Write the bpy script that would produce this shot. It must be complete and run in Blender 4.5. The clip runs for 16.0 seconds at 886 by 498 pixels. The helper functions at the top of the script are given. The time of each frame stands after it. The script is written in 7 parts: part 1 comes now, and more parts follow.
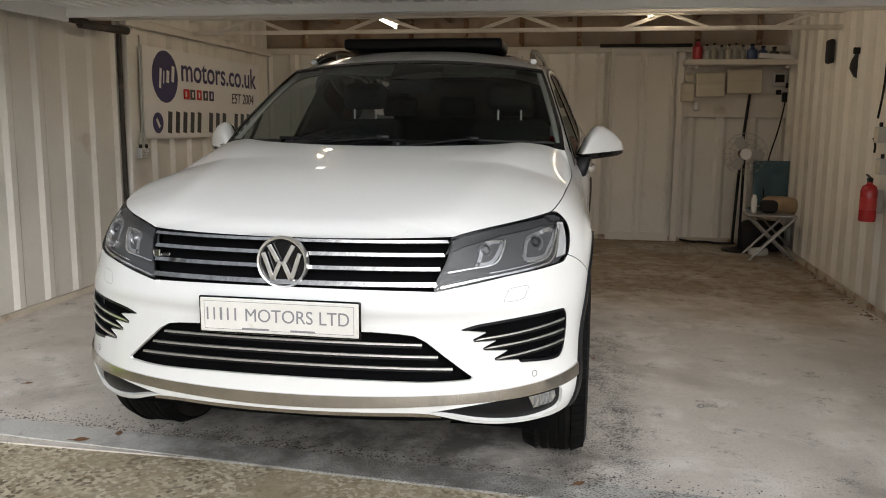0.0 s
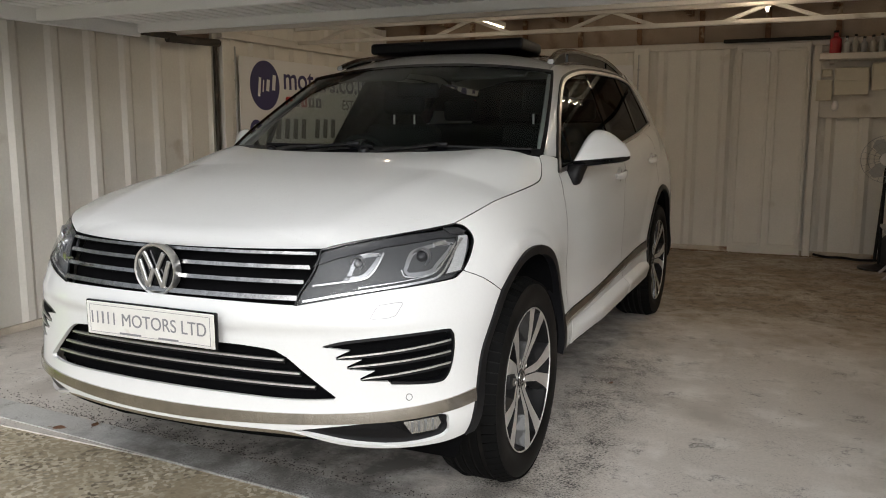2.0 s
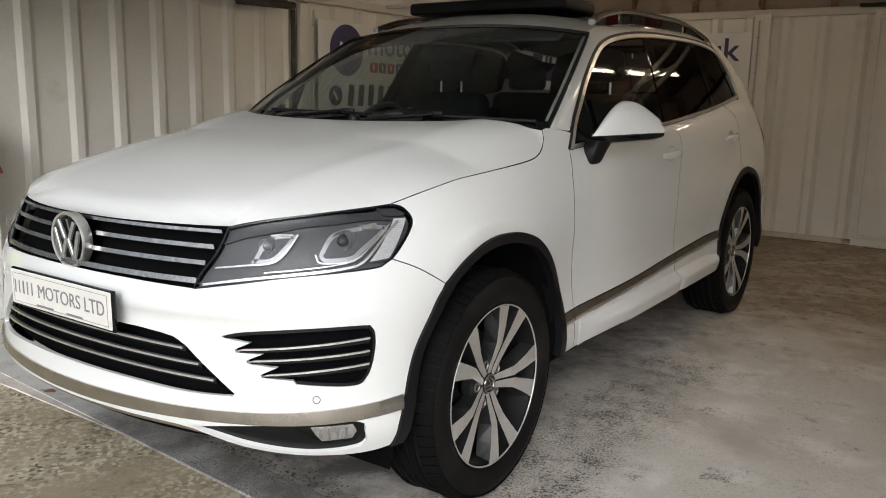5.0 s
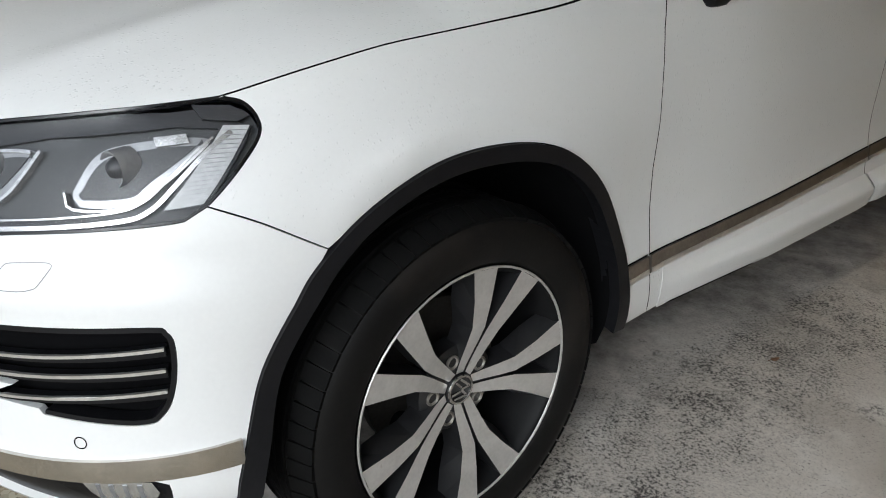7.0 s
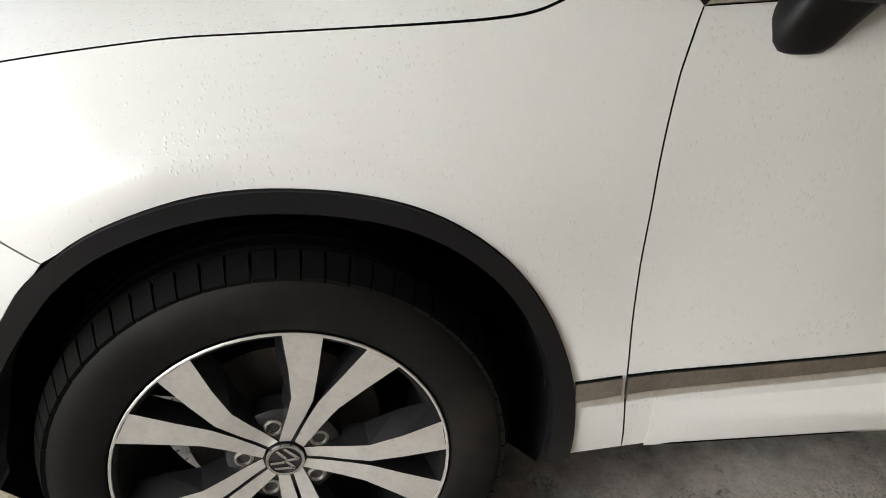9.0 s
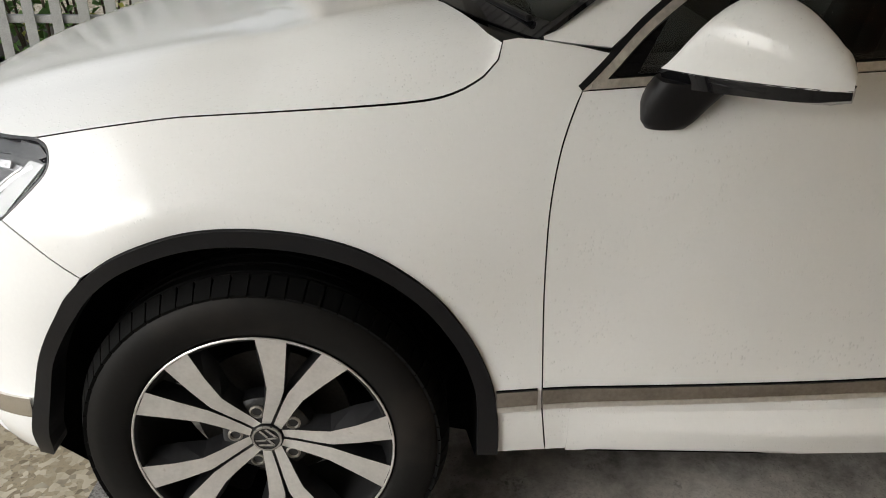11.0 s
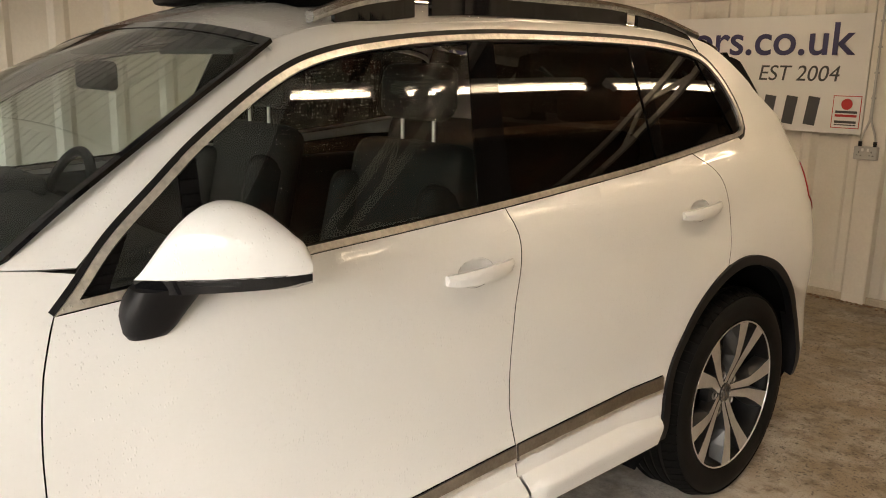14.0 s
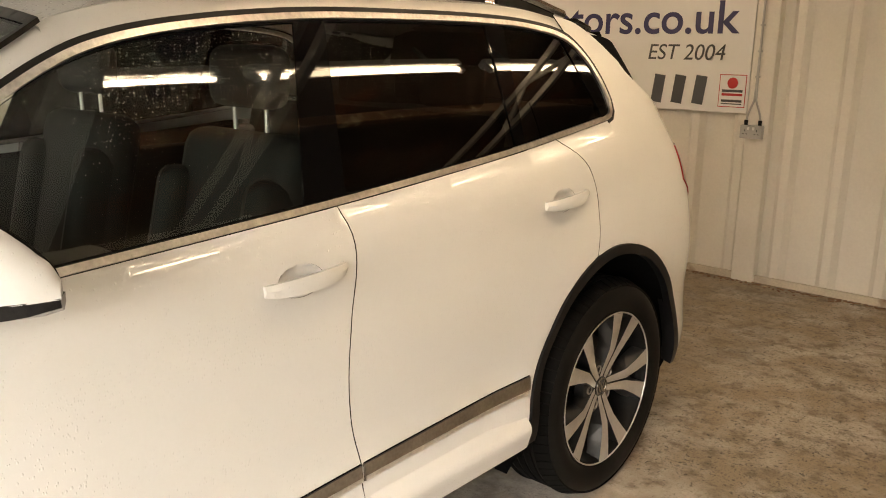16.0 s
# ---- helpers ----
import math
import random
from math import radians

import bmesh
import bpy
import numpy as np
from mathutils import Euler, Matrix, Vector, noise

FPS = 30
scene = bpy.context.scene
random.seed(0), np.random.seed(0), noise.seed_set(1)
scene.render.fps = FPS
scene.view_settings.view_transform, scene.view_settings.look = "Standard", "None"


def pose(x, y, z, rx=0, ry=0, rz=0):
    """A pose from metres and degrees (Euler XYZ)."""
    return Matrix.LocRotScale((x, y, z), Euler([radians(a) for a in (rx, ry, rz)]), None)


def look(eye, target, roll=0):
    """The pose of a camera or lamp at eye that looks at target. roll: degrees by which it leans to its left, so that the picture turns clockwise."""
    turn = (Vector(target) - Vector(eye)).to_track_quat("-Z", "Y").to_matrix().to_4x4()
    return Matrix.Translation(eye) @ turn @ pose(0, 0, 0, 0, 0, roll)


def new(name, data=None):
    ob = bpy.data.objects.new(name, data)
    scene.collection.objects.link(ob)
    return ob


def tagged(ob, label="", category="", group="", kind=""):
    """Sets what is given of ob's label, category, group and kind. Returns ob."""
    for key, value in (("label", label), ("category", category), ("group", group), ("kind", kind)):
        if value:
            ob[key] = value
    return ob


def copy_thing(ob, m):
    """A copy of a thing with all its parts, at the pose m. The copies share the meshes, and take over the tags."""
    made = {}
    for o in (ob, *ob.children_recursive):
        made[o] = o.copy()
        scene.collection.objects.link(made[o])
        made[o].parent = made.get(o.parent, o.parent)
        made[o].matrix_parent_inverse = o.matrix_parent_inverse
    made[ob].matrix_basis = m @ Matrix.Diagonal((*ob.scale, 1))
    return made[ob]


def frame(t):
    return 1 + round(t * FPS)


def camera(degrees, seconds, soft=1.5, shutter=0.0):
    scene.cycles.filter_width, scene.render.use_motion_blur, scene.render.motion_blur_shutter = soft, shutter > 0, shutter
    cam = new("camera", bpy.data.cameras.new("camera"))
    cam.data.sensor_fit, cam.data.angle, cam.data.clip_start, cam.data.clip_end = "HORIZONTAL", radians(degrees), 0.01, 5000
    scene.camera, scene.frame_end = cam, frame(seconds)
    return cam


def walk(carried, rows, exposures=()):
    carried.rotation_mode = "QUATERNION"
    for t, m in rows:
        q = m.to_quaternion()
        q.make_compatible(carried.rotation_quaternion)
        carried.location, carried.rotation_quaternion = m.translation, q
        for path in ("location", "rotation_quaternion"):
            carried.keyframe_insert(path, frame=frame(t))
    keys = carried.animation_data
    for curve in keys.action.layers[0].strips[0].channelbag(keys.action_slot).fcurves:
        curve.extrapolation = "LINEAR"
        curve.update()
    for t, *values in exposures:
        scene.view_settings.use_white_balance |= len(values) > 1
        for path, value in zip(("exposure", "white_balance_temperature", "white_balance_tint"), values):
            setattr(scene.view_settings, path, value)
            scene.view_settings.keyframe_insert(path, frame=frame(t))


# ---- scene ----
# ---- camera ----
cam = camera(57.03, 16.0, soft=1.0)
# seconds, x, y, z, yaw, pitch, roll
PATH = [
    (0, 0.931, -3.257, 1.287, 9.99, -8.67, -0.53),
    (0.5, 1.262, -3.212, 1.288, 13.73, -8.58, 0.44),
    (1, 1.524, -3.141, 1.297, 16.89, -8.78, 0.33),
    (1.5, 1.678, -2.912, 1.291, 20.45, -8.91, -0.25),
    (2, 1.864, -2.804, 1.299, 24.10, -8.48, -0.03),
    (2.5, 2.145, -2.711, 1.311, 27.98, -8.29, -0.14),
    (3, 2.245, -2.585, 1.315, 30.40, -8.72, -0.64),
    (5.5, 2.243, -1.920, 1.288, 37.09, -12.15, -1.22),
    (6, 2.278, -1.565, 1.286, 40.62, -15.24, -0.99),
    (6.5, 2.126, -1.233, 1.259, 44.90, -18.68, -0.88),
    (7, 1.934, -0.907, 1.268, 49.15, -23.57, -0.65),
    (7.5, 1.690, -0.567, 1.236, 55.77, -27.34, 0.40),
    (8, 1.532, -0.279, 1.254, 62.96, -29.93, -1.84),
    (8.5, 1.696, -0.044, 1.286, 72.48, -29.37, -3.53),
    (8.7, 1.815, -0.011, 1.298, 75.45, -28.77, -3.53),
    (10.8, 2.310, 0.398, 1.490, 93.76, -26.72, -1.10),
    (11, 2.285, 0.351, 1.501, 88.71, -26.83, -0.77),
    (11.5, 2.253, 0.259, 1.504, 75.44, -25.40, -0.48),
    (12, 2.272, 0.207, 1.476, 64.49, -20.86, -0.94),
    (12.5, 2.263, 0.196, 1.489, 57.39, -16.83, -1.65),
    (13, 2.262, 0.203, 1.499, 53.60, -13.96, -1.83),
    (13.5, 2.259, 0.219, 1.507, 50.37, -12.72, -1.68),
    (14, 2.275, 0.233, 1.516, 47.80, -12.28, -1.18),
    (14.5, 2.286, 0.241, 1.522, 45.46, -12.26, -0.77),
    (15, 2.286, 0.256, 1.524, 43.39, -12.45, -0.50),
    (15.5, 2.280, 0.320, 1.524, 42.09, -12.73, -0.34),
    (16, 2.278, 0.520, 1.526, 42.07, -13.54, -0.86),]
walk(cam, [(t, pose(x, y, z, 90 + pitch, roll, yaw)) for t, x, y, z, yaw, pitch, roll in PATH],
     exposures=[(0, 0.30, 6200, 9), (1.2, 0.22, 6200, 9), (2.5, 0.21, 6200, 9), (5.5, 0.34, 6100, 8), (6.5, 0.32, 5950, 7), (7.5, 0.20, 5800, 6), (8.0, 0.22, 5850, 6), (8.5, 0.74, 6200, 7), (11.0, 0.54, 6400, 8), (12.5, 1.26, 6700, 10), (14.5, 1.50, 7050, 11), (16, 1.74, 7300, 11)])

# ---- light ----
world = bpy.data.worlds.new("sky")
scene.world = world
world.use_nodes = True
sky = world.node_tree.nodes.new("ShaderNodeTexSky")
sky.sky_type, sky.sun_disc = "NISHITA", False
sky.sun_elevation, sky.sun_rotation = radians(27), radians(152)
sky.air_density, sky.dust_density, sky.ozone_density = 1.0, 4.0, 1.0
overcast = world.node_tree.nodes.new("ShaderNodeHueSaturation")
overcast.inputs["Saturation"].default_value = 0.22
world.node_tree.links.new(sky.outputs[0], overcast.inputs["Color"])
world.node_tree.links.new(overcast.outputs[0], world.node_tree.nodes["Background"].inputs[0])
world.node_tree.nodes["Background"].inputs[1].default_value = 0.15
sun = new("sun", bpy.data.lights.new("sun", "SUN"))
sun.data.energy, sun.data.angle, sun.data.color = 0.07, radians(60), (1.0, 0.98, 0.95)
sun.matrix_world = look((0, 0, 0), (-0.42, 0.78, -0.46))

# ---- materials ----
def material(name, color, rough=0.5, metal=0.0, vary=0.15, scale=8.0, grain=120.0, bump=0.0, coat=0.0, spec=0.5,
             stain=None, stain_scale=2.0, stain_cut=0.55, rand=0.0):
    """Plain surface with variation at two scales, optional stains of another colour and fine relief."""
    m = bpy.data.materials.new(name)
    m.use_nodes = True
    nt, N = m.node_tree, m.node_tree.nodes
    b = N["Principled BSDF"]
    b.inputs["Roughness"].default_value, b.inputs["Metallic"].default_value = rough, metal
    b.inputs["Coat Weight"].default_value, b.inputs["Coat Roughness"].default_value = coat, 0.03
    b.inputs["Specular IOR Level"].default_value = spec
    co = N.new("ShaderNodeTexCoord")
    def tex(s, detail=4.0):
        t = N.new("ShaderNodeTexNoise")
        t.inputs["Scale"].default_value, t.inputs["Detail"].default_value = s, detail
        nt.links.new(co.outputs["Object"], t.inputs["Vector"])
        return t
    big, fine = tex(scale), tex(grain, 2.0)
    mix = N.new("ShaderNodeMix"); mix.data_type = "FLOAT"
    mix.inputs[0].default_value = 0.4
    nt.links.new(big.outputs["Fac"], mix.inputs[2]); nt.links.new(fine.outputs["Fac"], mix.inputs[3])
    ramp = N.new("ShaderNodeValToRGB")
    ramp.color_ramp.elements[0].position, ramp.color_ramp.elements[1].position = 0.32, 0.68
    ramp.color_ramp.elements[0].color = (*[c * (1 - vary) for c in color], 1)
    ramp.color_ramp.elements[1].color = (*[min(1, c * (1 + vary * 0.6)) for c in color], 1)
    nt.links.new(mix.outputs[0], ramp.inputs[0])
    out = ramp.outputs[0]
    if stain:
        st = tex(stain_scale, 8.0)
        cut = N.new("ShaderNodeValToRGB")
        cut.color_ramp.elements[0].position, cut.color_ramp.elements[1].position = stain_cut, stain_cut + 0.14
        nt.links.new(st.outputs["Fac"], cut.inputs[0])
        mx = N.new("ShaderNodeMix"); mx.data_type = "RGBA"
        nt.links.new(cut.outputs[0], mx.inputs[0]); nt.links.new(out, mx.inputs[6])
        mx.inputs[7].default_value = (*stain, 1)
        out = mx.outputs[2]
    if rand:
        oi = N.new("ShaderNodeObjectInfo"); hs = N.new("ShaderNodeHueSaturation")
        mr = N.new("ShaderNodeMapRange"); mr.inputs[3].default_value, mr.inputs[4].default_value = 1 - rand, 1 + rand
        nt.links.new(oi.outputs["Random"], mr.inputs[0]); nt.links.new(mr.outputs[0], hs.inputs["Value"])
        nt.links.new(out, hs.inputs["Color"]); out = hs.outputs[0]
    nt.links.new(out, b.inputs["Base Color"])
    if bump:
        bp = N.new("ShaderNodeBump")
        bp.inputs["Strength"].default_value, bp.inputs["Distance"].default_value = bump, 0.004
        nt.links.new(mix.outputs[0], bp.inputs["Height"]); nt.links.new(bp.outputs[0], b.inputs["Normal"])
    return m

def drop_relief(nt, size, amount, strength, sheltered=None):
    """Rain drops standing on a surface, as relief."""
    N = nt.nodes
    co = N.new("ShaderNodeTexCoord")
    vo = N.new("ShaderNodeTexVoronoi"); vo.inputs["Scale"].default_value = 1 / size
    no = N.new("ShaderNodeTexNoise"); no.inputs["Scale"].default_value = 3.0
    run = N.new("ShaderNodeVectorMath"); run.operation = "MULTIPLY"; run.inputs[1].default_value = (1.0, 1.0, 0.62)
    nt.links.new(co.outputs["Object"], run.inputs[0]); nt.links.new(run.outputs[0], vo.inputs["Vector"]); nt.links.new(co.outputs["Object"], no.inputs["Vector"])
    # size of each drop: from the cell's own colour and a patchy field
    sep = N.new("ShaderNodeSeparateColor"); nt.links.new(vo.outputs["Color"], sep.inputs[0])
    mul = N.new("ShaderNodeMath"); mul.operation = "MULTIPLY"
    even = N.new("ShaderNodeMath"); even.operation = "MULTIPLY_ADD"; even.inputs[1].default_value, even.inputs[2].default_value = 0.6, 0.4
    nt.links.new(no.outputs["Fac"], even.inputs[0])
    nt.links.new(sep.outputs[0], mul.inputs[0]); nt.links.new(even.outputs[0], mul.inputs[1])
    if sheltered:
        # fewer drops low down, out of the rain
        hz = N.new("ShaderNodeSeparateXYZ"); nt.links.new(co.outputs["Object"], hz.inputs[0])
        hm = N.new("ShaderNodeMapRange"); hm.inputs[1].default_value, hm.inputs[2].default_value = sheltered[:2]
        hm.inputs[3].default_value, hm.inputs[4].default_value = sheltered[2], 1.0
        nt.links.new(hz.outputs[2], hm.inputs[0])
        less = N.new("ShaderNodeMath"); less.operation = "MULTIPLY"
        nt.links.new(mul.outputs[0], less.inputs[0]); nt.links.new(hm.outputs[0], less.inputs[1]); mul = less
    rad = N.new("ShaderNodeMapRange")
    rad.inputs[1].default_value, rad.inputs[2].default_value = 0.95 - amount, 1.0
    rad.inputs[3].default_value, rad.inputs[4].default_value = 0.0, 0.68
    nt.links.new(mul.outputs[0], rad.inputs[0])
    sub = N.new("ShaderNodeMath"); sub.operation = "SUBTRACT"; sub.use_clamp = True
    nt.links.new(rad.outputs[0], sub.inputs[0]); nt.links.new(vo.outputs["Distance"], sub.inputs[1])
    pw = N.new("ShaderNodeMath"); pw.operation = "POWER"; pw.inputs[1].default_value = 0.5
    nt.links.new(sub.outputs[0], pw.inputs[0])
    bp = N.new("ShaderNodeBump")
    bp.inputs["Strength"].default_value, bp.inputs["Distance"].default_value = strength, size * 0.5
    nt.links.new(pw.outputs[0], bp.inputs["Height"])
    return bp.outputs[0], sub.outputs[0]

def droplets(m, size=0.012, amount=0.35, strength=0.6):
    out, _ = drop_relief(m.node_tree, size, amount, strength)
    b = m.node_tree.nodes["Principled BSDF"]
    m.node_tree.links.new(out, b.inputs["Normal"]); m.node_tree.links.new(out, b.inputs["Coat Normal"])
    return m

def glass(name, tint, drops=0.0, gloss=1.0, size=0.009, most=1.0, rough=0.015, wet_gloss=0.15, sheltered=None):
    """A thin pane: tinted see-through, with a mirror sheen that grows towards a grazing view, and rain drops if wanted."""
    m = bpy.data.materials.new(name)
    m.use_nodes = True
    nt, N = m.node_tree, m.node_tree.nodes
    N.remove(N["Principled BSDF"])
    tr, gl, mx = N.new("ShaderNodeBsdfTransparent"), N.new("ShaderNodeBsdfGlossy"), N.new("ShaderNodeMixShader")
    tr.inputs[0].default_value = (*tint, 1)
    gl.inputs["Roughness"].default_value = rough
    lw = N.new("ShaderNodeLayerWeight"); lw.inputs[0].default_value = 0.5
    pw = N.new("ShaderNodeMath"); pw.operation = "POWER"; pw.inputs[1].default_value = 4.5
    mr = N.new("ShaderNodeMapRange"); mr.inputs[3].default_value, mr.inputs[4].default_value = 0.07 * gloss, most
    nt.links.new(lw.outputs["Facing"], pw.inputs[0]); nt.links.new(pw.outputs[0], mr.inputs[0])
    nt.links.new(mr.outputs[0], mx.inputs[0]); nt.links.new(tr.outputs[0], mx.inputs[1]); nt.links.new(gl.outputs[0], mx.inputs[2])
    nt.links.new(mx.outputs[0], N["Material Output"].inputs[0])
    if drops:
        relief, wet = drop_relief(nt, size, drops, 1.0, sheltered)
        gt = N.new("ShaderNodeMath"); gt.operation = "GREATER_THAN"; gt.inputs[1].default_value = 0.02
        ml = N.new("ShaderNodeMath"); ml.operation = "MULTIPLY_ADD"; ml.inputs[1].default_value = wet_gloss
        nt.links.new(wet, gt.inputs[0]); nt.links.new(gt.outputs[0], ml.inputs[0]); nt.links.new(mr.outputs[0], ml.inputs[2])
        nt.links.new(ml.outputs[0], mx.inputs[0])
        nt.links.new(relief, gl.inputs["Normal"])
    return m

def glow(name, color, strength):
    m = bpy.data.materials.new(name)
    m.use_nodes = True
    b = m.node_tree.nodes["Principled BSDF"]
    b.inputs["Base Color"].default_value = (0.8, 0.8, 0.8, 1)
    b.inputs["Emission Color"].default_value, b.inputs["Emission Strength"].default_value = (*color, 1), strength
    return m

paint = droplets(material("white_car_paint", (0.745, 0.745, 0.735), 0.28, vary=0.02, scale=3, coat=0.9, spec=0.1), 0.0055, 0.70, 0.42)
wet_paint = droplets(material("rain_beaded_paint", (0.745, 0.745, 0.735), 0.28, vary=0.02, scale=3, coat=0.9, spec=0.1), 0.0062, 0.76, 0.48)
roof_paint = droplets(material("rain_soaked_roof_paint", (0.745, 0.745, 0.735), 0.25, vary=0.03, scale=3, coat=1.0, spec=0.1), 0.0085, 0.92, 1.0)
pillar_black = material("pillar_black", (0.003, 0.003, 0.0034), 0.03, vary=0.3, spec=0.14)
flank_trim = material("dulled_flank_trim", (0.40, 0.375, 0.345), 0.28, 1.0, vary=0.25, scale=14, bump=0.12)
paint_dry = material("white_bumper_paint", (0.745, 0.745, 0.735), 0.28, vary=0.03, scale=5, coat=0.9, spec=0.1)
black_plastic = material("black_plastic", (0.007, 0.007, 0.0082), 0.42, vary=0.3, bump=0.12, spec=0.24)
gloss_black = material("gloss_black", (0.006, 0.006, 0.007), 0.04, vary=0.2, spec=0.4)
scuttle_black = material("wet_scuttle", (0.008, 0.008, 0.009), 0.3, vary=0.3, spec=0.4)
cavity = material("black_liner", (0.004, 0.004, 0.0045), 0.95, vary=0.3, spec=0.05)
rubber = material("tyre_rubber", (0.003, 0.003, 0.003), 0.8, vary=0.35, scale=14, bump=0.25, spec=0.12, stain=(0.006, 0.0055, 0.0052), stain_scale=9, stain_cut=0.6)
sidewall = material("tyre_sidewall", (0.0058, 0.0054, 0.0050), 0.6, vary=0.4, scale=10, bump=0.12, spec=0.16, stain=(0.014, 0.0120, 0.0104), stain_scale=5, stain_cut=0.55)
chrome = material("worn_chrome", (0.44, 0.435, 0.425), 0.24, 1.0, vary=0.35, scale=45, grain=200, bump=0.12)
dull_chrome = material("weathered_trim", (0.60, 0.57, 0.53), 0.25, 1.0, vary=0.22, scale=14, bump=0.12)
satin = material("satin_chrome", (0.86, 0.85, 0.83), 0.32, 0.9, vary=0.15, scale=40, bump=0.05)
window_chrome = droplets(material("wet_window_trim", (0.80, 0.78, 0.75), 0.30, 1.0, vary=0.25, scale=40), 0.0042, 0.9, 0.8)
alloy = material("machined_alloy", (0.66, 0.645, 0.62), 0.34, 0.7, vary=0.12, scale=25, stain=(0.30, 0.24, 0.19), stain_scale=26, stain_cut=0.68)
alloy_black = material("black_rim_paint", (0.012, 0.012, 0.013), 0.35, vary=0.3, scale=20, coat=0.3)
disc_metal = material("brake_steel", (0.055, 0.05, 0.045), 0.6, 0.6, vary=0.4)
dark_barrel = material("dark_barrel_paint", (0.006, 0.006, 0.0065), 0.55, vary=0.3, spec=0.15)
bolt_steel = material("dull_bolt", (0.34, 0.32, 0.29), 0.5, 0.9, vary=0.3, scale=60)
screen_glass = glass("windscreen_glass", (0.60, 0.65, 0.635), 0.16, 0.24, 0.005)
door_glass = glass("tinted_glass", (0.74, 0.80, 0.78), 0.74, 0.8, 0.0038, most=0.4, wet_gloss=0.5, sheltered=(1.25, 1.50, 0.55))
marker_clear = material("clear_marker", (0.56, 0.56, 0.56), 0.25, 0.0, vary=0.15, scale=60, coat=0.5)
privacy_glass = glass("privacy_glass", (0.035, 0.039, 0.038), 0.62, 0.85, 0.003, most=0.4, wet_gloss=0.16, sheltered=(1.3, 1.55, 0.6))
lamp_glass = glass("lamp_lens", (0.88, 0.89, 0.90), 0.0, 0.12, most=0.3, rough=0.02)
red_lens = material("red_lens", (0.35, 0.012, 0.015), 0.12, coat=0.6, vary=0.1)
lamp_grey = material("lamp_housing", (0.075, 0.076, 0.079), 0.42, 0.0, vary=0.08, bump=0.0)
lamp_dark = material("lamp_bezel", (0.04, 0.04, 0.043), 0.4, vary=0.2)
reflector = material("reflector_chrome", (0.74, 0.73, 0.72), 0.22, 0.8, vary=0.25, scale=40)
lamp_pale = material("lamp_inner_shell", (0.40, 0.40, 0.41), 0.28, 0.6, vary=0.15, scale=30)
pale_ink = material("faded_ink", (0.22, 0.22, 0.23), 0.5, vary=0.1)
plate_white = material("plate_white", (0.72, 0.70, 0.66), 0.4, vary=0.06, scale=12, stain=(0.42, 0.34, 0.24), stain_scale=7, stain_cut=0.66)
ink = material("grey_ink", (0.06, 0.06, 0.065), 0.5, vary=0.1)
seat_cloth = material("dark_leather", (0.0125, 0.015, 0.0143), 0.65, spec=0.25, vary=0.25, bump=0.2)
lining_cloth = material("pale_lining", (0.10, 0.102, 0.094), 0.9, vary=0.06, scale=9, bump=0.1)
dash_plastic = material("dash_plastic", (0.026, 0.030, 0.029), 0.6, vary=0.2, bump=0.2)
wall_paint = material("white_painted_steel", (0.76, 0.73, 0.67), 0.5, vary=0.07, scale=2.5, grain=60, bump=0.08, stain=(0.45, 0.38, 0.29), stain_scale=2.2, stain_cut=0.68)
wall_grime = material("grimy_painted_steel", (0.68, 0.64, 0.58), 0.55, vary=0.12, scale=3.5, bump=0.1, stain=(0.38, 0.32, 0.26), stain_scale=3.0, stain_cut=0.62)
rust = material("rusty_steel", (0.20, 0.11, 0.06), 0.85, vary=0.5, scale=20, bump=0.4, stain=(0.50, 0.42, 0.30), stain_scale=9, stain_cut=0.55)
dark_gap = material("dark_gap", (0.02, 0.018, 0.015), 0.9)
gear_brown = material("grimy_gear", (0.055, 0.046, 0.038), 0.7, vary=0.4, scale=12, stain=(0.14, 0.10, 0.07), stain_scale=9, stain_cut=0.6)
door_white = material("door_panel_white", (0.86, 0.86, 0.85), 0.45, vary=0.06, scale=3)
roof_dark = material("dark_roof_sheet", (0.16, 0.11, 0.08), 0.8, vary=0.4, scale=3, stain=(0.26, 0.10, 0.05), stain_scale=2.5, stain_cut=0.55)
# about half of wall_grime: the dimness under the roof is set in the colour
upper_sheet = material("shaded_upper_sheet", (0.36, 0.28, 0.21), 0.7, vary=0.25, scale=3, stain=(0.16, 0.10, 0.07), stain_scale=3.0, stain_cut=0.55)
sign_white = material("sign_board", (0.78, 0.77, 0.76), 0.45, vary=0.02)
navy = material("navy_print", (0.035, 0.03, 0.11), 0.45, vary=0.05)
sign_red = material("red_print", (0.5, 0.03, 0.03), 0.45, vary=0.05)
grey_plastic = material("grey_plastic", (0.45, 0.45, 0.44), 0.45, vary=0.05)
cream_plastic = material("cream_plastic", (0.62, 0.57, 0.46), 0.5, vary=0.06)
timber = material("timber", (0.40, 0.28, 0.17), 0.7, vary=0.25, scale=12)
red_paint = material("extinguisher_red", (0.45, 0.02, 0.025), 0.25, vary=0.08, coat=0.4)
steel = material("dull_steel", (0.45, 0.45, 0.45), 0.4, 0.9, vary=0.2)
blue_cloth = material("blue_grey_cloth", (0.08, 0.14, 0.17), 0.9, vary=0.25, bump=0.4)
tan_cloth = material("tan_cloth", (0.42, 0.30, 0.18), 0.9, vary=0.25, bump=0.4)
black_cloth = material("black_cloth", (0.02, 0.02, 0.022), 0.9, vary=0.3, bump=0.4)
tube_glow = glow("warm_tube", (1.0, 0.79, 0.54), 21.0)
leaf = material("leaf_green", (0.10, 0.20, 0.04), 0.5, vary=0.4, scale=20)
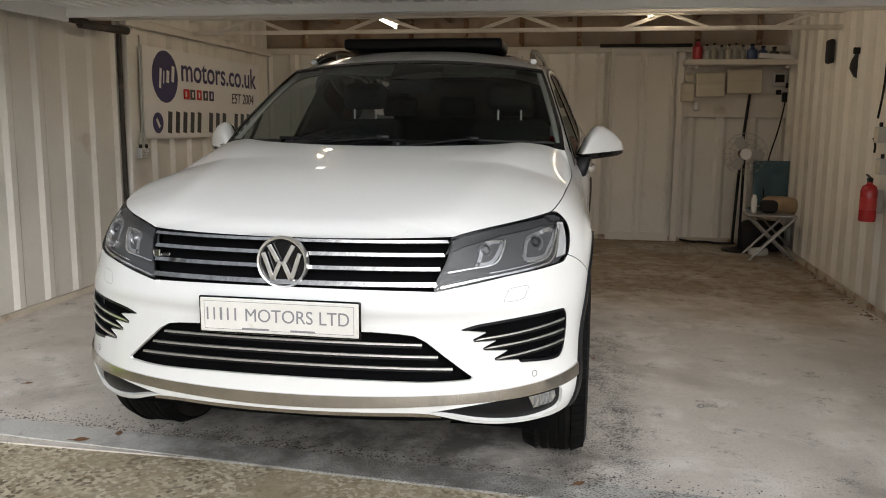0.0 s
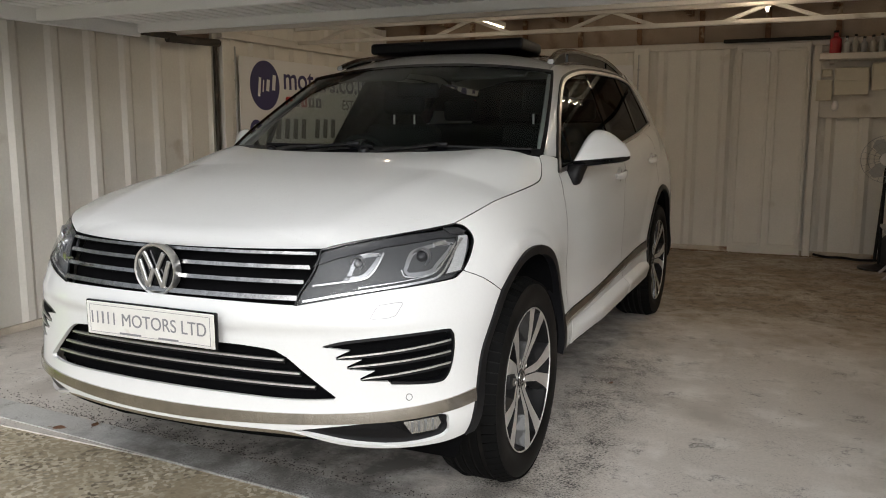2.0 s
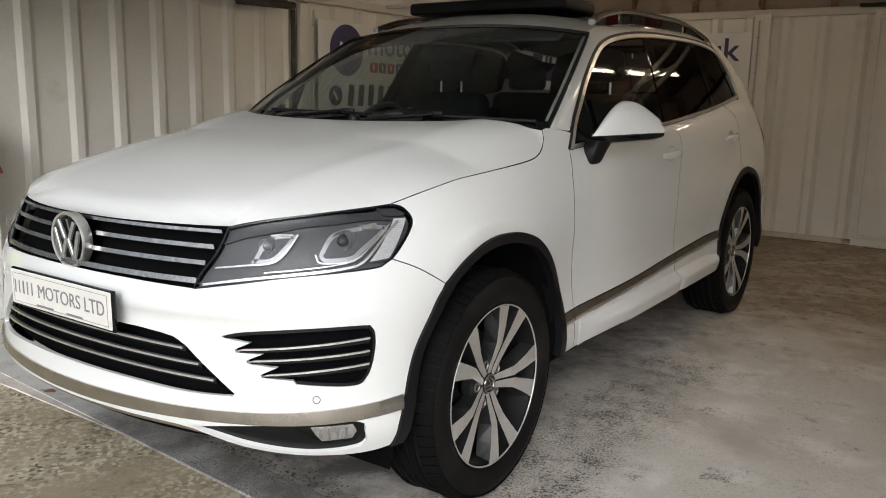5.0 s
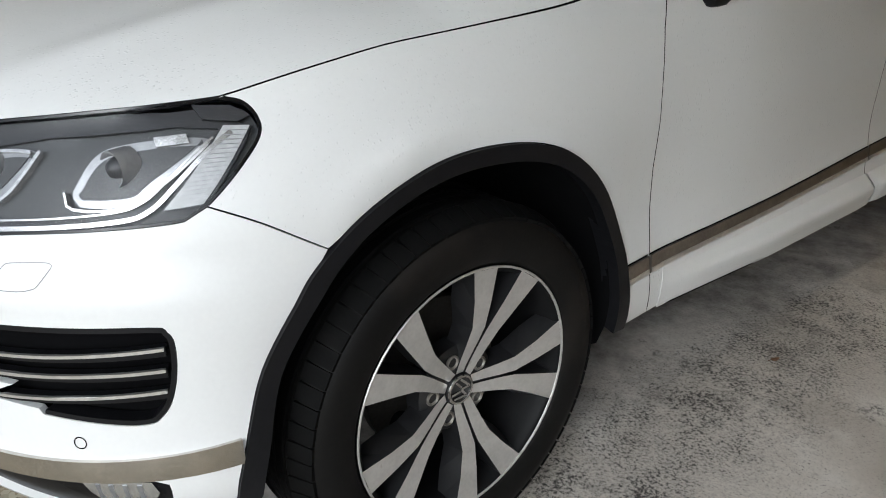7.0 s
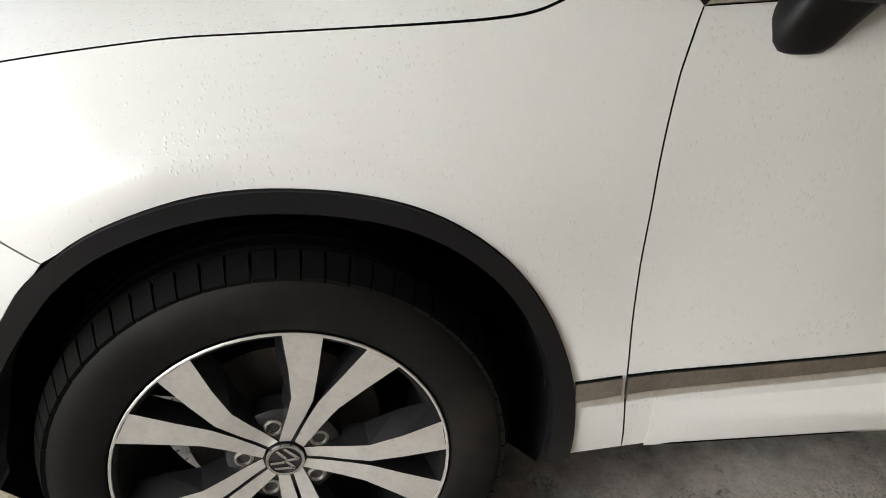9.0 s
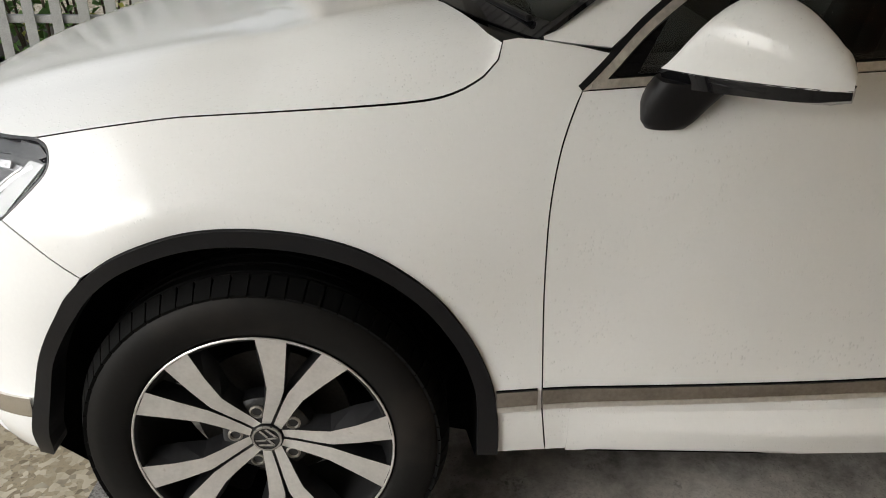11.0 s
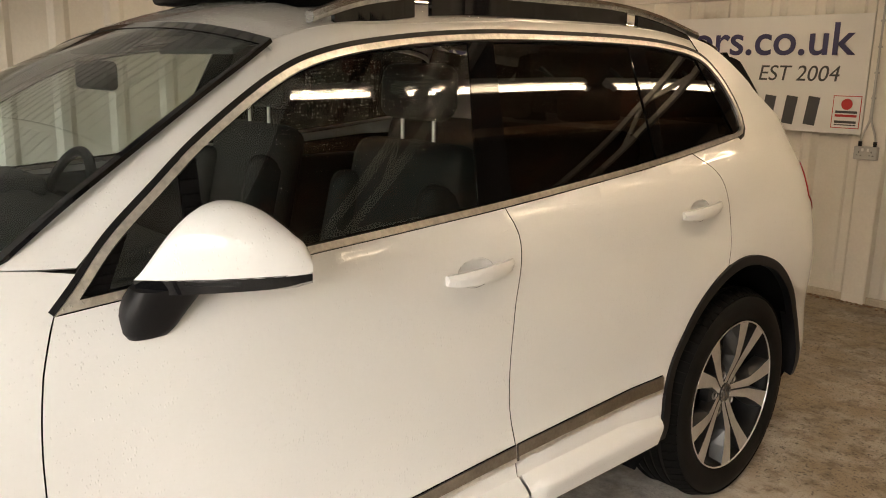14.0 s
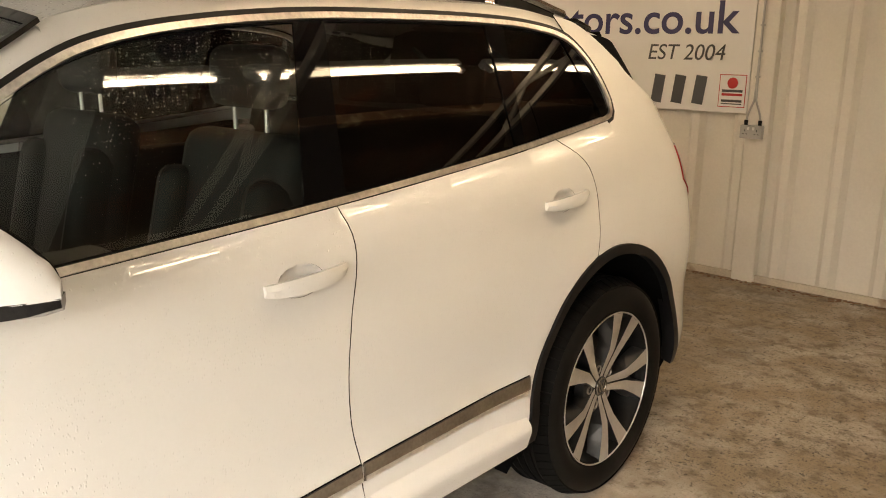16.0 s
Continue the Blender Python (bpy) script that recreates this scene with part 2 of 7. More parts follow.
leaf_yellow = material("leaf_yellow", (0.30, 0.30, 0.05), 0.5, vary=0.4, scale=20)
fence_grey = material("weathered_fence", (0.27, 0.27, 0.265), 0.75, 0.0, vary=0.3, scale=9, bump=0.2)
lime_plastic = material("lime_plastic", (0.42, 0.62, 0.04), 0.5, vary=0.2, scale=9, bump=0.2)
olive_cloth = material("olive_cloth", (0.30, 0.28, 0.05), 0.9, vary=0.35, scale=14, bump=0.4)
pink_cloth = material("pink_cloth", (0.62, 0.16, 0.24), 0.9, vary=0.2, scale=12, bump=0.3, stain=(0.66, 0.50, 0.52), stain_scale=8, stain_cut=0.52)
green_plastic = material("green_plastic", (0.10, 0.30, 0.05), 0.4, vary=0.1)
stained_rail = material("stained_rail", (0.58, 0.52, 0.43), 0.7, vary=0.25, scale=6, bump=0.2, stain=(0.24, 0.14, 0.08), stain_scale=5, stain_cut=0.56)
dry_leaf = material("dry_leaf", (0.17, 0.085, 0.045), 0.7, vary=0.4, scale=60, bump=0.2)
soil = material("dark_soil", (0.06, 0.045, 0.03), 0.95, vary=0.4, bump=0.5)

# ---- building helpers ----
def mesh_of(name, verts, faces, normals=None, smooth=True):
    me = bpy.data.meshes.new(name)
    me.from_pydata([tuple(map(float, v)) for v in verts], [], [tuple(map(int, f)) for f in faces])
    if smooth:
        me.polygons.foreach_set("use_smooth", [True] * len(me.polygons))
    me.update()
    if normals is not None:
        me.normals_split_custom_set_from_vertices([tuple(map(float, n)) for n in normals])
    return me

def link(name, me, mat, parent=None, label=""):
    ob = new(name, me)
    for m in (mat if isinstance(mat, (list, tuple)) else [mat]):
        me.materials.append(m)
    ob.parent = parent
    if label:
        tagged(ob, label)
    return ob

def part(name, bm, mat, parent=None, label="", smooth=False):
    me = bpy.data.meshes.new(name)
    bmesh.ops.recalc_face_normals(bm, faces=bm.faces)
    bm.to_mesh(me)
    bm.free()
    if smooth:
        me.polygons.foreach_set("use_smooth", [True] * len(me.polygons))
        me.set_sharp_from_angle(angle=radians(40))
    return link(name, me, mat, parent, label)

def box(size, at=(0, 0, 0), bevel=0.0, seg=2, turn=None, bm=None):
    """A box of that size, centred at a place, with rounded edges; added to bm if given."""
    tmp = bmesh.new()
    bmesh.ops.create_cube(tmp, size=1.0)
    bmesh.ops.scale(tmp, vec=size, verts=tmp.verts)
    if bevel:
        bmesh.ops.bevel(tmp, geom=tmp.edges[:], offset=bevel, segments=seg, affect="EDGES", profile=0.5)
    bmesh.ops.transform(tmp, matrix=Matrix.Translation(at) @ (turn or Matrix()), verts=tmp.verts)
    return join(tmp, bm)

def join(tmp, bm):
    if bm is None:
        return tmp
    me = bpy.data.meshes.new("tmp")
    tmp.to_mesh(me); tmp.free()
    bm.from_mesh(me)
    bpy.data.meshes.remove(me)
    return bm

def rod(a, b, r, seg=10, r2=None, bm=None):
    """A round bar from a to b."""
    a, b = Vector(a), Vector(b)
    tmp = bmesh.new()
    bmesh.ops.create_cone(tmp, cap_ends=True, segments=seg, radius1=r, radius2=r if r2 is None else r2, depth=(b - a).length)
    m = Matrix.Translation((a + b) / 2) @ (b - a).to_track_quat("Z", "Y").to_matrix().to_4x4()
    bmesh.ops.transform(tmp, matrix=m, verts=tmp.verts)
    return join(tmp, bm)

def bar(a, b, w, h, bm=None, bevel=0.004):
    """A square bar from a to b, w wide and h high."""
    a, b = Vector(a), Vector(b)
    m = (b - a).to_track_quat("X", "Z").to_matrix().to_4x4()
    return box(((b - a).length, w, h), (a + b) / 2, bevel, 1, m, bm)

def lathe(profile, seg=48, axis="X", bm=None):
    """Turns (offset along the axis, radius) pairs round the axis."""
    tmp = bmesh.new()
    rings = []
    for h, r in profile:
        ring = []
        for i in range(seg):
            a = 2 * math.pi * i / seg
            p = {"X": (h, r * math.cos(a), r * math.sin(a)), "Z": (r * math.cos(a), r * math.sin(a), h),
                 "Y": (r * math.cos(a), h, r * math.sin(a))}[axis]
            ring.append(tmp.verts.new(p))
        rings.append(ring)
    for r0, r1 in zip(rings, rings[1:]):
        for i in range(seg):
            tmp.faces.new((r0[i], r0[(i + 1) % seg], r1[(i + 1) % seg], r1[i]))
    bmesh.ops.remove_doubles(tmp, verts=tmp.verts, dist=1e-6)
    return join(tmp, bm)

def prism(outline, depth, plane="XZ", at=(0, 0, 0), bm=None):
    """A flat outline given depth: the outline lies in the plane, the depth goes along the third axis."""
    tmp = bmesh.new()
    def place(a, b, d):
        return {"XZ": (a, d, b), "YZ": (d, a, b), "XY": (a, b, d)}[plane]
    v0 = [tmp.verts.new(place(a, b, 0)) for a, b in outline]
    v1 = [tmp.verts.new(place(a, b, depth)) for a, b in outline]
    n = len(outline)
    tmp.faces.new(v0); tmp.faces.new(v1[::-1])
    for i in range(n):
        tmp.faces.new((v0[i], v0[(i + 1) % n], v1[(i + 1) % n], v1[i]))
    bmesh.ops.translate(tmp, vec=at, verts=tmp.verts)
    return join(tmp, bm)

def cable(name, points, r, mat, parent=None):
    cu = bpy.data.curves.new(name, "CURVE")
    cu.dimensions, cu.bevel_depth, cu.bevel_resolution, cu.resolution_u = "3D", r, 2, 6
    sp = cu.splines.new("NURBS")
    sp.points.add(len(points) - 1)
    for p, q in zip(sp.points, points):
        p.co = (*q, 1)
    sp.use_endpoint_u, sp.order_u = True, 3
    cu.materials.append(mat)
    ob = new(name, cu)
    ob.parent = parent
    return ob

def text_on(body_, size, mat, at, turn, parent, shear=0.15):
    cu = bpy.data.curves.new("lettering", "FONT")
    cu.body, cu.size, cu.extrude, cu.shear, cu.align_x = body_, size, 0.0012, shear, "LEFT"
    cu.materials.append(mat)
    o = new("lettering", cu)
    o.parent, o.matrix_basis = parent, Matrix.Translation(at) @ turn
    return o
def fitted_text(words, mat, at, turn, parent, wide, high, bold=0.0):
    """Lettering brought to a given width and height, its foot at a place."""
    o = text_on(words, 1.0, mat, (0, 0, 0), Matrix(), parent, 0.0)
    o.data.offset = bold
    bpy.context.view_layer.update()
    lo, hi = Vector(o.bound_box[0]), Vector(o.bound_box[6])
    k = (wide / (hi.x - lo.x), high / (hi.y - lo.y))
    o.data.extrude = 0.0006
    o.matrix_basis = Matrix.Translation(at) @ turn @ Matrix.Diagonal((k[0], k[1], 1, 1)) @ Matrix.Translation((-lo.x, -lo.y, 0))
    return o
# ---- the car's form ----
def spl(xs, ys):
    """Monotone-ish cubic through a few design stations."""
    xs, ys = np.array(xs, float), np.array(ys, float)
    h = np.diff(xs); d = np.diff(ys) / h
    m = np.zeros(len(xs)); m[0], m[-1] = d[0], d[-1]
    for i in range(1, len(xs) - 1):
        m[i] = 0 if d[i-1] * d[i] <= 0 else (h[i-1] + h[i]) / (h[i-1] / d[i] + h[i] / d[i-1]) if False else (d[i-1] * h[i] + d[i] * h[i-1]) / (h[i-1] + h[i])
    def f(x):
        x = np.clip(np.asarray(x, float), xs[0], xs[-1])
        i = np.clip(np.searchsorted(xs, x) - 1, 0, len(xs) - 2)
        t = (x - xs[i]) / h[i]
        return ys[i] * (1 + 2*t) * (1-t)**2 + m[i] * h[i] * t * (1-t)**2 + ys[i+1] * t*t * (3 - 2*t) + m[i+1] * h[i] * t*t * (t-1)
    return f
WB, RW = 2.893, 0.375
low_half = spl([.18, .30, .36, .44, .50, .60, .72, .85, 2], [.86, .922, .940, .946, .940, .936, .945, .952, .952])
belt_half = spl([-1, -.36, 0, .3, .65, 1.0, 1.73, 2.4, 3.0, 3.5, 4], [.86, .848, .842, .84, .862, .878, .886, .884, .862, .825, .79])
belt_z = spl([-1, -.6, -.36, 0, .3, .65, 1.0, 1.73, 2.4, 3.0, 3.5, 4], [.90, .965, 1.018, 1.085, 1.125, 1.145, 1.155, 1.187, 1.215, 1.25, 1.275, 1.29])
trim_z = spl([-1, .3, .648, .9, 1.14, 1.42, 1.724, 2.06, 2.4, 2.7, 2.975, 4], [1.0, 1.09, 1.110, 1.129, 1.145, 1.162, 1.181, 1.207, 1.236, 1.268, 1.298, 1.33])
nose = spl([.18, .26, .34, .42, .50, .60, .66, .708, .738, .80, .88, .95, 1.02, 1.1], [.70, .77, .835, .872, .868, .861, .857, .858, .869, .856, .822, .800, .775, .74])
tail = spl([.2, .35, .5, .7, .9, 1.1, 1.3, 1.5, 1.62, 1.75], [.60, .66, .715, .715, .67, .62, .50, .32, .18, .10])
YR = 3.15
def half(y, z):
    """Half the body's width at a station y and a height z, before the corners turn in."""
    zb, xb = belt_z(y), belt_half(y)
    w = low_half(z)
    q = np.clip((z - .80) / (zb - .80), 0, 1)
    lo = w - (w - xb) * q ** 2.2
    dz = np.maximum(z - zb, 0)
    hi = xb - .40 * dz - .16 * dz * dz
    x = np.where(z <= zb, lo, hi)
    for yc in (0, WB):
        r = np.hypot(y - yc, z - RW)
        for high, out, wide, fade in ((.012, .70, .22, 9.0), (.013, .585, .035, .30), (-.018, .556, .09, .30))[:3 if yc == 0 else 1]:
            k = np.clip((out - r) / wide, 0, 1)
            x = x + high * k * k * (3 - 2*k) * np.clip((z - .2) / .2, 0, 1) * np.clip((fade - (y - yc)) / .42, 0, 1) * (np.clip((y + .28) / .16, 0, 1) if fade < 1 else 1)
    # rounded shoulder under the windows
    tz = trim_z(y)
    rise, roll = np.clip((z - tz + .26) / .19, 0, 1), np.clip((z - tz + .072) / .064, 0, 1)
    x = x + .022 * rise * rise * (3 - 2*rise) * (1 - roll ** 2) * np.clip((y - .45) / .5, 0, 1) * np.clip((3.35 - y) / .35, 0, 1)
    # the waist behind the front wheel
    waist = np.exp(-((y - .68) / .24) ** 2) * np.clip((z - .54) / .18, 0, 1) * np.clip((zb - z) / .12, 0, 1)
    return x - .016 * waist
NR = 3.8
front_n = spl([.2, .62, .70, .79, .9], [3.9, 3.9, 3.7, 3.1, 3.0])
_ph = np.linspace(0, math.pi / 2, 2001)
_g = np.unique(np.concatenate([np.linspace(0, 1, 1001), np.sin(_ph) ** (2 / 3)]))
_x, _y = .95 * np.sqrt(np.maximum(1 - _g**3, 0)), .86 * _g
_a = np.concatenate([[0], np.cumsum(np.hypot(np.diff(_x), np.diff(_y)))])
A_FRONT = float(_a[-1])
_gr = np.unique(np.concatenate([np.linspace(0, 1, 1001), np.sin(_ph) ** (2 / NR)]))
_xr, _yr = .95 * np.sqrt(np.maximum(1 - _gr**NR, 0)), .70 * _gr
_ar = np.concatenate([[0], np.cumsum(np.hypot(np.diff(_xr), np.diff(_yr)))])
A_REAR = float(_ar[-1])
def body(s, z):
    """Body side, wrapped from the nose (s = -A_FRONT) along the flank (s = y) to the tail."""
    s, z = np.asarray(s, float), np.asarray(z, float)
    gf = np.interp(-s, _a, _g); gr = np.interp(s - YR, _ar, _gr)
    y = np.where(s < 0, -nose(z) * gf, np.where(s > YR, YR + tail(z) * gr, s))
    k = np.where(s < 0, np.sqrt(np.maximum(1 - gf**front_n(z), 0)), np.where(s > YR, np.sqrt(np.maximum(1 - gr**NR, 0)), 1))
    return np.stack([half(y, z) * k, y, z], -1)
def s_of_y(y, z):
    y = np.asarray(y, float)
    return np.where(y < 0, -np.interp(np.clip(-y / nose(z), 0, 1), _g, _a), np.where(y > YR, YR + np.interp(np.clip((y - YR) / tail(z), 0, 1), _gr, _ar), y))
def s_of_x(x, z):
    x = np.asarray(x, float); g = np.full_like(x, .9)
    for _ in range(30):
        g = np.clip(1 - (x / half(-nose(z) * g, z)) ** 2, 0, 1) ** (1 / front_n(z))
    return -np.interp(g, _g, _a)

def S(*pts):
    """Places on the flank, from (y, z)."""
    return [(float(s_of_y(y, z)), z) for y, z in pts]

def F(*pts):
    """Places on the nose, from (x, z)."""
    return [(float(s_of_x(x, z)), z) for x, z in pts]

def smooth_line(pts, step=0.02):
    """A rounded line through the points."""
    p = np.array(pts, float)
    out = []
    for i in range(len(p) - 1):
        a, b, c, d = p[max(i - 1, 0)], p[i], p[i + 1], p[min(i + 2, len(p) - 1)]
        n = max(1, int(np.hypot(*(c - b)) / step))
        for k in range(n):
            t = k / n
            out.append(tuple(0.5 * (2 * b + (c - a) * t + (2 * a - 5 * b + 4 * c - d) * t * t + (3 * b - a - 3 * c + d) * t ** 3)))
    out.append(tuple(p[-1]))
    return out

def fine(pts, step=0.02, closed=True):
    """The same corners with more points between them."""
    p = [tuple(map(float, q)) for q in pts]
    out = []
    for a, b in zip(p, p[1:] + ([p[0]] if closed else [])):
        n = max(1, int(math.hypot(b[0] - a[0], b[1] - a[1]) / step))
        out += [(a[0] + (b[0] - a[0]) * k / n, a[1] + (b[1] - a[1]) * k / n) for k in range(n)]
    return out if closed else out + [p[-1]]

def clean(loop):
    out = []
    for q in loop:
        if not out or math.hypot(q[0] - out[-1][0], q[1] - out[-1][1]) > 0.0015:
            out.append(q)
    if math.hypot(out[0][0] - out[-1][0], out[0][1] - out[-1][1]) < 0.0015:
        out.pop()
    return out

def shrink(loop, d):
    """The outline moved inwards by d."""
    p = np.array(loop, float)
    area = 0.5 * np.sum(p[:, 0] * np.roll(p[:, 1], -1) - np.roll(p[:, 0], -1) * p[:, 1])
    t = np.roll(p, -1, 0) - np.roll(p, 1, 0)
    t /= np.maximum(np.linalg.norm(t, axis=1, keepdims=True), 1e-9)
    n = np.stack([-t[:, 1], t[:, 0]], -1) * np.sign(area)
    return [tuple(q) for q in p + n * d]

def inside(pts, loop):
    p, q = np.array(loop), np.array(pts)
    x, y = q[:, 0:1], q[:, 1:2]
    a, b = p[None], np.roll(p, -1, 0)[None]
    cross = ((a[..., 1] > y) != (b[..., 1] > y)) & (x < (b[..., 0] - a[..., 0]) * (y - a[..., 1]) / (b[..., 1] - a[..., 1] + 1e-12) + a[..., 0])
    return cross.sum(1) % 2 == 1

from mathutils.geometry import delaunay_2d_cdt

def skin(surface, loop, holes=(), gap=0.0, lift=0.0, lip=0.012, step=0.03, mid=False):
    """A panel: an outline on a surface (a map from two coordinates to a place), with holes, a small gap round it and a
    folded edge. Returns vertices, faces, normals."""
    loops = [shrink(clean(loop), gap)] + [shrink(clean(h), -gap) for h in holes]
    lo, hi = np.min(loops[0], 0), np.max(loops[0], 0)
    gx, gy = np.meshgrid(np.arange(lo[0], hi[0], step), np.arange(lo[1], hi[1], step))
    grid = np.stack([gx.ravel(), gy.ravel()], -1)
    rim = np.concatenate([np.array(l) for l in loops])
    keep = inside(grid, loops[0])
    for h in loops[1:]:
        keep &= ~inside(grid, h)
    grid = grid[keep]
    if len(grid):
        far = np.ones(len(grid), bool)
        for k in range(0, len(grid), 500):
            dd = np.linalg.norm(grid[k:k + 500, None] - rim[None], axis=2).min(1)
            far[k:k + 500] = dd > step * 0.45
        grid = grid[far]
    edges, n0 = [], 0
    for l in loops:
        edges += [(n0 + i, n0 + (i + 1) % len(l)) for i in range(len(l))]
        n0 += len(l)
    pts = [Vector(map(float, q)) for q in rim] + [Vector(map(float, q)) for q in grid]
    v2, e2, f2, *_ = delaunay_2d_cdt(pts, edges, [], 0, 1e-6)
    P2 = np.array([tuple(v) for v in v2])
    faces = [tuple(f) for f in f2]
    fm = np.array([P2[list(f)].mean(0) for f in faces])
    ok = inside(fm, loops[0])
    for h in loops[1:]:
        ok &= ~inside(fm, h)
    faces = [f for f, k in zip(faces, ok) if k]
    e = 0.003
    V = surface(P2[:, 0], P2[:, 1])
    du = surface(P2[:, 0] + e, P2[:, 1]) - surface(P2[:, 0] - e, P2[:, 1])
    dv = surface(P2[:, 0], P2[:, 1] + e) - surface(P2[:, 0], P2[:, 1] - e)
    nn = np.cross(du, dv)
    nn /= np.maximum(np.linalg.norm(nn, axis=1, keepdims=True), 1e-12)
    V = V + nn * lift
    if mid:
        at_mid = np.abs(V[:, 0]) < 0.006
        V[at_mid, 0] = 0; nn[at_mid, 0] = 0
        nn /= np.maximum(np.linalg.norm(nn, axis=1, keepdims=True), 1e-12)
    verts, normals = list(V), list(nn)
    used = {}
    for a, b, c in faces:
        for i, j in ((a, b), (b, c), (c, a)):
            used[(i, j)] = True
    # folded edge
    back = {}
    def under(i, n):
        verts.append(V[i] - nn[i] * lip); normals.append(n)
        return len(verts) - 1
    for (i, j) in list(used):
        if (j, i) in used or not lip or (mid and abs(V[i][0]) < 0.001 and abs(V[j][0]) < 0.001):
            continue
        d = V[j] - V[i]
        n = np.cross(d, nn[i]); n /= max(np.linalg.norm(n), 1e-12)
        verts.append(V[i]); normals.append(n); a = len(verts) - 1
        verts.append(V[j]); normals.append(n); b = len(verts) - 1
        c, dd = under(j, n), under(i, n)
        faces.append((a, dd, c, b))
    return np.array(verts), faces, np.array(normals)

def flip(v, f, n):
    """The mirror image on the car's other side."""
    k = np.array([-1, 1, 1])
    return v * k, [tuple(reversed(q)) for q in f], n * k

def panel(name, data, mat, parent, label="", both=True):
    """A panel on the left side and, mirrored, on the right side of the car."""
    made = [link(name, mesh_of(name, *data), mat, parent, label)]
    if both:
        made.append(link(name, mesh_of(name, *flip(*data)), mat, parent, label))
    for o in made:
        edge_dark(o)
    return made

def edge_dark(o):
    """Two-coat panels: the folded edges (four-cornered faces) take the second coat."""
    if len(o.data.materials) > 1:
        for p in o.data.polygons:
            p.material_index = 1 if len(p.vertices) == 4 else 0

def across(v, f, n):
    """Closes a panel that ends on the middle plane with its mirror image into one mesh."""
    v2, f2, n2 = flip(v, f, n)
    return np.concatenate([v, v2]), list(f) + [tuple(i + len(v) for i in q) for q in f2], np.concatenate([n, n2])

# ---- the car ----
car = new("car")
car.matrix_world = Matrix.Translation((0, 0, -0.015)) @ Matrix.Rotation(math.atan(0.0115), 4, "X")
tagged(car, "white five-door sport utility car with black arch trim, wet with rain", "car")

NOSE = -A_FRONT + 0.0005
arch_front = smooth_line(S((0.515, 0.355), (0.512, 0.44), (0.501, 0.522), (0.477, 0.59), (0.447, 0.65), (0.405, 0.714), (0.355, 0.769), (0.290, 0.819), (0.220, 0.853), (0.125, 0.876), (0.01, 0.883),
                           (-0.09, 0.870), (-0.193, 0.831), (-0.268, 0.778), (-0.334, 0.70), (-0.392, 0.60), (-0.43, 0.48), (-0.452, 0.37), (-0.46, 0.335)))
arch_rear = smooth_line(S((3.385, 0.335), (3.375, 0.43), (3.345, 0.56), (3.27, 0.69), (3.17, 0.79), (3.05, 0.862), (2.90, 0.897), (2.78, 0.890), (2.66, 0.848),
                          (2.56, 0.775), (2.49, 0.68), (2.44, 0.585), (2.413, 0.50), (2.40, 0.42), (2.395, 0.355)))
gap_one = smooth_line(S((0.700, 1.172), (0.680, 1.148), (0.648, 1.108), (0.621, 1.045), (0.604, 0.975), (0.595, 0.90), (0.593, 0.82), (0.595, 0.72), (0.599, 0.61), (0.602, 0.507), (0.603, 0.467), (0.616, 0.355)))
gap_two = smooth_line(S((1.724, 1.181), (1.733, 1.10), (1.728, 1.03), (1.708, 0.92), (1.694, 0.81), (1.705, 0.68), (1.738, 0.55), (1.738, 0.50), (1.745, 0.44), (1.775, 0.40), (1.76, 0.355)))
gap_three = smooth_line(S((2.62, 1.258), (2.70, 1.20), (2.742, 1.15), (2.775, 1.064), (2.77, 0.97), (2.745, 0.885)))
belt = smooth_line(S((0.648, 1.110), (0.9, 1.129), (1.14, 1.145), (1.42, 1.162), (1.724, 1.181), (2.06, 1.207), (2.4, 1.236), (2.70, 1.268), (2.945, 1.295)))
window_top = smooth_line(S((2.945, 1.295), (2.978, 1.304), (2.998, 1.325), (3.003, 1.36), (2.985, 1.43), (2.935, 1.51), (2.848, 1.572), (2.675, 1.602), (2.433, 1.614), (2.1, 1.615), (1.816, 1.609),
                           (1.546, 1.588), (1.318, 1.552), (1.166, 1.497), (0.98, 1.388), (0.86, 1.300), (0.76, 1.222), (0.69, 1.150), (0.648, 1.110)))
bonnet_gap = smooth_line(S((-0.362, 1.008), (-0.24, 1.034), (-0.1, 1.056), (0.01, 1.065), (0.118, 1.072), (0.335, 1.087), (0.418, 1.102), (0.475, 1.131), (0.500, 1.158), (0.508, 1.190)))
lamp_top = smooth_line(F((0.512, 0.951), (0.60, 0.973), (0.703, 0.990), (0.770, 1.000)) + S((-0.362, 1.008)))
lamp_back = smooth_line(S((-0.362, 1.008), (-0.334, 1.000), (-0.324, 0.978), (-0.332, 0.955), (-0.37, 0.918), (-0.428, 0.868)), 0.006)
lamp_low = smooth_line(S((-0.428, 0.868), (-0.460, 0.850)) + F((0.80, 0.840), (0.70, 0.829), (0.59, 0.811), (0.474, 0.791)))
seam = smooth_line(S((-0.428, 0.868), (-0.36, 0.835), (-0.272, 0.780)))

def cut(line, s0, s1):
    return [q for q in line if s0 <= q[0] <= s1]


G = 0.0015
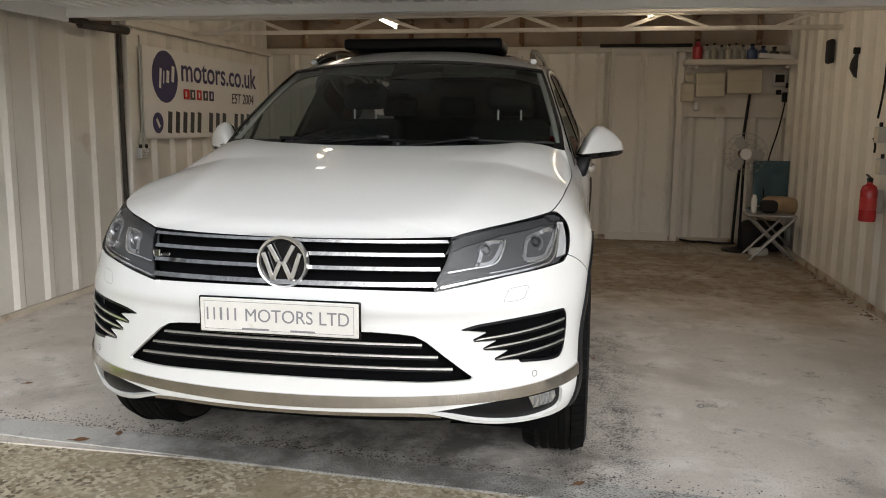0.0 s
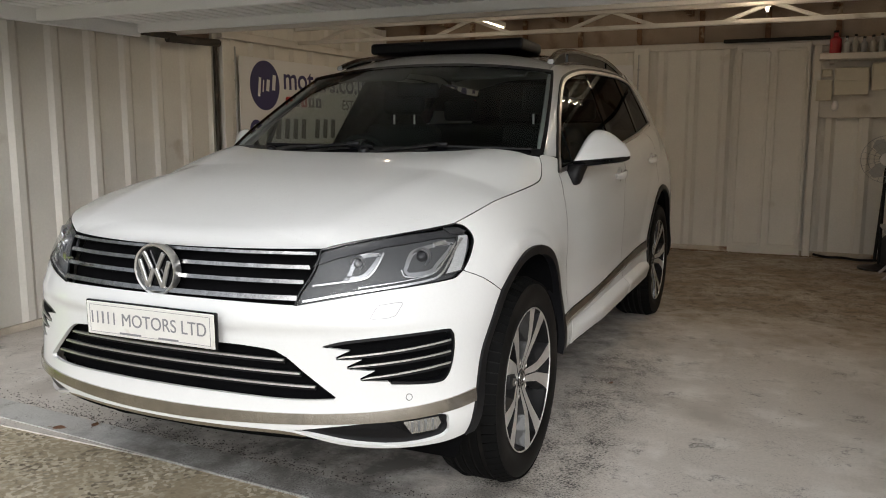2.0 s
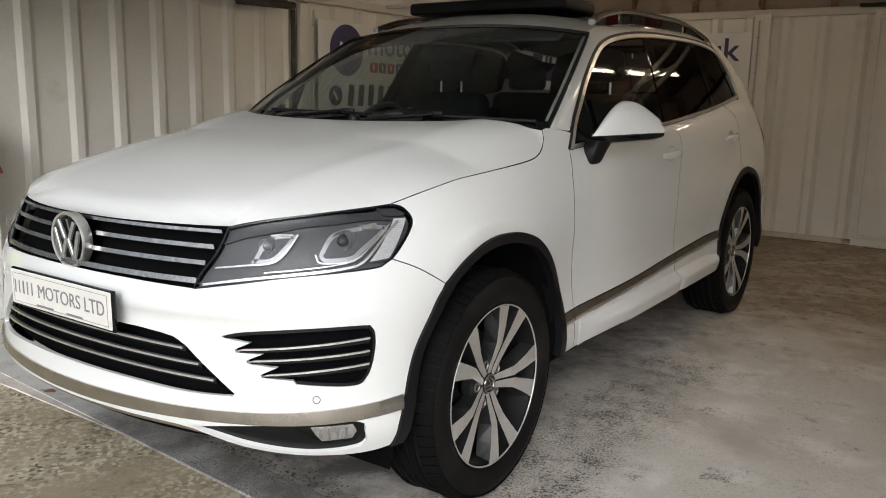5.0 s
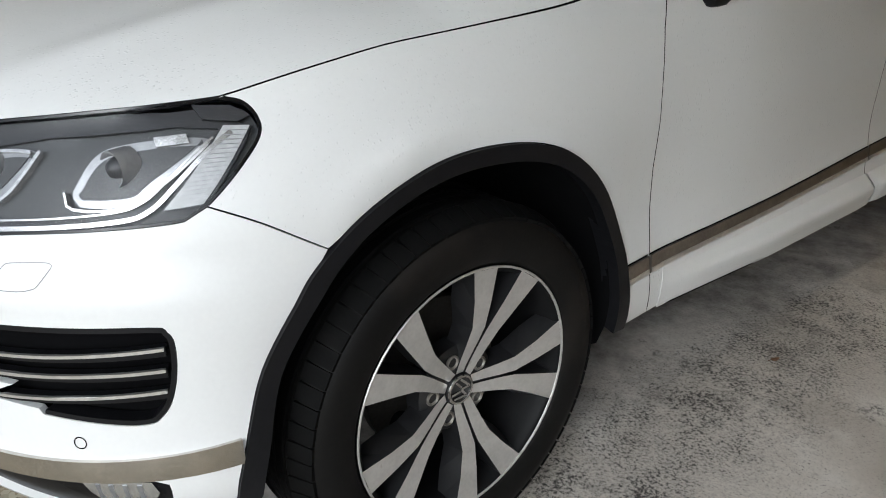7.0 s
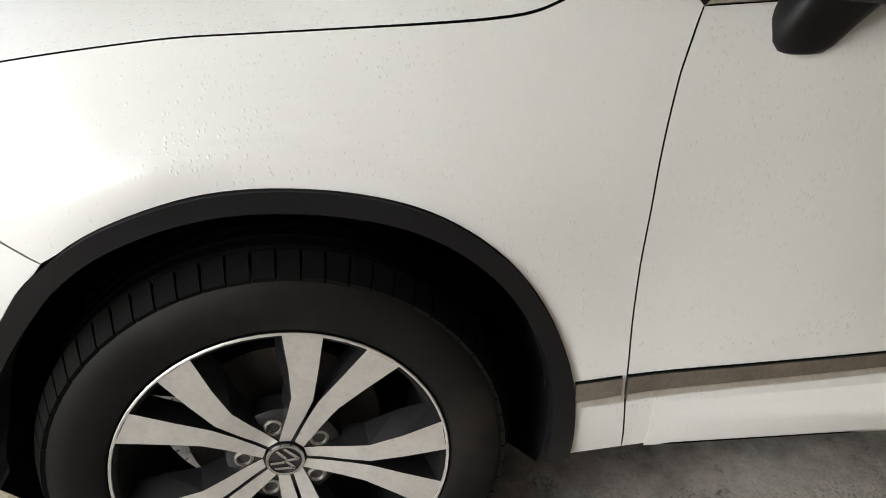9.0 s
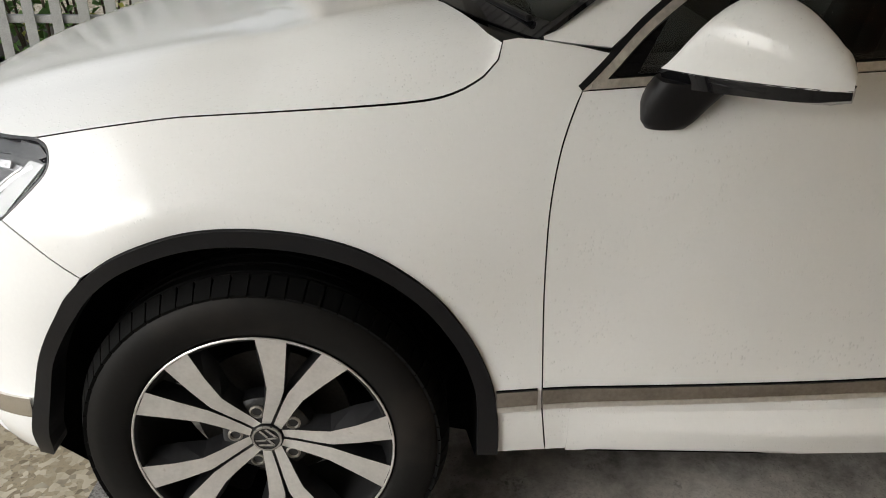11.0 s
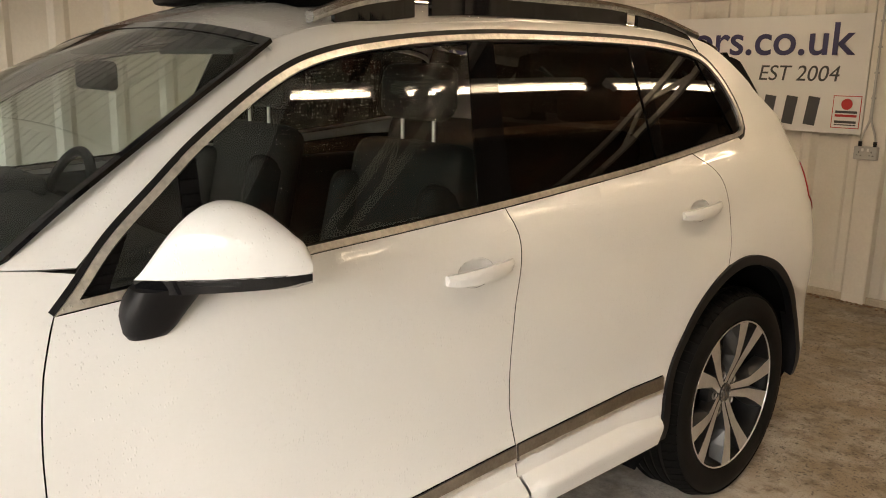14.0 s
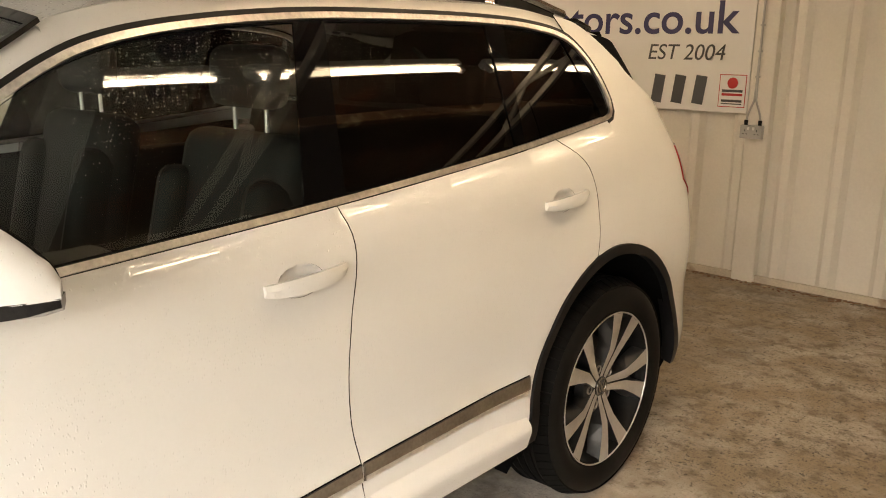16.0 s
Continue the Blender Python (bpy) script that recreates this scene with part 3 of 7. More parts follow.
# dark shell under all the gaps
low = [(NOSE, 0.30)] + [(s, 0.33) for s in np.arange(-1.3, -0.5, 0.1)] + [(-0.47, 0.335)]
shell_loop = fine(S((-0.34, 0.99), (-0.1, 1.058), (0.118, 1.076), (0.33, 1.092), (0.42, 1.11), (0.49, 1.15), (0.52, 1.188), (0.62, 1.182), (0.70, 1.12), (1.7, 1.16), (2.6, 1.22), (3.1, 1.2), (3.15, 0.9), (3.1, 0.92), (2.9, 0.97), (2.6, 0.9), (2.38, 0.7), (2.34, 0.36), (1.5, 0.36), (0.56, 0.36), (0.56, 0.6),
                        (0.4, 0.82), (0.2, 0.93), (0.0, 0.95), (-0.2, 0.92), (-0.30, 0.88)), 0.04)
panel("inner_shell", skin(body, shell_loop, lift=-0.022, lip=0), cavity, car)

i_b = int(np.argmin(np.hypot(*(np.array(arch_front) - np.array(S((-0.272, 0.780))[0])).T)))
fender_loop = bonnet_gap + S((0.535, 1.195), (0.572, 1.193), (0.64, 1.184)) + gap_one + arch_front[:i_b] + seam[::-1] + lamp_back[::-1]
panel("front_wing", skin(body, fender_loop, gap=G, lip=0.004, step=0.014), [paint, cavity], car)

k = int(np.argmin(np.hypot(*(np.array(gap_one) - np.array(belt[0])).T)))
door_loop = belt[:int(np.argmin(np.abs(np.array(belt)[:, 0] - 1.724))) + 1] + gap_two + fine(S((1.76, 0.355), (0.616, 0.355)), 0.03, False) + gap_one[k + 1:][::-1]
def cup_line(yc, zc_, a=0.060, b_=0.034):
    return [(yc + a * math.cos(q), zc_ + b_ * math.sin(q)) for q in np.linspace(0, 2 * math.pi, 32, endpoint=False)]
CUPS = ((1.572, 1.048), (2.578, 1.085))
front_doors = panel("front_door", skin(body, door_loop, [cup_line(*CUPS[0])], gap=G, lip=0.004), [wet_paint, cavity], car)

kb = int(np.argmin(np.abs(np.array(belt)[:, 0] - 1.724)))
ke = int(np.argmin(np.abs(np.array(belt)[:, 0] - 2.62)))
i_r = int(np.argmin(np.hypot(*(np.array(arch_rear) - np.array(gap_three[-1])).T)))
rear_loop = belt[kb:ke] + gap_three + arch_rear[i_r + 1:] + fine(S((2.395, 0.355), (1.76, 0.355)), 0.03, False) + gap_two[::-1]
rear_doors = panel("rear_door", skin(body, rear_loop, [cup_line(*CUPS[1])], gap=G, lip=0.004), [paint, cavity], car)

END = YR + A_REAR - 0.0005
lamp_r = fine([(float(s_of_y(3.435, 1.16)), 1.175), (END - 0.42, 1.18), (END - 0.40, 0.98), (float(s_of_y(3.57, 0.96)), 0.94), (float(s_of_y(3.42, 1.06)), 1.05)], 0.02)
d_pillar = smooth_line(S((2.831, 1.634), (2.95, 1.610), (3.059, 1.552), (3.17, 1.46)) + [(3.32, 1.40), (3.42, 1.36)])
wq = [q for q in window_top if q[0] > 2.85]
quarter_loop = gap_three[::-1] + belt[ke:] + wq + d_pillar + fine([(3.5, 1.34), (END, 1.30), (END, 0.36), (3.44, 0.335)], 0.04, False) + arch_rear[:i_r]
panel("rear_quarter", skin(body, quarter_loop, [lamp_r], gap=G, step=0.035, lip=0.004), [paint, cavity], car)
panel("rear_pillar_lining", skin(body, fine(S((2.86, 1.42), (2.86, 1.615), (2.95, 1.605), (3.06, 1.59), (3.20, 1.575), (3.36, 1.54), (3.36, 1.42)), 0.04), lift=-0.03, lip=0.004), cavity, car)
panel("tail_lamp", skin(body, lamp_r, gap=0.004, lift=0.004), red_lens, car, "red tail lamp lens")

# pillar and roof edge above the windows
top_y = [0.574, 0.659, 0.768, 0.887, 1.022, 1.174, 1.335, 1.588, 1.876, 2.391, 2.831, 2.95, 3.06]
top_z = [1.197, 1.257, 1.323, 1.397, 1.477, 1.562, 1.610, 1.627, 1.645, 1.656, 1.634, 1.610, 1.56]
edge_z = spl(top_y, top_z)
wt = np.array(window_top)
wt = wt[(wt[:, 1] > 1.12) & (wt[:, 0] < 2.90)]
wt = wt[np.argsort(wt[:, 0])]
def frame_z(y):
    return np.interp(y, [0.574, 0.60, 0.695] + list(wt[wt[:, 0] > 0.71][:, 0]), [1.192, 1.189, 1.176] + list(np.maximum(wt[wt[:, 0] > 0.71][:, 1] + 0.008, 1.176)))
def pillar(y, v):
    """From the window frame (v = 0) up to the screen's or the roof's edge (v = 1)."""
    z0, z1 = frame_z(y), edge_z(y)
    z = z0 + (z1 - z0) * v
    x = half(y, z) - 0.035 * np.clip(v, -1, 2) ** 2 - 0.004
    return np.stack([x, y + 0 * v, z], -1)
panel("roof_pillar", skin(pillar, fine([(0.58, 0.02), (2.86, 0.02), (2.95, 0.98), (0.58, 0.98)], 0.06), gap=0.001, step=0.06), paint, car)

# window surround, panes and posts
chrome_out = belt + window_top
panel("window_trim", skin(body, chrome_out, [[q for q in shrink(clean(chrome_out), 0.0165) if q[0] > 0.69]], gap=0.001, lift=0.004, lip=0.01), window_chrome, car, "weathered bright trim round the side windows")
dlo = [q for q in shrink(clean(chrome_out), 0.0180) if q[0] > 0.695]
seal_in = np.array(window_top)
seal_t = np.gradient(seal_in, axis=0); seal_t /= np.linalg.norm(seal_t, axis=1, keepdims=True)
seal_out = seal_in + np.stack([seal_t[:, 1], -seal_t[:, 0]], -1) * 0.011
panel("window_seal", skin(body, [tuple(q) for q in seal_in] + [tuple(q) for q in seal_out[::-1]], lift=0.003, lip=0.006), black_plastic, car, "black rubber seal above the side windows")
def lower(y): return float(np.interp(y, np.array(belt)[:, 0], np.array(belt)[:, 1])) + 0.0215
def upper(y):
    w = np.array(window_top); w = w[np.argsort(w[:, 0])]
    return float(np.interp(y, w[:, 0], w[:, 1])) - 0.0215
def pane(y0a, y0b, y1a, y1b):
    """A pane between two slanting sides, from y at the foot and y at the head."""
    n = 24
    foot = [(y0a + (y1a - y0a) * i / n) for i in range(n + 1)]
    head = [(y1b + (y0b - y1b) * i / n) for i in range(n + 1)]
    return [(y, lower(y)) for y in foot] + [(y, max(upper(y), lower(y) + 0.004)) for y in head]
panel("window_frame", skin(body, dlo, [pane(0.745, 0.80, 0.893, 0.915), pane(0.933, 0.955, 1.640, 1.765), pane(1.760, 1.858, 2.418, 2.456), pane(2.466, 2.542, 2.925, 2.83)], lift=-0.003, lip=0.006), pillar_black, car, "gloss black window frame")
panel("quarter_light", skin(body, pane(0.745, 0.80, 0.893, 0.915), lift=-0.007, lip=0.003), door_glass, car)
panel("front_window", skin(body, pane(0.933, 0.955, 1.640, 1.765), lift=-0.007, lip=0.003), door_glass, car)
panel("rear_window", skin(body, pane(1.760, 1.858, 2.418, 2.456), lift=-0.007, lip=0.003), privacy_glass, car)
panel("rear_quarter_window", skin(body, pane(2.466, 2.542, 2.925, 2.83), lift=-0.007, lip=0.003), privacy_glass, car)

# side strips
def band(y0, y1, n=12):
    zt = spl([0.49, 1.2, 1.74, 2.42], [0.511, 0.520, 0.548, 0.575]); zb = spl([0.49, 1.2, 1.74, 2.42], [0.467, 0.482, 0.505, 0.522])
    yy = np.linspace(y0, y1, n)
    return [(float(y), float(zb(y))) for y in yy] + [(float(y), float(zt(y))) for y in yy[::-1]]
for y0, y1 in ((0.508, 0.592), (0.602, 1.735), (1.745, 2.408)):
    panel("strip_seat", skin(body, fine([(y, z + (0.003 if i >= 12 else -0.003)) for i, (y, z) in enumerate(band(y0, y1))], 0.03), lift=0.002, lip=0.002), cavity, car)
    panel("side_strip", skin(body, fine(band(y0, y1), 0.03), lift=0.006, lip=0.01), flank_trim, car, "weathered bright strip along the flank")
    edge = band(y0 + 0.002, y1 - 0.002)
    edge = edge[:12] + [(y, z + 0.011) for y, z in edge[:12][::-1]]
    panel("strip_edge", skin(body, fine(edge, 0.03), lift=0.0085, lip=0.004), satin, car, "bright lower edge of the flank strip")

# sill skirt
def skirt(y, v):
    zt = 0.425 + 0 * y
    drop = np.clip((y - 0.9) / 1.5, 0, 1) * 0.016
    prof_x = np.interp(v, [0, .12, .40, .50, .60, .86, 1], [0.940, 0.943, 0.972, 0.978, 0.976, 0.960, 0.90])
    prof_z = np.interp(v, [0, .12, .40, .50, .60, .86, 1], [0.470, 0.452, 0.424, 0.412, 0.398, 0.348, 0.338]) + drop * np.clip(1 - v * 1.2, 0, 1)
    k = np.clip((y - 0.64) / 0.5, 0, 1) * (1 - np.exp(-((y - 1.775) / 0.035) ** 2) * np.where(y > 1.78, 0.75, 0.0))
    prof_z = prof_z + np.where(v >= 0.85, (1 - np.clip((y - 0.64) / 0.5, 0, 1)) * 0.018, 0.0)
    flat = half(y, prof_z) + 0.001
    return np.stack([flat + (prof_x - flat) * np.where(v > 0.97, 1, k), y + 0 * v, prof_z], -1)
for door_set, skirt_loop in ((front_doors, [(0.66, 0), (1.772, 0), (1.752, 0.55), (1.742, 1), (0.66, 1)]), (rear_doors, [(1.790, 0), (2.39, 0), (2.39, 1), (1.756, 1), (1.762, 0.55)])):
    data = skin(lambda y, v: skirt(y, 1 - v), fine(skirt_loop, 0.04), step=0.05, lip=0.0015)
    for door, d in zip(door_set, (data, flip(*data))):
        link("sill_skirt", mesh_of("sill_skirt", *d), paint, door)

# arch trim
def arch_trim(line, centre):
    p = np.array(line)
    inner = []
    for s, z in p:
        d = np.array([centre - s, RW - z]); r = np.hypot(*d)
        w = 0.033 + 0.010 * max(0, min(1, (0.6 - z) / 0.2))
        inner.append(tuple(np.array([s, z]) + d / r * w))
    return inner
for line, c in ((arch_front, 0.02), (arch_rear, WB)):
    inn = arch_trim(line, c)
    panel("arch_trim", skin(body, line + inn[::-1], lift=0.008, lip=0.05, gap=0.0005), black_plastic, car, "matt black wheel arch trim")
    # liner: a dark tub behind the trim
    inn = [(inn[0][0], 0.31)] + inn + [(inn[-1][0], 0.20)]
    n = len(inn)
    vs, fs = [], []
    pts = body(np.array(inn)[:, 0], np.array(inn)[:, 1])
    for depth in (0.0, 0.36):
        for i, q in enumerate(pts):
            low = q[2] - 0.09 if depth and i == 0 else 0.0
            vs.append(q - np.array([depth + 0.02, 0, low]))
    for i in range(n - 1):
        fs.append((i, i + 1, n + i + 1, n + i))
    fs.append(tuple(range(n, 2 * n)))
    d = (np.array(vs), fs, None)
    link("wheel_liner", mesh_of("wheel_liner", vs, fs), cavity, car)
    link("wheel_liner", mesh_of("wheel_liner", np.array(vs) * np.array([-1, 1, 1]), fs), cavity, car)

# bonnet
gap3 = body(np.array(bonnet_gap)[:, 0], np.array(bonnet_gap)[:, 1])
gx, gy, gz = gap3.T
zc = spl([-0.82, -0.79, -0.74, -0.65, -0.45, -0.2, 0.0, 0.3, 0.5], [0.935, 0.962, 0.985, 1.013, 1.064, 1.117, 1.152, 1.206, 1.232])
front_edge = body(np.array(lamp_top)[:, 0], np.array(lamp_top)[:, 1])
nose_top = [(float(s_of_x(x, 0.953)), 0.953 - 0.004 * (x / 0.5) ** 2) for x in np.linspace(0.0005, 0.505, 26)]
nose_edge = body(np.array(nose_top)[:, 0], np.array(nose_top)[:, 1])
edge_pts = np.concatenate([nose_edge, front_edge[1:], gap3[1:]])
back_x = np.linspace(0.828, 0.0, 24)
back_y = 0.285 + 0.222 * (back_x / 0.828) ** 2.4
outline2 = [(x, y) for x, y, z in edge_pts] + [(x, y) for x, y in zip(back_x[1:-1], back_y[1:-1])] + fine([(0.0005, 0.285), (0.0005, -0.79)], 0.03, False)
ez_y, ez_x, ez_z = np.concatenate([front_edge[:, 1], gy[1:]]), np.concatenate([front_edge[:, 0], gx[1:]]), np.concatenate([front_edge[:, 2], gz[1:]])
order = np.argsort(ez_y)
ez_y, ez_x, ez_z = ez_y[order], ez_x[order], ez_z[order]
def bonnet_top(x, y):
    """Bonnet height: from the middle line out to the gap, and down to the nose."""
    xe = np.interp(y, ez_y, ez_x); ze = np.interp(y, ez_y, ez_z)
    fx = nose(0.953) * np.clip(1 - (x / 0.86) ** 2, 0.02, 1) ** (1 / 3)
    k = np.clip(np.abs(x) / xe, 0, 1.02)
    ridge = 0.006 * np.exp(-((np.abs(x) - 0.50 - 0.12 * (y + 0.7)) / 0.06) ** 2) * np.clip((y + 0.75) / 0.3, 0, 1)
    base = ze + (zc(y) - ze) * (1 - k ** (4.2 + 9 * np.clip((y - 0.05) / 0.4, 0, 1)))
    fall = np.clip((0.10 - (y + fx)) / 0.10, 0, 1.1)
    z = np.where(np.abs(x) < 0.53, base + (np.minimum(base, 0.953) - base) * fall ** 2.2, base) + ridge
    return np.stack([x, y, z], -1)
bon = skin(bonnet_top, outline2, gap=0.0015, step=0.03, lip=0.012, mid=True)
edge_dark(link("bonnet", mesh_of("bonnet", *across(*bon)), [wet_paint, cavity], car, "white bonnet beaded with rain"))

# roof
roof_mid = spl([1.10, 1.19, 1.32, 1.5, 2.0, 2.5, 2.9, 3.2, 3.42], [1.59, 1.631, 1.676, 1.710, 1.735, 1.732, 1.705, 1.668, 1.625])
def roof_edge_x(y): return pillar(np.asarray(y, float), np.ones_like(np.asarray(y, float)))[..., 0]
def roof_top(x, y):
    yy = np.clip(y, 1.17, 2.95)
    xe = roof_edge_x(yy) - 0.10 * np.clip((y - 2.95) / 0.5, 0, 1); ze = edge_z(yy) - 0.06 * np.clip((y - 2.95) / 0.5, 0, 1)
    k = np.clip(np.abs(x) / xe, 0, 1.05)
    return np.stack([x, y, ze + (roof_mid(y) - ze) * (1 - k ** 2.6)], -1)
ry = np.linspace(1.19, 2.95, 40)
roof_loop = [(x, 1.193) for x in np.linspace(0.0005, 0.685, 20)] + [(float(roof_edge_x(y)) - 0.001, y) for y in ry] + [(0.60, 3.2), (0.55, 3.42), (0.0005, 3.46)]
sun_roof = fine([(0.0005, 1.40), (0.46, 1.40), (0.475, 1.44), (0.475, 2.62), (0.44, 2.66), (0.0005, 2.66)], 0.05)
link("roof", mesh_of("roof", *across(*skin(roof_top, fine(roof_loop, 0.05), step=0.05, lip=0.01, mid=True))), roof_paint, car, "white roof beaded with rain")
link("glass_roof", mesh_of("glass_roof", *across(*skin(roof_top, sun_roof, step=0.06, lift=0.003, lip=0.0, mid=True))), gloss_black, car, "black glass roof panel")
b = box((0.92, 0.34, 0.062), (-0.02, 1.60, 1.735), 0.018, 4, Matrix.Rotation(radians(-2), 4, "X"))
part("tilted_roof_panel", b, black_plastic, car, "raised black roof panel", True)
# tailgate spoiler
part("spoiler", box((0.92, 0.13, 0.034), (0, 3.38, 1.612), 0.014, 3, Matrix.Rotation(radians(-14), 4, "X")), gloss_black, car, "black roof spoiler", True)
def tail_glass(x, v):
    z = 1.30 + 0.30 * v
    y = 3.50 - 0.10 * v - 0.10 * (x / 0.62) ** 2
    return np.stack([x, y + 0 * v, z + 0 * x], -1)
link("rear_screen", mesh_of("rear_screen", *skin(tail_glass, fine([(-0.54, 0), (0.54, 0), (0.50, 1), (-0.50, 1)], 0.06), step=0.08)), privacy_glass, car)

panel("tailgate_frame", skin(tail_glass, fine([(0.48, -0.15), (0.66, -0.15), (0.61, 0.5), (0.55, 0.95), (0.46, 0.95)], 0.05), lift=-0.006, step=0.06), cavity, car)

# windscreen
sx = spl([0, 0.2, 0.45, 0.7, 0.95, 1.0], [0.832, 0.812, 0.778, 0.738, 0.694, 0.684])
sy = spl([0, 0.2, 0.45, 0.7, 0.95, 1.0], [0.574, 0.690, 0.842, 1.005, 1.165, 1.195])
sz = spl([0, 0.2, 0.45, 0.7, 0.95, 1.0], [1.190, 1.274, 1.369, 1.468, 1.560, 1.578])
cy = spl([0, 0.5, 1], [0.335, 0.76, 1.192]); czz = spl([0, 0.5, 1], [1.200, 1.436, 1.630])
def screen(u, v):
    """u across from -1 to 1, v from the cowl up to the roof."""
    k = np.clip(np.abs(u), 0, 1.02) ** 2.2
    x = sx(v) * u
    return np.stack([x, cy(v) + (sy(v) - cy(v)) * k, czz(v) + (sz(v) - czz(v)) * k], -1)
def border(u0, v0, v1, n=20):
    return fine([(-u0, v0), (u0, v0), (u0, v1), (-u0, v1)], 0.05)
link("windscreen", mesh_of("windscreen", *skin(screen, border(0.978, 0.055, 0.962), step=0.06, lip=0.004)), screen_glass, car, "laminated windscreen speckled with rain")
link("screen_surround", mesh_of("screen_surround", *skin(screen, border(0.995, 0.0, 1.0), [border(0.976, 0.057, 0.960)], step=0.06, lift=0.002, lip=0.01)), gloss_black, car, "black windscreen border")
# cowl between bonnet and screen
def cowl(u, v):
    a = screen(u, np.zeros_like(u))
    xb = np.clip(np.abs(u), 0, 1) * 0.826
    yb = 0.287 + 0.218 * (xb / 0.828) ** 2.4
    bb = bonnet_top(xb, yb) * np.stack([np.sign(u + 1e-9), np.ones_like(u), np.ones_like(u)], -1)
    w = v[..., None]
    m = bb * (1 - w) + a * w
    m[..., 2] -= 0.040 * np.sin(np.pi * np.clip(v, 0, 1)) + 0.010
    return m
link("scuttle_panel", mesh_of("scuttle_panel", *skin(cowl, fine([(-1, 0), (1, 0), (1, 1), (-1, 1)], 0.05), step=0.1, lip=0.002)), scuttle_black, car, "wet black scuttle panel below the screen")

# front bumper
grille_low = [(float(s_of_x(x, 0.80)), 0.805 - 0.012 * (x / 0.474) ** 2) for x in np.linspace(0.0005, 0.470, 24)]
intake = smooth_line(F((0.0005, 0.515), (0.25, 0.512), (0.463, 0.504), (0.590, 0.507)), 0.03) + smooth_line(F((0.596, 0.512), (0.504, 0.588), (0.452, 0.632), (0.415, 0.652), (0.33, 0.662), (0.244, 0.666), (0.0005, 0.670)), 0.03)
lip_line = smooth_line(S((-0.46, 0.335)) + F((0.85, 0.326), (0.72, 0.331), (0.60, 0.352), (0.50, 0.388), (0.43, 0.402), (0.25, 0.405), (0.0005, 0.405)), 0.03)
fog_hole = clean(smooth_line(F((0.47, 0.404), (0.54, 0.414), (0.62, 0.423), (0.713, 0.430), (0.862, 0.433), (0.874, 0.40), (0.862, 0.358), (0.80, 0.343), (0.72, 0.345), (0.62, 0.364), (0.53, 0.392), (0.47, 0.404)), 0.012))
vent_out = F((0.556, 0.668), (0.62, 0.684), (0.749, 0.696), (0.860, 0.699), (0.875, 0.690), (0.881, 0.665), (0.879, 0.60), (0.870, 0.552), (0.847, 0.535), (0.742, 0.547))
vent_out = smooth_line(vent_out, 0.008)
vent_teeth = F((0.735, 0.557), (0.664, 0.563), (0.662, 0.569), (0.701, 0.591), (0.628, 0.600), (0.626, 0.606), (0.666, 0.627), (0.597, 0.629), (0.595, 0.635), (0.635, 0.656))
vent = fine(vent_out + vent_teeth, 0.02)
i_end = int(np.argmin(np.hypot(*(np.array(arch_front) - np.array(S((-0.272, 0.780))[0])).T)))
bumper_loop = fine(grille_low + lamp_low[::-1] + seam[1:] + arch_front[i_end + 1:] + lip_line[1:] + intake, 0.025)
bumper = skin(body, bumper_loop, [vent, fog_hole], gap=0.0012, step=0.03, lip=0.014, mid=True)
link("front_bumper", mesh_of("front_bumper", *across(*bumper)), paint_dry, car, "white front bumper")
def bar_half(zfun, x1, h, n=24):
    xs = np.linspace(0.0005, x1, n)
    return [(float(s_of_x(x, zfun(x))), zfun(x) - h / 2) for x in xs] + [(float(s_of_x(x, zfun(x))), zfun(x) + h / 2) for x in xs[::-1]]
def backing(name, pts, lift, mat):
    link(name, mesh_of(name, *across(*skin(body, fine(pts, 0.04), lift=lift, lip=0, mid=True))), mat, car)
backing("grille_backing", F((0.0005, 0.955), (0.52, 0.955), (0.50, 0.78), (0.0005, 0.78)), -0.045, cavity)
backing("intake_backing", F((0.0005, 0.69), (0.5, 0.69), (0.64, 0.49), (0.0005, 0.49)), -0.05, cavity)
backing("valance", F((0.0005, 0.415), (0.45, 0.41), (0.62, 0.37), (0.60, 0.345), (0.0005, 0.36)), -0.022, cavity)
link("skid_edge", mesh_of("skid_edge", *across(*skin(body, bar_half(lambda x: 0.392 - 0.030 * max(0, (x - 0.35) / 0.25) ** 2, 0.50, 0.018), lift=-0.010, lip=0.01, mid=True))), dull_chrome, car, "dull silver edge of the front valance")
panel("vent_backing", skin(body, fine(F((0.55, 0.71), (0.89, 0.71), (0.89, 0.52), (0.55, 0.52)), 0.04), lift=-0.035, lip=0), cavity, car)
vent_line = fine(vent_out, 0.02, False)
panel("vent_frame", skin(body, vent_line + shrink(vent_line + S((-0.75, 0.60)), 0.008)[:len(vent_line)][::-1], lift=-0.001, lip=0.03), black_plastic, car)
panel("fog_insert", skin(body, fine(F((0.45, 0.412), (0.88, 0.442), (0.88, 0.336), (0.72, 0.336), (0.52, 0.382)), 0.03), lift=-0.012, lip=0), black_plastic, car)
for zi, zo, xi in ((0.631, 0.657, 0.602), (0.602, 0.621, 0.633), (0.565, 0.585, 0.669)):
    pts = fine(F((xi, zi - 0.004), (0.874, zo - 0.007), (0.874, zo + 0.006), (xi + 0.012, zi + 0.006)), 0.02)
    panel("vent_slat", skin(body, pts, lift=-0.002, lip=0.02), black_plastic, car)
    pts = fine(F((xi - 0.004, zi + 0.0015), (0.873, zo + 0.004), (0.873, zo + 0.0095), (xi + 0.016, zi + 0.008)), 0.02)
    panel("vent_slat_trim", skin(body, pts, lift=0.003, lip=0.006), satin, car, "thin chrome slat edge")
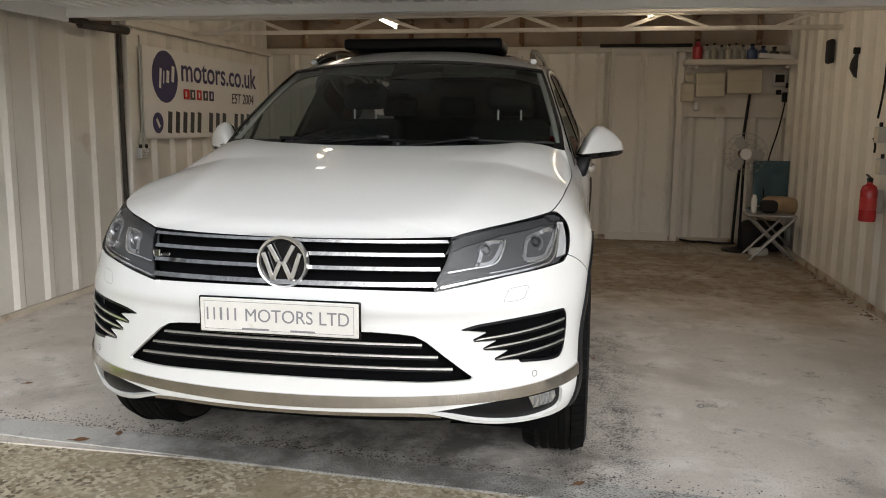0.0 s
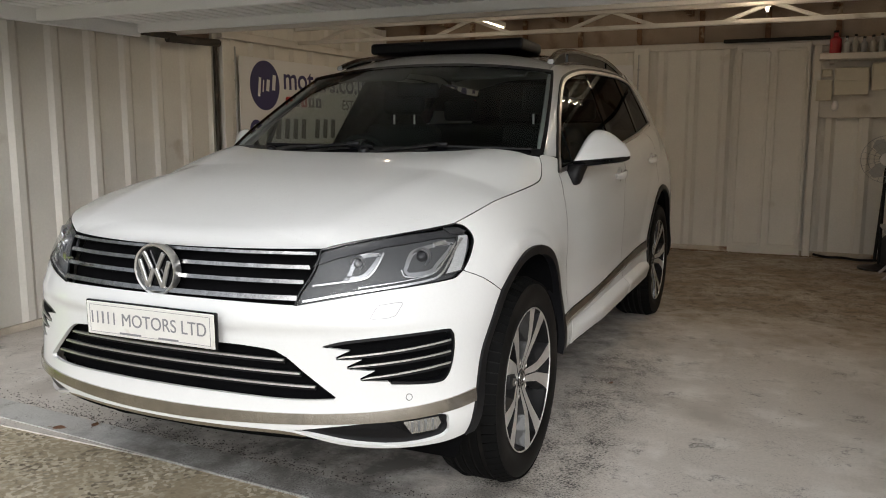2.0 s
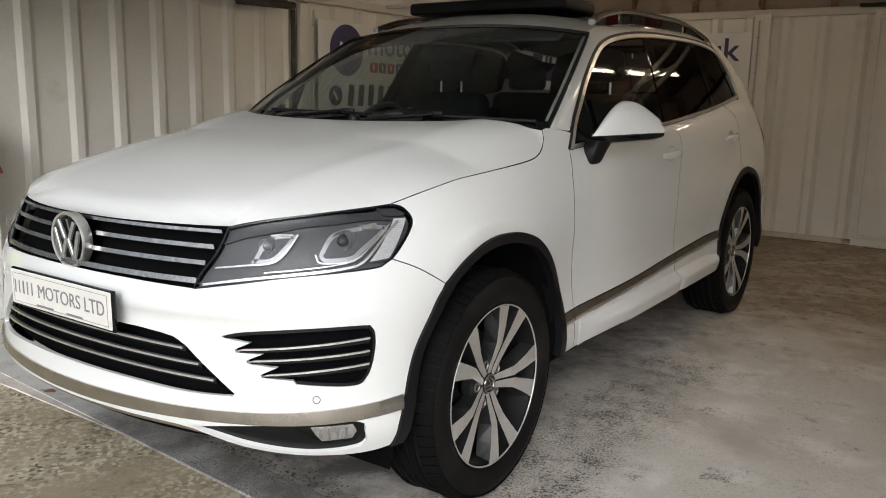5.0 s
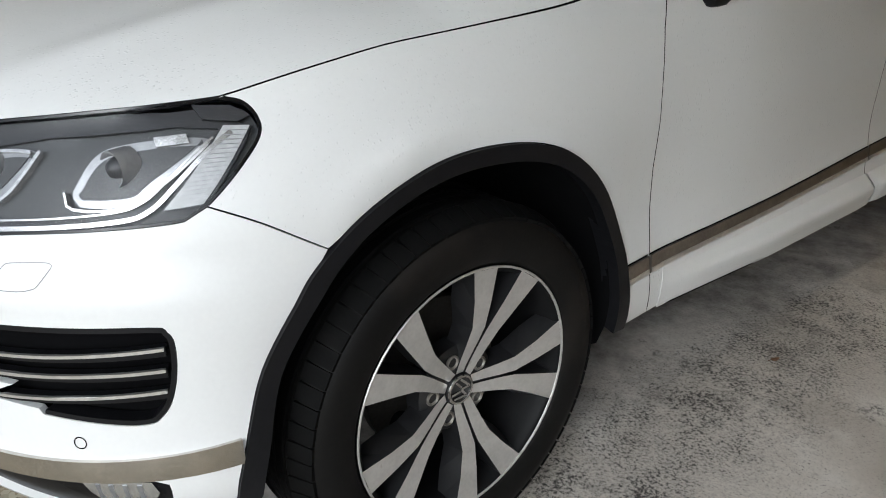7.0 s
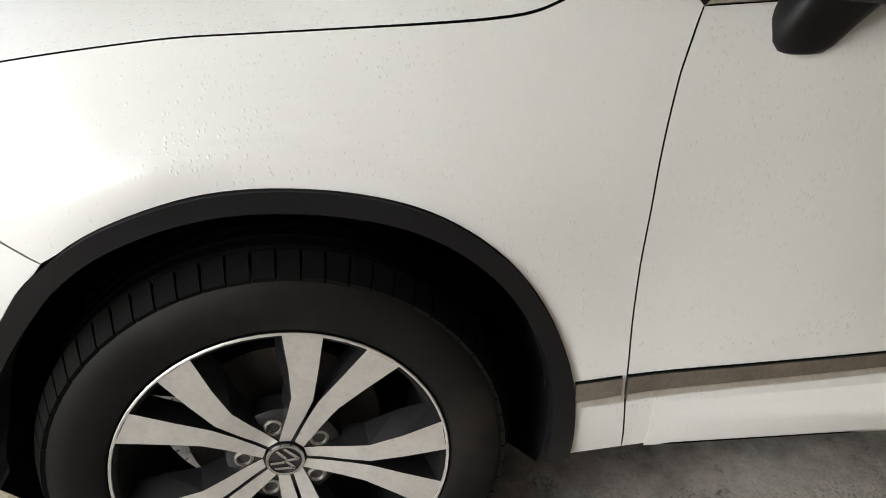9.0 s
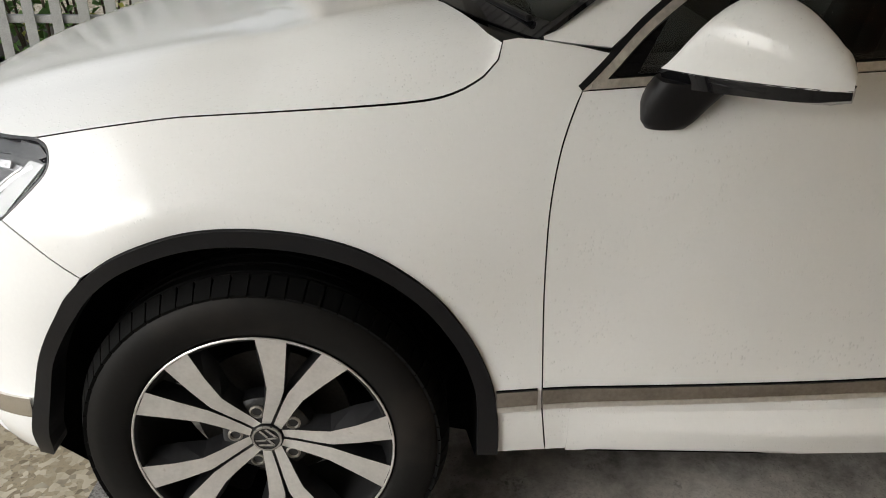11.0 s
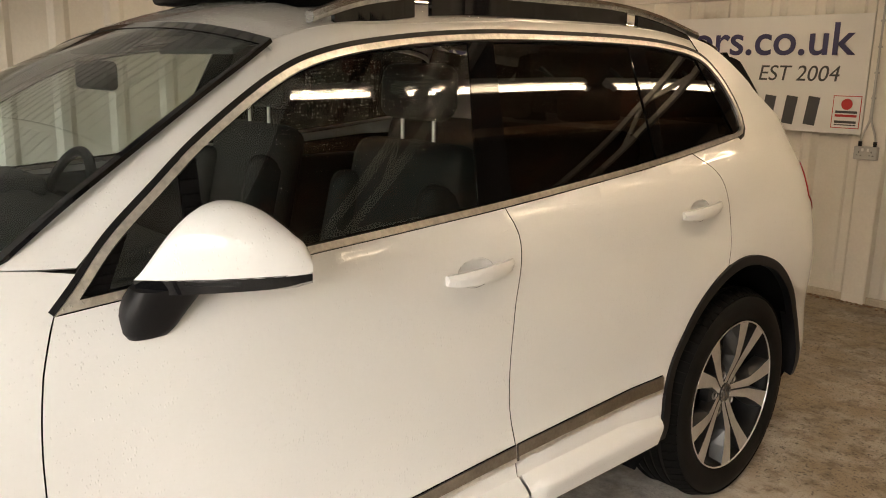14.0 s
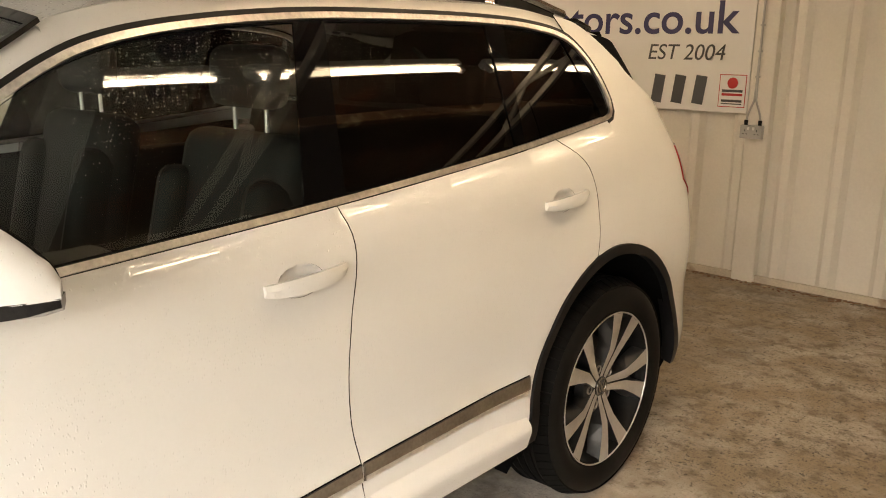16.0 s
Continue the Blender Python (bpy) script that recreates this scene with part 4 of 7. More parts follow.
for z, h, up in ((0.945, 0.009, 0.004), (0.906, 0.0115, 0.002), (0.864, 0.0115, 0.002), (0.818, 0.014, 0.004)):
    x1 = 0.503 - (0.947 - z) * 0.20
    link("grille_bar", mesh_of("grille_bar", *across(*skin(body, bar_half(lambda x: z - 0.006 * (x / 0.5) ** 2, x1, h), lift=up, lip=0.03, mid=True))), chrome, car, "chrome grille bar, spotted with dirt")
for z0, x1 in ((0.628, 0.44), (0.590, 0.49), (0.552, 0.535)):
    f = lambda x: z0 + 0.004 - 0.012 * (x / 0.5) ** 2
    link("intake_slat", mesh_of("intake_slat", *across(*skin(body, bar_half(lambda x: f(x) - 0.008, x1, 0.012), lift=-0.022, lip=0.02, mid=True))), black_plastic, car)
    link("intake_bar", mesh_of("intake_bar", *across(*skin(body, bar_half(f, x1, 0.0062), lift=-0.005, lip=0.012, mid=True))), satin, car, "thin chrome intake bar")
strip_t = F((0.0005, 0.460), (0.16, 0.460), (0.56, 0.463), (0.785, 0.471)) + S((-0.437, 0.489))
strip_b = S((-0.437, 0.447)) + F((0.785, 0.434), (0.55, 0.430), (0.16, 0.421), (0.0005, 0.420))
link("bumper_strip", mesh_of("bumper_strip", *across(*skin(body, smooth_line(strip_t, 0.03) + smooth_line(strip_b, 0.03), lift=0.007, lip=0.012, mid=True))), dull_chrome, car, "weathered bright bumper strip")
cap_l = clean(smooth_line(F((0.690, 0.749), (0.725, 0.750), (0.741, 0.754), (0.748, 0.760), (0.757, 0.786), (0.755, 0.792), (0.748, 0.794), (0.725, 0.792), (0.703, 0.789), (0.696, 0.783), (0.686, 0.758), (0.685, 0.752), (0.690, 0.749)), 0.003))
panel("washer_gap", skin(body, cap_l, [shrink(cap_l, 0.0012)], lift=0.0006, lip=0), pale_ink, car)
for x, z in ((0.785, 0.502),):
    ring = [(float(s_of_x(x, z)) + 0.011 * math.cos(a), z + 0.011 * math.sin(a)) for a in np.linspace(0, 2 * math.pi, 24, endpoint=False)]
    panel("parking_sensor", skin(body, ring, [shrink(ring, 0.002)], lift=0.0008, lip=0, step=0.02), cavity, car)
# fog lamps
fog = fine(F((0.735, 0.426), (0.862, 0.427), (0.868, 0.40), (0.855, 0.373), (0.80, 0.365)), 0.015)
panel("fog_lamp", skin(body, fog, lift=-0.006, lip=0.01, step=0.02), lamp_glass, car, "clear fog lamp lens")
fog_bowls = panel("fog_reflector", skin(body, fine(F((0.775, 0.422), (0.857, 0.424), (0.862, 0.40), (0.85, 0.377), (0.79, 0.372)), 0.02), lift=-0.010, lip=0), reflector, car)
for xr in (0.790, 0.806, 0.822, 0.838):
    rib = fine(F((xr, 0.380), (xr + 0.005, 0.380), (xr + 0.009, 0.419), (xr + 0.004, 0.419)), 0.02)
    rib_data = skin(body, rib, lift=-0.0085, lip=0.002)
    for o, d in zip(fog_bowls, (rib_data, flip(*rib_data))):
        link("rib", mesh_of("rib", *d), lamp_pale, o)

# headlamps
lamp_in = smooth_line(F((0.474, 0.791), (0.482, 0.835), (0.512, 0.951)))
lamp_loop = clean(lamp_top + lamp_back[1:] + lamp_low[1:] + lamp_in[1:])
lens = panel("headlamp", skin(body, lamp_loop, gap=0.003, lift=0.002, lip=0.004), lamp_glass, car, "clear headlamp lens over grey housing")
for o in lens:
    o.visible_shadow = False
panel("headlamp_seal", skin(body, lamp_loop, [shrink(lamp_loop, 0.0035)], lift=0.0, lip=0.006), gloss_black, car, "black headlamp surround")
panel("headlamp_bowl", skin(body, shrink(lamp_loop, 0.003), lift=-0.022, lip=-0.018), lamp_grey, car)
lampshelf = fine(F((0.50, 0.905), (0.515, 0.945), (0.60, 0.968), (0.703, 0.985), (0.77, 0.995)) + S((-0.37, 0.995), (-0.345, 0.97)) + F((0.80, 0.977), (0.68, 0.960), (0.56, 0.930)), 0.02)
panel("lamp_brow", skin(body, lampshelf, lift=-0.014, lip=0.006), lamp_dark, car)
# bright bowls behind the two projectors
for bowl in (((0.596, 0.868), (0.640, 0.868), (0.664, 0.888), (0.676, 0.940), (0.614, 0.934)), ((0.744, 0.893), (0.760, 0.872), (0.812, 0.874), (0.826, 0.896), (0.838, 0.960), (0.754, 0.950))):
    bowl = smooth_line(F(*bowl, bowl[0]), 0.008)
    seats = panel("lamp_bowl", skin(body, clean(bowl), lift=-0.0175, lip=0.004, step=0.015), lamp_pale, car, "bright inner bowl of the headlamp")
    inner = skin(body, shrink(clean(bowl), 0.011), lift=-0.0160, lip=0.002, step=0.015)
    for o, d in zip(seats, (inner, flip(*inner))):
        link("bowl_liner", mesh_of("bowl_liner", *d), lamp_grey, o)
def on_body(x, z, lift):
    p = body(np.array([float(s_of_x(x, z))]), np.array([z]))[0]
    n = np.array([p[0] * 0.9, p[1] * 1.0, 0.0]); n /= np.linalg.norm(n)
    return p + n * lift
def strip_on(name, pts, w, lift, mat, label=""):
    """A narrow raised strip through places on the nose."""
    line = np.array(smooth_line(F(*pts), 0.01))
    t = np.gradient(line, axis=0); t /= np.linalg.norm(t, axis=1, keepdims=True)
    n = np.stack([-t[:, 1], t[:, 0]], -1) * w / 2
    panel(name, skin(body, [tuple(q) for q in line - n] + [tuple(q) for q in (line + n)[::-1]], lift=lift, lip=0.012, step=0.012), mat, car, label)
strip_on("lamp_signature", ((0.512, 0.850), (0.590, 0.860), (0.642, 0.866), (0.666, 0.882), (0.681, 0.942)), 0.0042, -0.010, reflector, "bright J-shaped light guide")
strip_on("lamp_signature", ((0.622, 0.937), (0.645, 0.940), (0.670, 0.940)), 0.004, -0.010, reflector)
strip_on("lamp_signature", ((0.738, 0.890), (0.748, 0.872), (0.770, 0.866), (0.812, 0.871), (0.829, 0.893), (0.842, 0.962)), 0.0036, -0.010, reflector, "bright J-shaped light guide")
strip_on("lamp_strip", ((0.493, 0.804), (0.58, 0.820), (0.669, 0.833), (0.804, 0.851), (0.832, 0.864), (0.843, 0.899), (0.847, 0.940), (0.850, 0.966)), 0.0065, -0.006, reflector, "bright strip along the lamp's foot")
strip_on("lamp_strip", ((0.640, 0.842), (0.790, 0.862), (0.822, 0.876), (0.833, 0.904), (0.838, 0.940), (0.841, 0.960)), 0.0028, -0.008, reflector, "thin bright line inside the lamp")
strip_on("lamp_foot", ((0.490, 0.796), (0.58, 0.811), (0.669, 0.824), (0.800, 0.841)), 0.004, -0.004, lamp_dark)
strip_on("lamp_element", ((0.797, 0.957), (0.822, 0.961)), 0.012, -0.010, reflector)
side_marker = fine(S((-0.482, 0.866), (-0.372, 0.974), (-0.338, 0.972), (-0.432, 0.872)), 0.015)
panel("marker_seat", skin(body, shrink(side_marker, -0.004), lift=-0.009, lip=0.01), lamp_dark, car)
panel("side_marker", skin(body, side_marker, lift=-0.006, lip=0.01), marker_clear, car, "ribbed clear side marker")
for k in range(1, 18):
    a = k / 18
    rib = S((-0.482 + 0.110 * a, 0.866 + 0.108 * a), (-0.432 + 0.094 * a, 0.872 + 0.100 * a))
    w_ = 0.0004
    panel("marker_rib", skin(body, fine([(rib[0][0], rib[0][1] - w_), (rib[1][0], rib[1][1] - w_), (rib[1][0], rib[1][1] + w_), (rib[0][0], rib[0][1] + w_)], 0.02), lift=-0.0045, lip=0.003), lamp_pale, car)
corner = fine(S((-0.40, 1.001), (-0.352, 0.999), (-0.332, 0.985), (-0.352, 0.978), (-0.395, 0.983)), 0.012)
panel("lamp_corner", skin(body, corner, lift=-0.006, lip=0.006), lamp_dark, car)
for x, z, r in ((0.628, 0.906, 0.019), (0.785, 0.916, 0.025)):
    for k in (1, -1):
        c = on_body(x, z, -0.024); c[0] *= k
        m = Matrix.Translation(c) @ Matrix.Rotation(radians(12 * k), 4, "Z")
        bb = lathe([(0.03, 0.02), (0.02, r * 0.55), (0.0, r * 0.8), (-0.012, r), (-0.014, r * 1.12), (0.02, r * 1.15)], 28, "Y")
        bmesh.ops.transform(bb, matrix=m, verts=bb.verts)
        part("projector", bb, lamp_pale, car, "bright round projector housing", True)
        bb = lathe([(-0.020, 0.001), (-0.016, r * 0.45), (-0.004, r * 0.72), (0.004, r * 0.78)], 24, "Y")
        bmesh.ops.transform(bb, matrix=m, verts=bb.verts)
        part("projector_lens", bb, lamp_pale if x < 0.7 else lamp_dark, car, "", True)

# badge
bd = bmesh.new()
lathe([(0.02, 0.080), (-0.006, 0.084), (-0.014, 0.081), (-0.012, 0.075), (0.0, 0.073)], 48, "Y", bd)
bmesh.ops.translate(bd, vec=(0, -0.842, 0.880), verts=bd.verts)
badge = part("nose_badge", bd, satin, car, "round chrome badge on the grille", True)
part("badge_disc", lathe([(0.0, 0.074), (-0.004, 0.001)], 40, "Y"), gloss_black, badge).location = (0, -0.842, 0.880)
for a, c in (((-0.040, 0.055), (-0.012, 0.004)), ((0.040, 0.055), (0.012, 0.004)), ((-0.060, 0.030), (-0.030, -0.055)), ((0.060, 0.030), (0.030, -0.055)), ((-0.030, -0.055), (-0.004, 0.004)), ((0.030, -0.055), (0.004, 0.004))):
    part("badge_stroke", bar((a[0], -0.853, 0.880 + a[1]), (c[0], -0.853, 0.880 + c[1]), 0.008, 0.0135, None, 0.001), satin, badge)

b = bmesh.new()
bar((-0.468, -0.790, 0.884), (-0.438, -0.802, 0.886), 0.004, 0.026, b); bar((-0.435, -0.803, 0.882), (-0.395, -0.815, 0.886), 0.004, 0.010, b)
part("trim_badge", b, chrome, car, "small chrome trim badge")
# number plate
plate = part("number_plate", box((0.530, 0.014, 0.120), (0, -0.885, 0.712), 0.005, 2), gloss_black, car, "dealer plate in a black holder")
part("plate_face", box((0.519, 0.006, 0.109), (0, -0.8925, 0.713), 0.003, 1), plate_white, plate)
for x0, x1 in ((-0.239, -0.229), (-0.216, -0.207), (-0.196, -0.182), (-0.171, -0.161), (-0.146, -0.136)):
    part("print_bar", box(((x1 - x0) * 0.55, 0.001, 0.040), ((x0 + x1) / 2, -0.8962, 0.717)), pale_ink, plate)
for words, x0, x1 in (("MOTORS", -0.107, 0.113), ("LTD", 0.135, 0.230)):
    fitted_text(words, pale_ink, (x0, -0.8962, 0.696), Matrix.Rotation(radians(90), 4, "X"), plate, x1 - x0, 0.041)
b = bmesh.new()
for z in (0.6685, 0.7575):
    box((0.490, 0.0008, 0.0012), (0, -0.8960, z), 0.0, 1, None, b)
for x in (-0.2445, 0.2445):
    box((0.0012, 0.0008, 0.089), (x, -0.8960, 0.713), 0.0, 1, None, b)
part("border_line", b, pale_ink, plate)
for x0, x1 in ((-0.12, -0.03), (0.04, 0.12)):
    part("small_print_bar", box((x1 - x0, 0.001, 0.005), ((x0 + x1) / 2, -0.8962, 0.672)), pale_ink, plate)

# wheels
def tyre_bm():
    prof = [(-0.095, 0.268), (-0.112, 0.276), (-0.123, 0.300), (-0.125, 0.325), (-0.119, 0.348), (-0.108, 0.362), (-0.080, 0.371), (0.0, 0.374), (0.080, 0.371),
            (0.108, 0.362), (0.119, 0.348), (0.125, 0.325), (0.124, 0.302), (0.118, 0.280), (0.111, 0.2705), (0.098, 0.266)]
    return lathe(prof, 72, "X")
def make_wheel():
    barrel = lathe([(0.098, 0.266), (0.112, 0.2675), (0.111, 0.260), (0.104, 0.2535), (0.085, 0.250), (0.06, 0.240), (-0.09, 0.232), (-0.10, 0.266)], 64, "X")
    w = part("wheel", barrel, dark_barrel, car, "black alloy wheel with machined double spokes", True)
    part("tyre", tyre_bm(), sidewall, w, "worn black tyre with a brownish sidewall", True)
    part("rim_lip", lathe([(0.105, 0.2660), (0.1135, 0.2678), (0.1150, 0.2662), (0.1142, 0.2632), (0.106, 0.2612)], 64, "X"), alloy, w, "machined rim edge", True)
    # tread blocks on the shoulder
    tb = bmesh.new()
    for i in range(66):
        a = 2 * math.pi * i / 66
        for side in (-1, 1):
            m = Matrix.Rotation(a, 4, "X") @ Matrix.Translation((side * 0.090, 0, 0.3655)) @ Matrix.Rotation(side * radians(22), 4, "Y")
            box((0.052, 0.0312, 0.012), (0, 0, 0), 0.0, 1, m, tb)
    for side in (-0.035, 0.0, 0.035):
        lathe([(side - 0.014, 0.370), (side - 0.012, 0.3775), (side + 0.012, 0.3775), (side + 0.014, 0.370)], 60, "X", tb)
    part("tread", tb, rubber, w)
    part("brake_disc", lathe([(0.0, 0.06), (0.0, 0.165), (-0.02, 0.165), (-0.02, 0.06)], 48, "X"), disc_metal, w, "", True)
    cb = box((0.07, 0.13, 0.09), (-0.005, -0.15, 0.03), 0.015, 2)
    part("brake_caliper", cb, cavity, w, "", True)
    for i in range(5):
        a0 = 2 * math.pi * i / 5
        for k in (-1, 1):
            sb = bmesh.new()
            rows = []
            for r, a_in, a_out, dep in ((0.036, 5.0, 35, 0.080), (0.062, 3.0, 24, 0.084), (0.100, 1.7, 18, 0.092), (0.138, 1.9, 16, 0.100), (0.195, 5.4, 18.5, 0.107), (0.263, 7.8, 21, 0.112)):
                a_, c_ = radians(a_in) * k, radians(a_out) * k
                rows.append([(dep, r, a_), (dep, r, c_), (dep - 0.045, r, c_ * (1.30 if 0.09 < r < 0.2 else 1.12)), (dep - 0.05, r, a_ * 0.9)])
            vs = [[sb.verts.new((d, r * math.cos(a0 + a), r * math.sin(a0 + a))) for d, r, a in row] for row in rows]
            for q0, q1 in zip(vs, vs[1:]):
                for j in range(4):
                    fc = sb.faces.new((q0[j], q0[(j + 1) % 4], q1[(j + 1) % 4], q1[j]))
                    fc.material_index = 0 if j == 0 else 1
            sb.faces.new(vs[0]).material_index = 1; sb.faces.new(vs[-1][::-1]).material_index = 1
            part("spoke", sb, [alloy, alloy_black], w)
        a = a0 + radians(36)
        part("wheel_bolt", lathe([(0.066, 0.016), (0.092, 0.016), (0.094, 0.012), (0.088, 0.010), (0.084, 0.001)], 14, "X"), bolt_steel, w, "", True).location = (-0.012, 0.066 * math.cos(a), 0.066 * math.sin(a))
    part("hub", lathe([(0.04, 0.100), (0.070, 0.094), (0.077, 0.082), (0.078, 0.034)], 40, "X"), alloy_black, w, "", True)
    part("hub_cap", lathe([(0.074, 0.033), (0.084, 0.032), (0.086, 0.028), (0.084, 0.026), (0.084, 0.001)], 32, "X"), alloy_black, w, "", True)
    cr = bmesh.new()
    lathe([(0.083, 0.032), (0.0875, 0.0315), (0.0875, 0.027), (0.084, 0.026)], 32, "X", cr)
    part("cap_ring", cr, chrome, w, "", True)
    for a, c in (((-0.014, 0.020), (-0.004, 0.0)), ((0.014, 0.020), (0.004, 0.0)), ((-0.022, 0.010), (-0.010, -0.020)), ((0.022, 0.010), (0.010, -0.020)), ((-0.010, -0.020), (0, 0)), ((0.010, -0.020), (0, 0))):
        part("cap_stroke", bar((0.0855, a[0], a[1]), (0.0855, c[0], c[1]), 0.003, 0.005, None, 0.0), chrome, w, "", True)
    return w
wheel = make_wheel()
def set_wheel(y, side, spin):
    return Matrix.Translation(((0.838 if y < 1 else 0.830) * side, y, RW + 0.004)) @ (Matrix.Rotation(math.pi, 4, "Z") if side < 0 else Matrix()) @ Matrix.Rotation(radians(spin), 4, "X") @ Matrix.Scale(1.0125, 4)
wheel.matrix_basis = set_wheel(0.030, 1, 67.7)
for y, side, spin in ((WB - 0.006, 1, -4.5), (0.030, -1, 20), (WB - 0.006, -1, 50)):
    copy_thing(wheel, set_wheel(y, side, spin))

# mirrors
m_top = spl([0, .1, .2, .3, .42, .55, .7, .82, .91, .97, 1.0], [1.158, 1.208, 1.250, 1.279, 1.294, 1.291, 1.276, 1.255, 1.236, 1.220, 1.198])
m_front = spl([0, 0.3, 0.6, 0.85, 0.95, 1.0], [0.772, 0.815, 0.872, 0.938, 0.975, 1.008])
m_back = spl([0, 0.3, 0.6, 0.85, 1.0], [0.925, 0.965, 0.995, 1.018, 1.024])
def m_x(u, w):
    """Out along the housing; the rear edge lies nearer the door than the front."""
    return 0.905 + 0.205 * u - 0.030 * w
def mirror_cap(u, v):
    """u along the housing from the door to the tip, v round it from the lower front edge over the top to the rear edge."""
    lowz = 1.156 + 0.016 * u
    f0, f1 = m_front(u), m_back(u)
    a = np.pi * v
    w = (1 - np.cos(a)) / 2
    y = f0 + (f1 - f0) * w
    z = lowz + (m_top(u) - lowz) * np.clip(np.sin(a), 0, 1) ** 0.6
    return np.stack([m_x(u, w), y, z], -1)
uu, vv = np.meshgrid(1 - (1 - np.linspace(0.0, 0.995, 28)) ** 1.5, np.linspace(0, 1, 24), indexing="ij")
caps = mirror_cap(uu, vv).reshape(-1, 3)
cf = [(i * 24 + j, (i + 1) * 24 + j, (i + 1) * 24 + j + 1, i * 24 + j + 1) for i in range(27) for j in range(23)]
cf += [tuple(i * 24 for i in range(28)) + tuple(i * 24 + 23 for i in range(27, -1, -1)), tuple(range(24)), tuple(27 * 24 + j for j in range(23, -1, -1))]
for k in (1, -1):
    v3 = caps * np.array([k, 1, 1])
    b = bmesh.new()
    vs = [b.verts.new(tuple(q)) for q in v3]
    b.verts.index_update()
    for f in cf:
        try:
            b.faces.new([vs[i] for i in f])
        except ValueError:
            pass
    b.faces.ensure_lookup_table()
    for fc in b.faces:
        fc.material_index = 1 if len(fc.verts) == 4 and min(v_.index for v_ in fc.verts) % 24 >= 13 else 0
    mirror = part("door_mirror", b, [paint, gloss_black], car, "white door mirror with black foot", True)
    b = bmesh.new()
    rows = []
    for u in np.linspace(0.0, 1.0, 14):
        f0, f1 = float(m_front(u)) - 0.001, float(m_back(u)) + 0.003
        zt, zb = 1.158 + 0.016 * u, 1.119 + 0.024 * u + 0.008 * max(0, (u - 0.85) / 0.15) ** 2
        rows.append([b.verts.new((k * (0.905 + 0.205 * u - 0.03 * w), f0 + (f1 - f0) * w, z)) for w, z in ((0, zt), (1, zt), (0.94, zb + 0.008), (0.5, zb), (0.08, zb + 0.008))])
    for r0, r1 in zip(rows, rows[1:]):
        for j in range(5):
            b.faces.new((r0[j], r0[(j + 1) % 5], r1[(j + 1) % 5], r1[j]))
    b.faces.new(rows[0]); b.faces.new(rows[-1][::-1])
    part("mirror_base", b, gloss_black, mirror, "gloss black lower shell", True)
    b = bmesh.new()
    rows = []
    for z, ya, yb, xa, xb in ((1.050, 0.768, 0.815, 0.880, 0.918), (1.054, 0.756, 0.828, 0.872, 0.928), (1.066, 0.748, 0.842, 0.866, 0.934), (1.095, 0.748, 0.866, 0.862, 0.940), (1.125, 0.758, 0.892, 0.864, 0.948), (1.142, 0.768, 0.905, 0.870, 0.955)):
        ring = []
        for a in np.linspace(0, 2 * math.pi, 24, endpoint=False):
            ca, sa = math.cos(a), math.sin(a)
            ring.append(b.verts.new((k * ((xa + xb) / 2 + (xb - xa) / 2 * math.copysign(abs(ca) ** 0.6, ca)), (ya + yb) / 2 + (yb - ya) / 2 * math.copysign(abs(sa) ** 0.6, sa), z)))
        rows.append(ring)
    for r0, r1 in zip(rows, rows[1:]):
        for j in range(24):
            b.faces.new((r0[j], r0[(j + 1) % 24], r1[(j + 1) % 24], r1[j]))
    b.faces.new(rows[0]); b.faces.new(rows[-1][::-1])
    part("mirror_foot", b, black_plastic, mirror, "matt black mirror foot", True)
    part("indicator", box((0.10, 0.012, 0.010), (k * 1.015, 0.868, 1.158), 0.003, 1, Matrix.Rotation(radians(45 * k), 4, "Z")), lamp_glass, mirror, "clear indicator lens")

# door handles
def handle(y0, y1, z0, z1, door, k):
    b = bmesh.new()
    n = 18
    rows = []
    for i in range(n + 1):
        t = i / n
        y, zc_ = y0 + (y1 - y0) * t, z0 + (z1 - z0) * t
        out = 0.036 * math.sin(math.pi * min(1, max(0, t * 0.96 + 0.02))) ** 0.45
        x = float(half(y, zc_)) + out - 0.004
        h = 0.010 + 0.012 * math.sin(math.pi * min(1, max(0, t * 0.94 + 0.03))) ** 0.45
        rows.append([b.verts.new((k * (x + dx), y, zc_ + dz)) for dx, dz in ((0, h * 0.7), (0.006, 0), (0, -h), (-0.014, -h * 0.7), (-0.014, h * 0.6))])
    for r0, r1 in zip(rows, rows[1:]):
        for j in range(5):
            b.faces.new((r0[j], r0[(j + 1) % 5], r1[(j + 1) % 5], r1[j]))
    b.faces.new(rows[0]); b.faces.new(rows[-1][::-1])
    part("door_handle", b, paint, door, "white pull handle", True)
    yc, zc_ = CUPS[0] if y0 < 2 else CUPS[1]
    def dish(s, z):
        p = body(s, z)
        r2 = ((s - yc) / 0.060) ** 2 + ((z - zc_) / 0.034) ** 2
        p[..., 0] -= 0.017 * np.sqrt(np.clip(1 - r2, 0, 1))
        return p
    d = skin(dish, cup_line(yc, zc_, 0.063, 0.037), lip=0, step=0.008)
    link("handle_cup", mesh_of("handle_cup", *(d if k > 0 else flip(*d))), paint, door)
for i, k in ((0, 1), (1, -1)):
    handle(1.475, 1.695, 1.046, 1.056, front_doors[i], k)
    handle(2.476, 2.706, 1.082, 1.094, rear_doors[i], k)

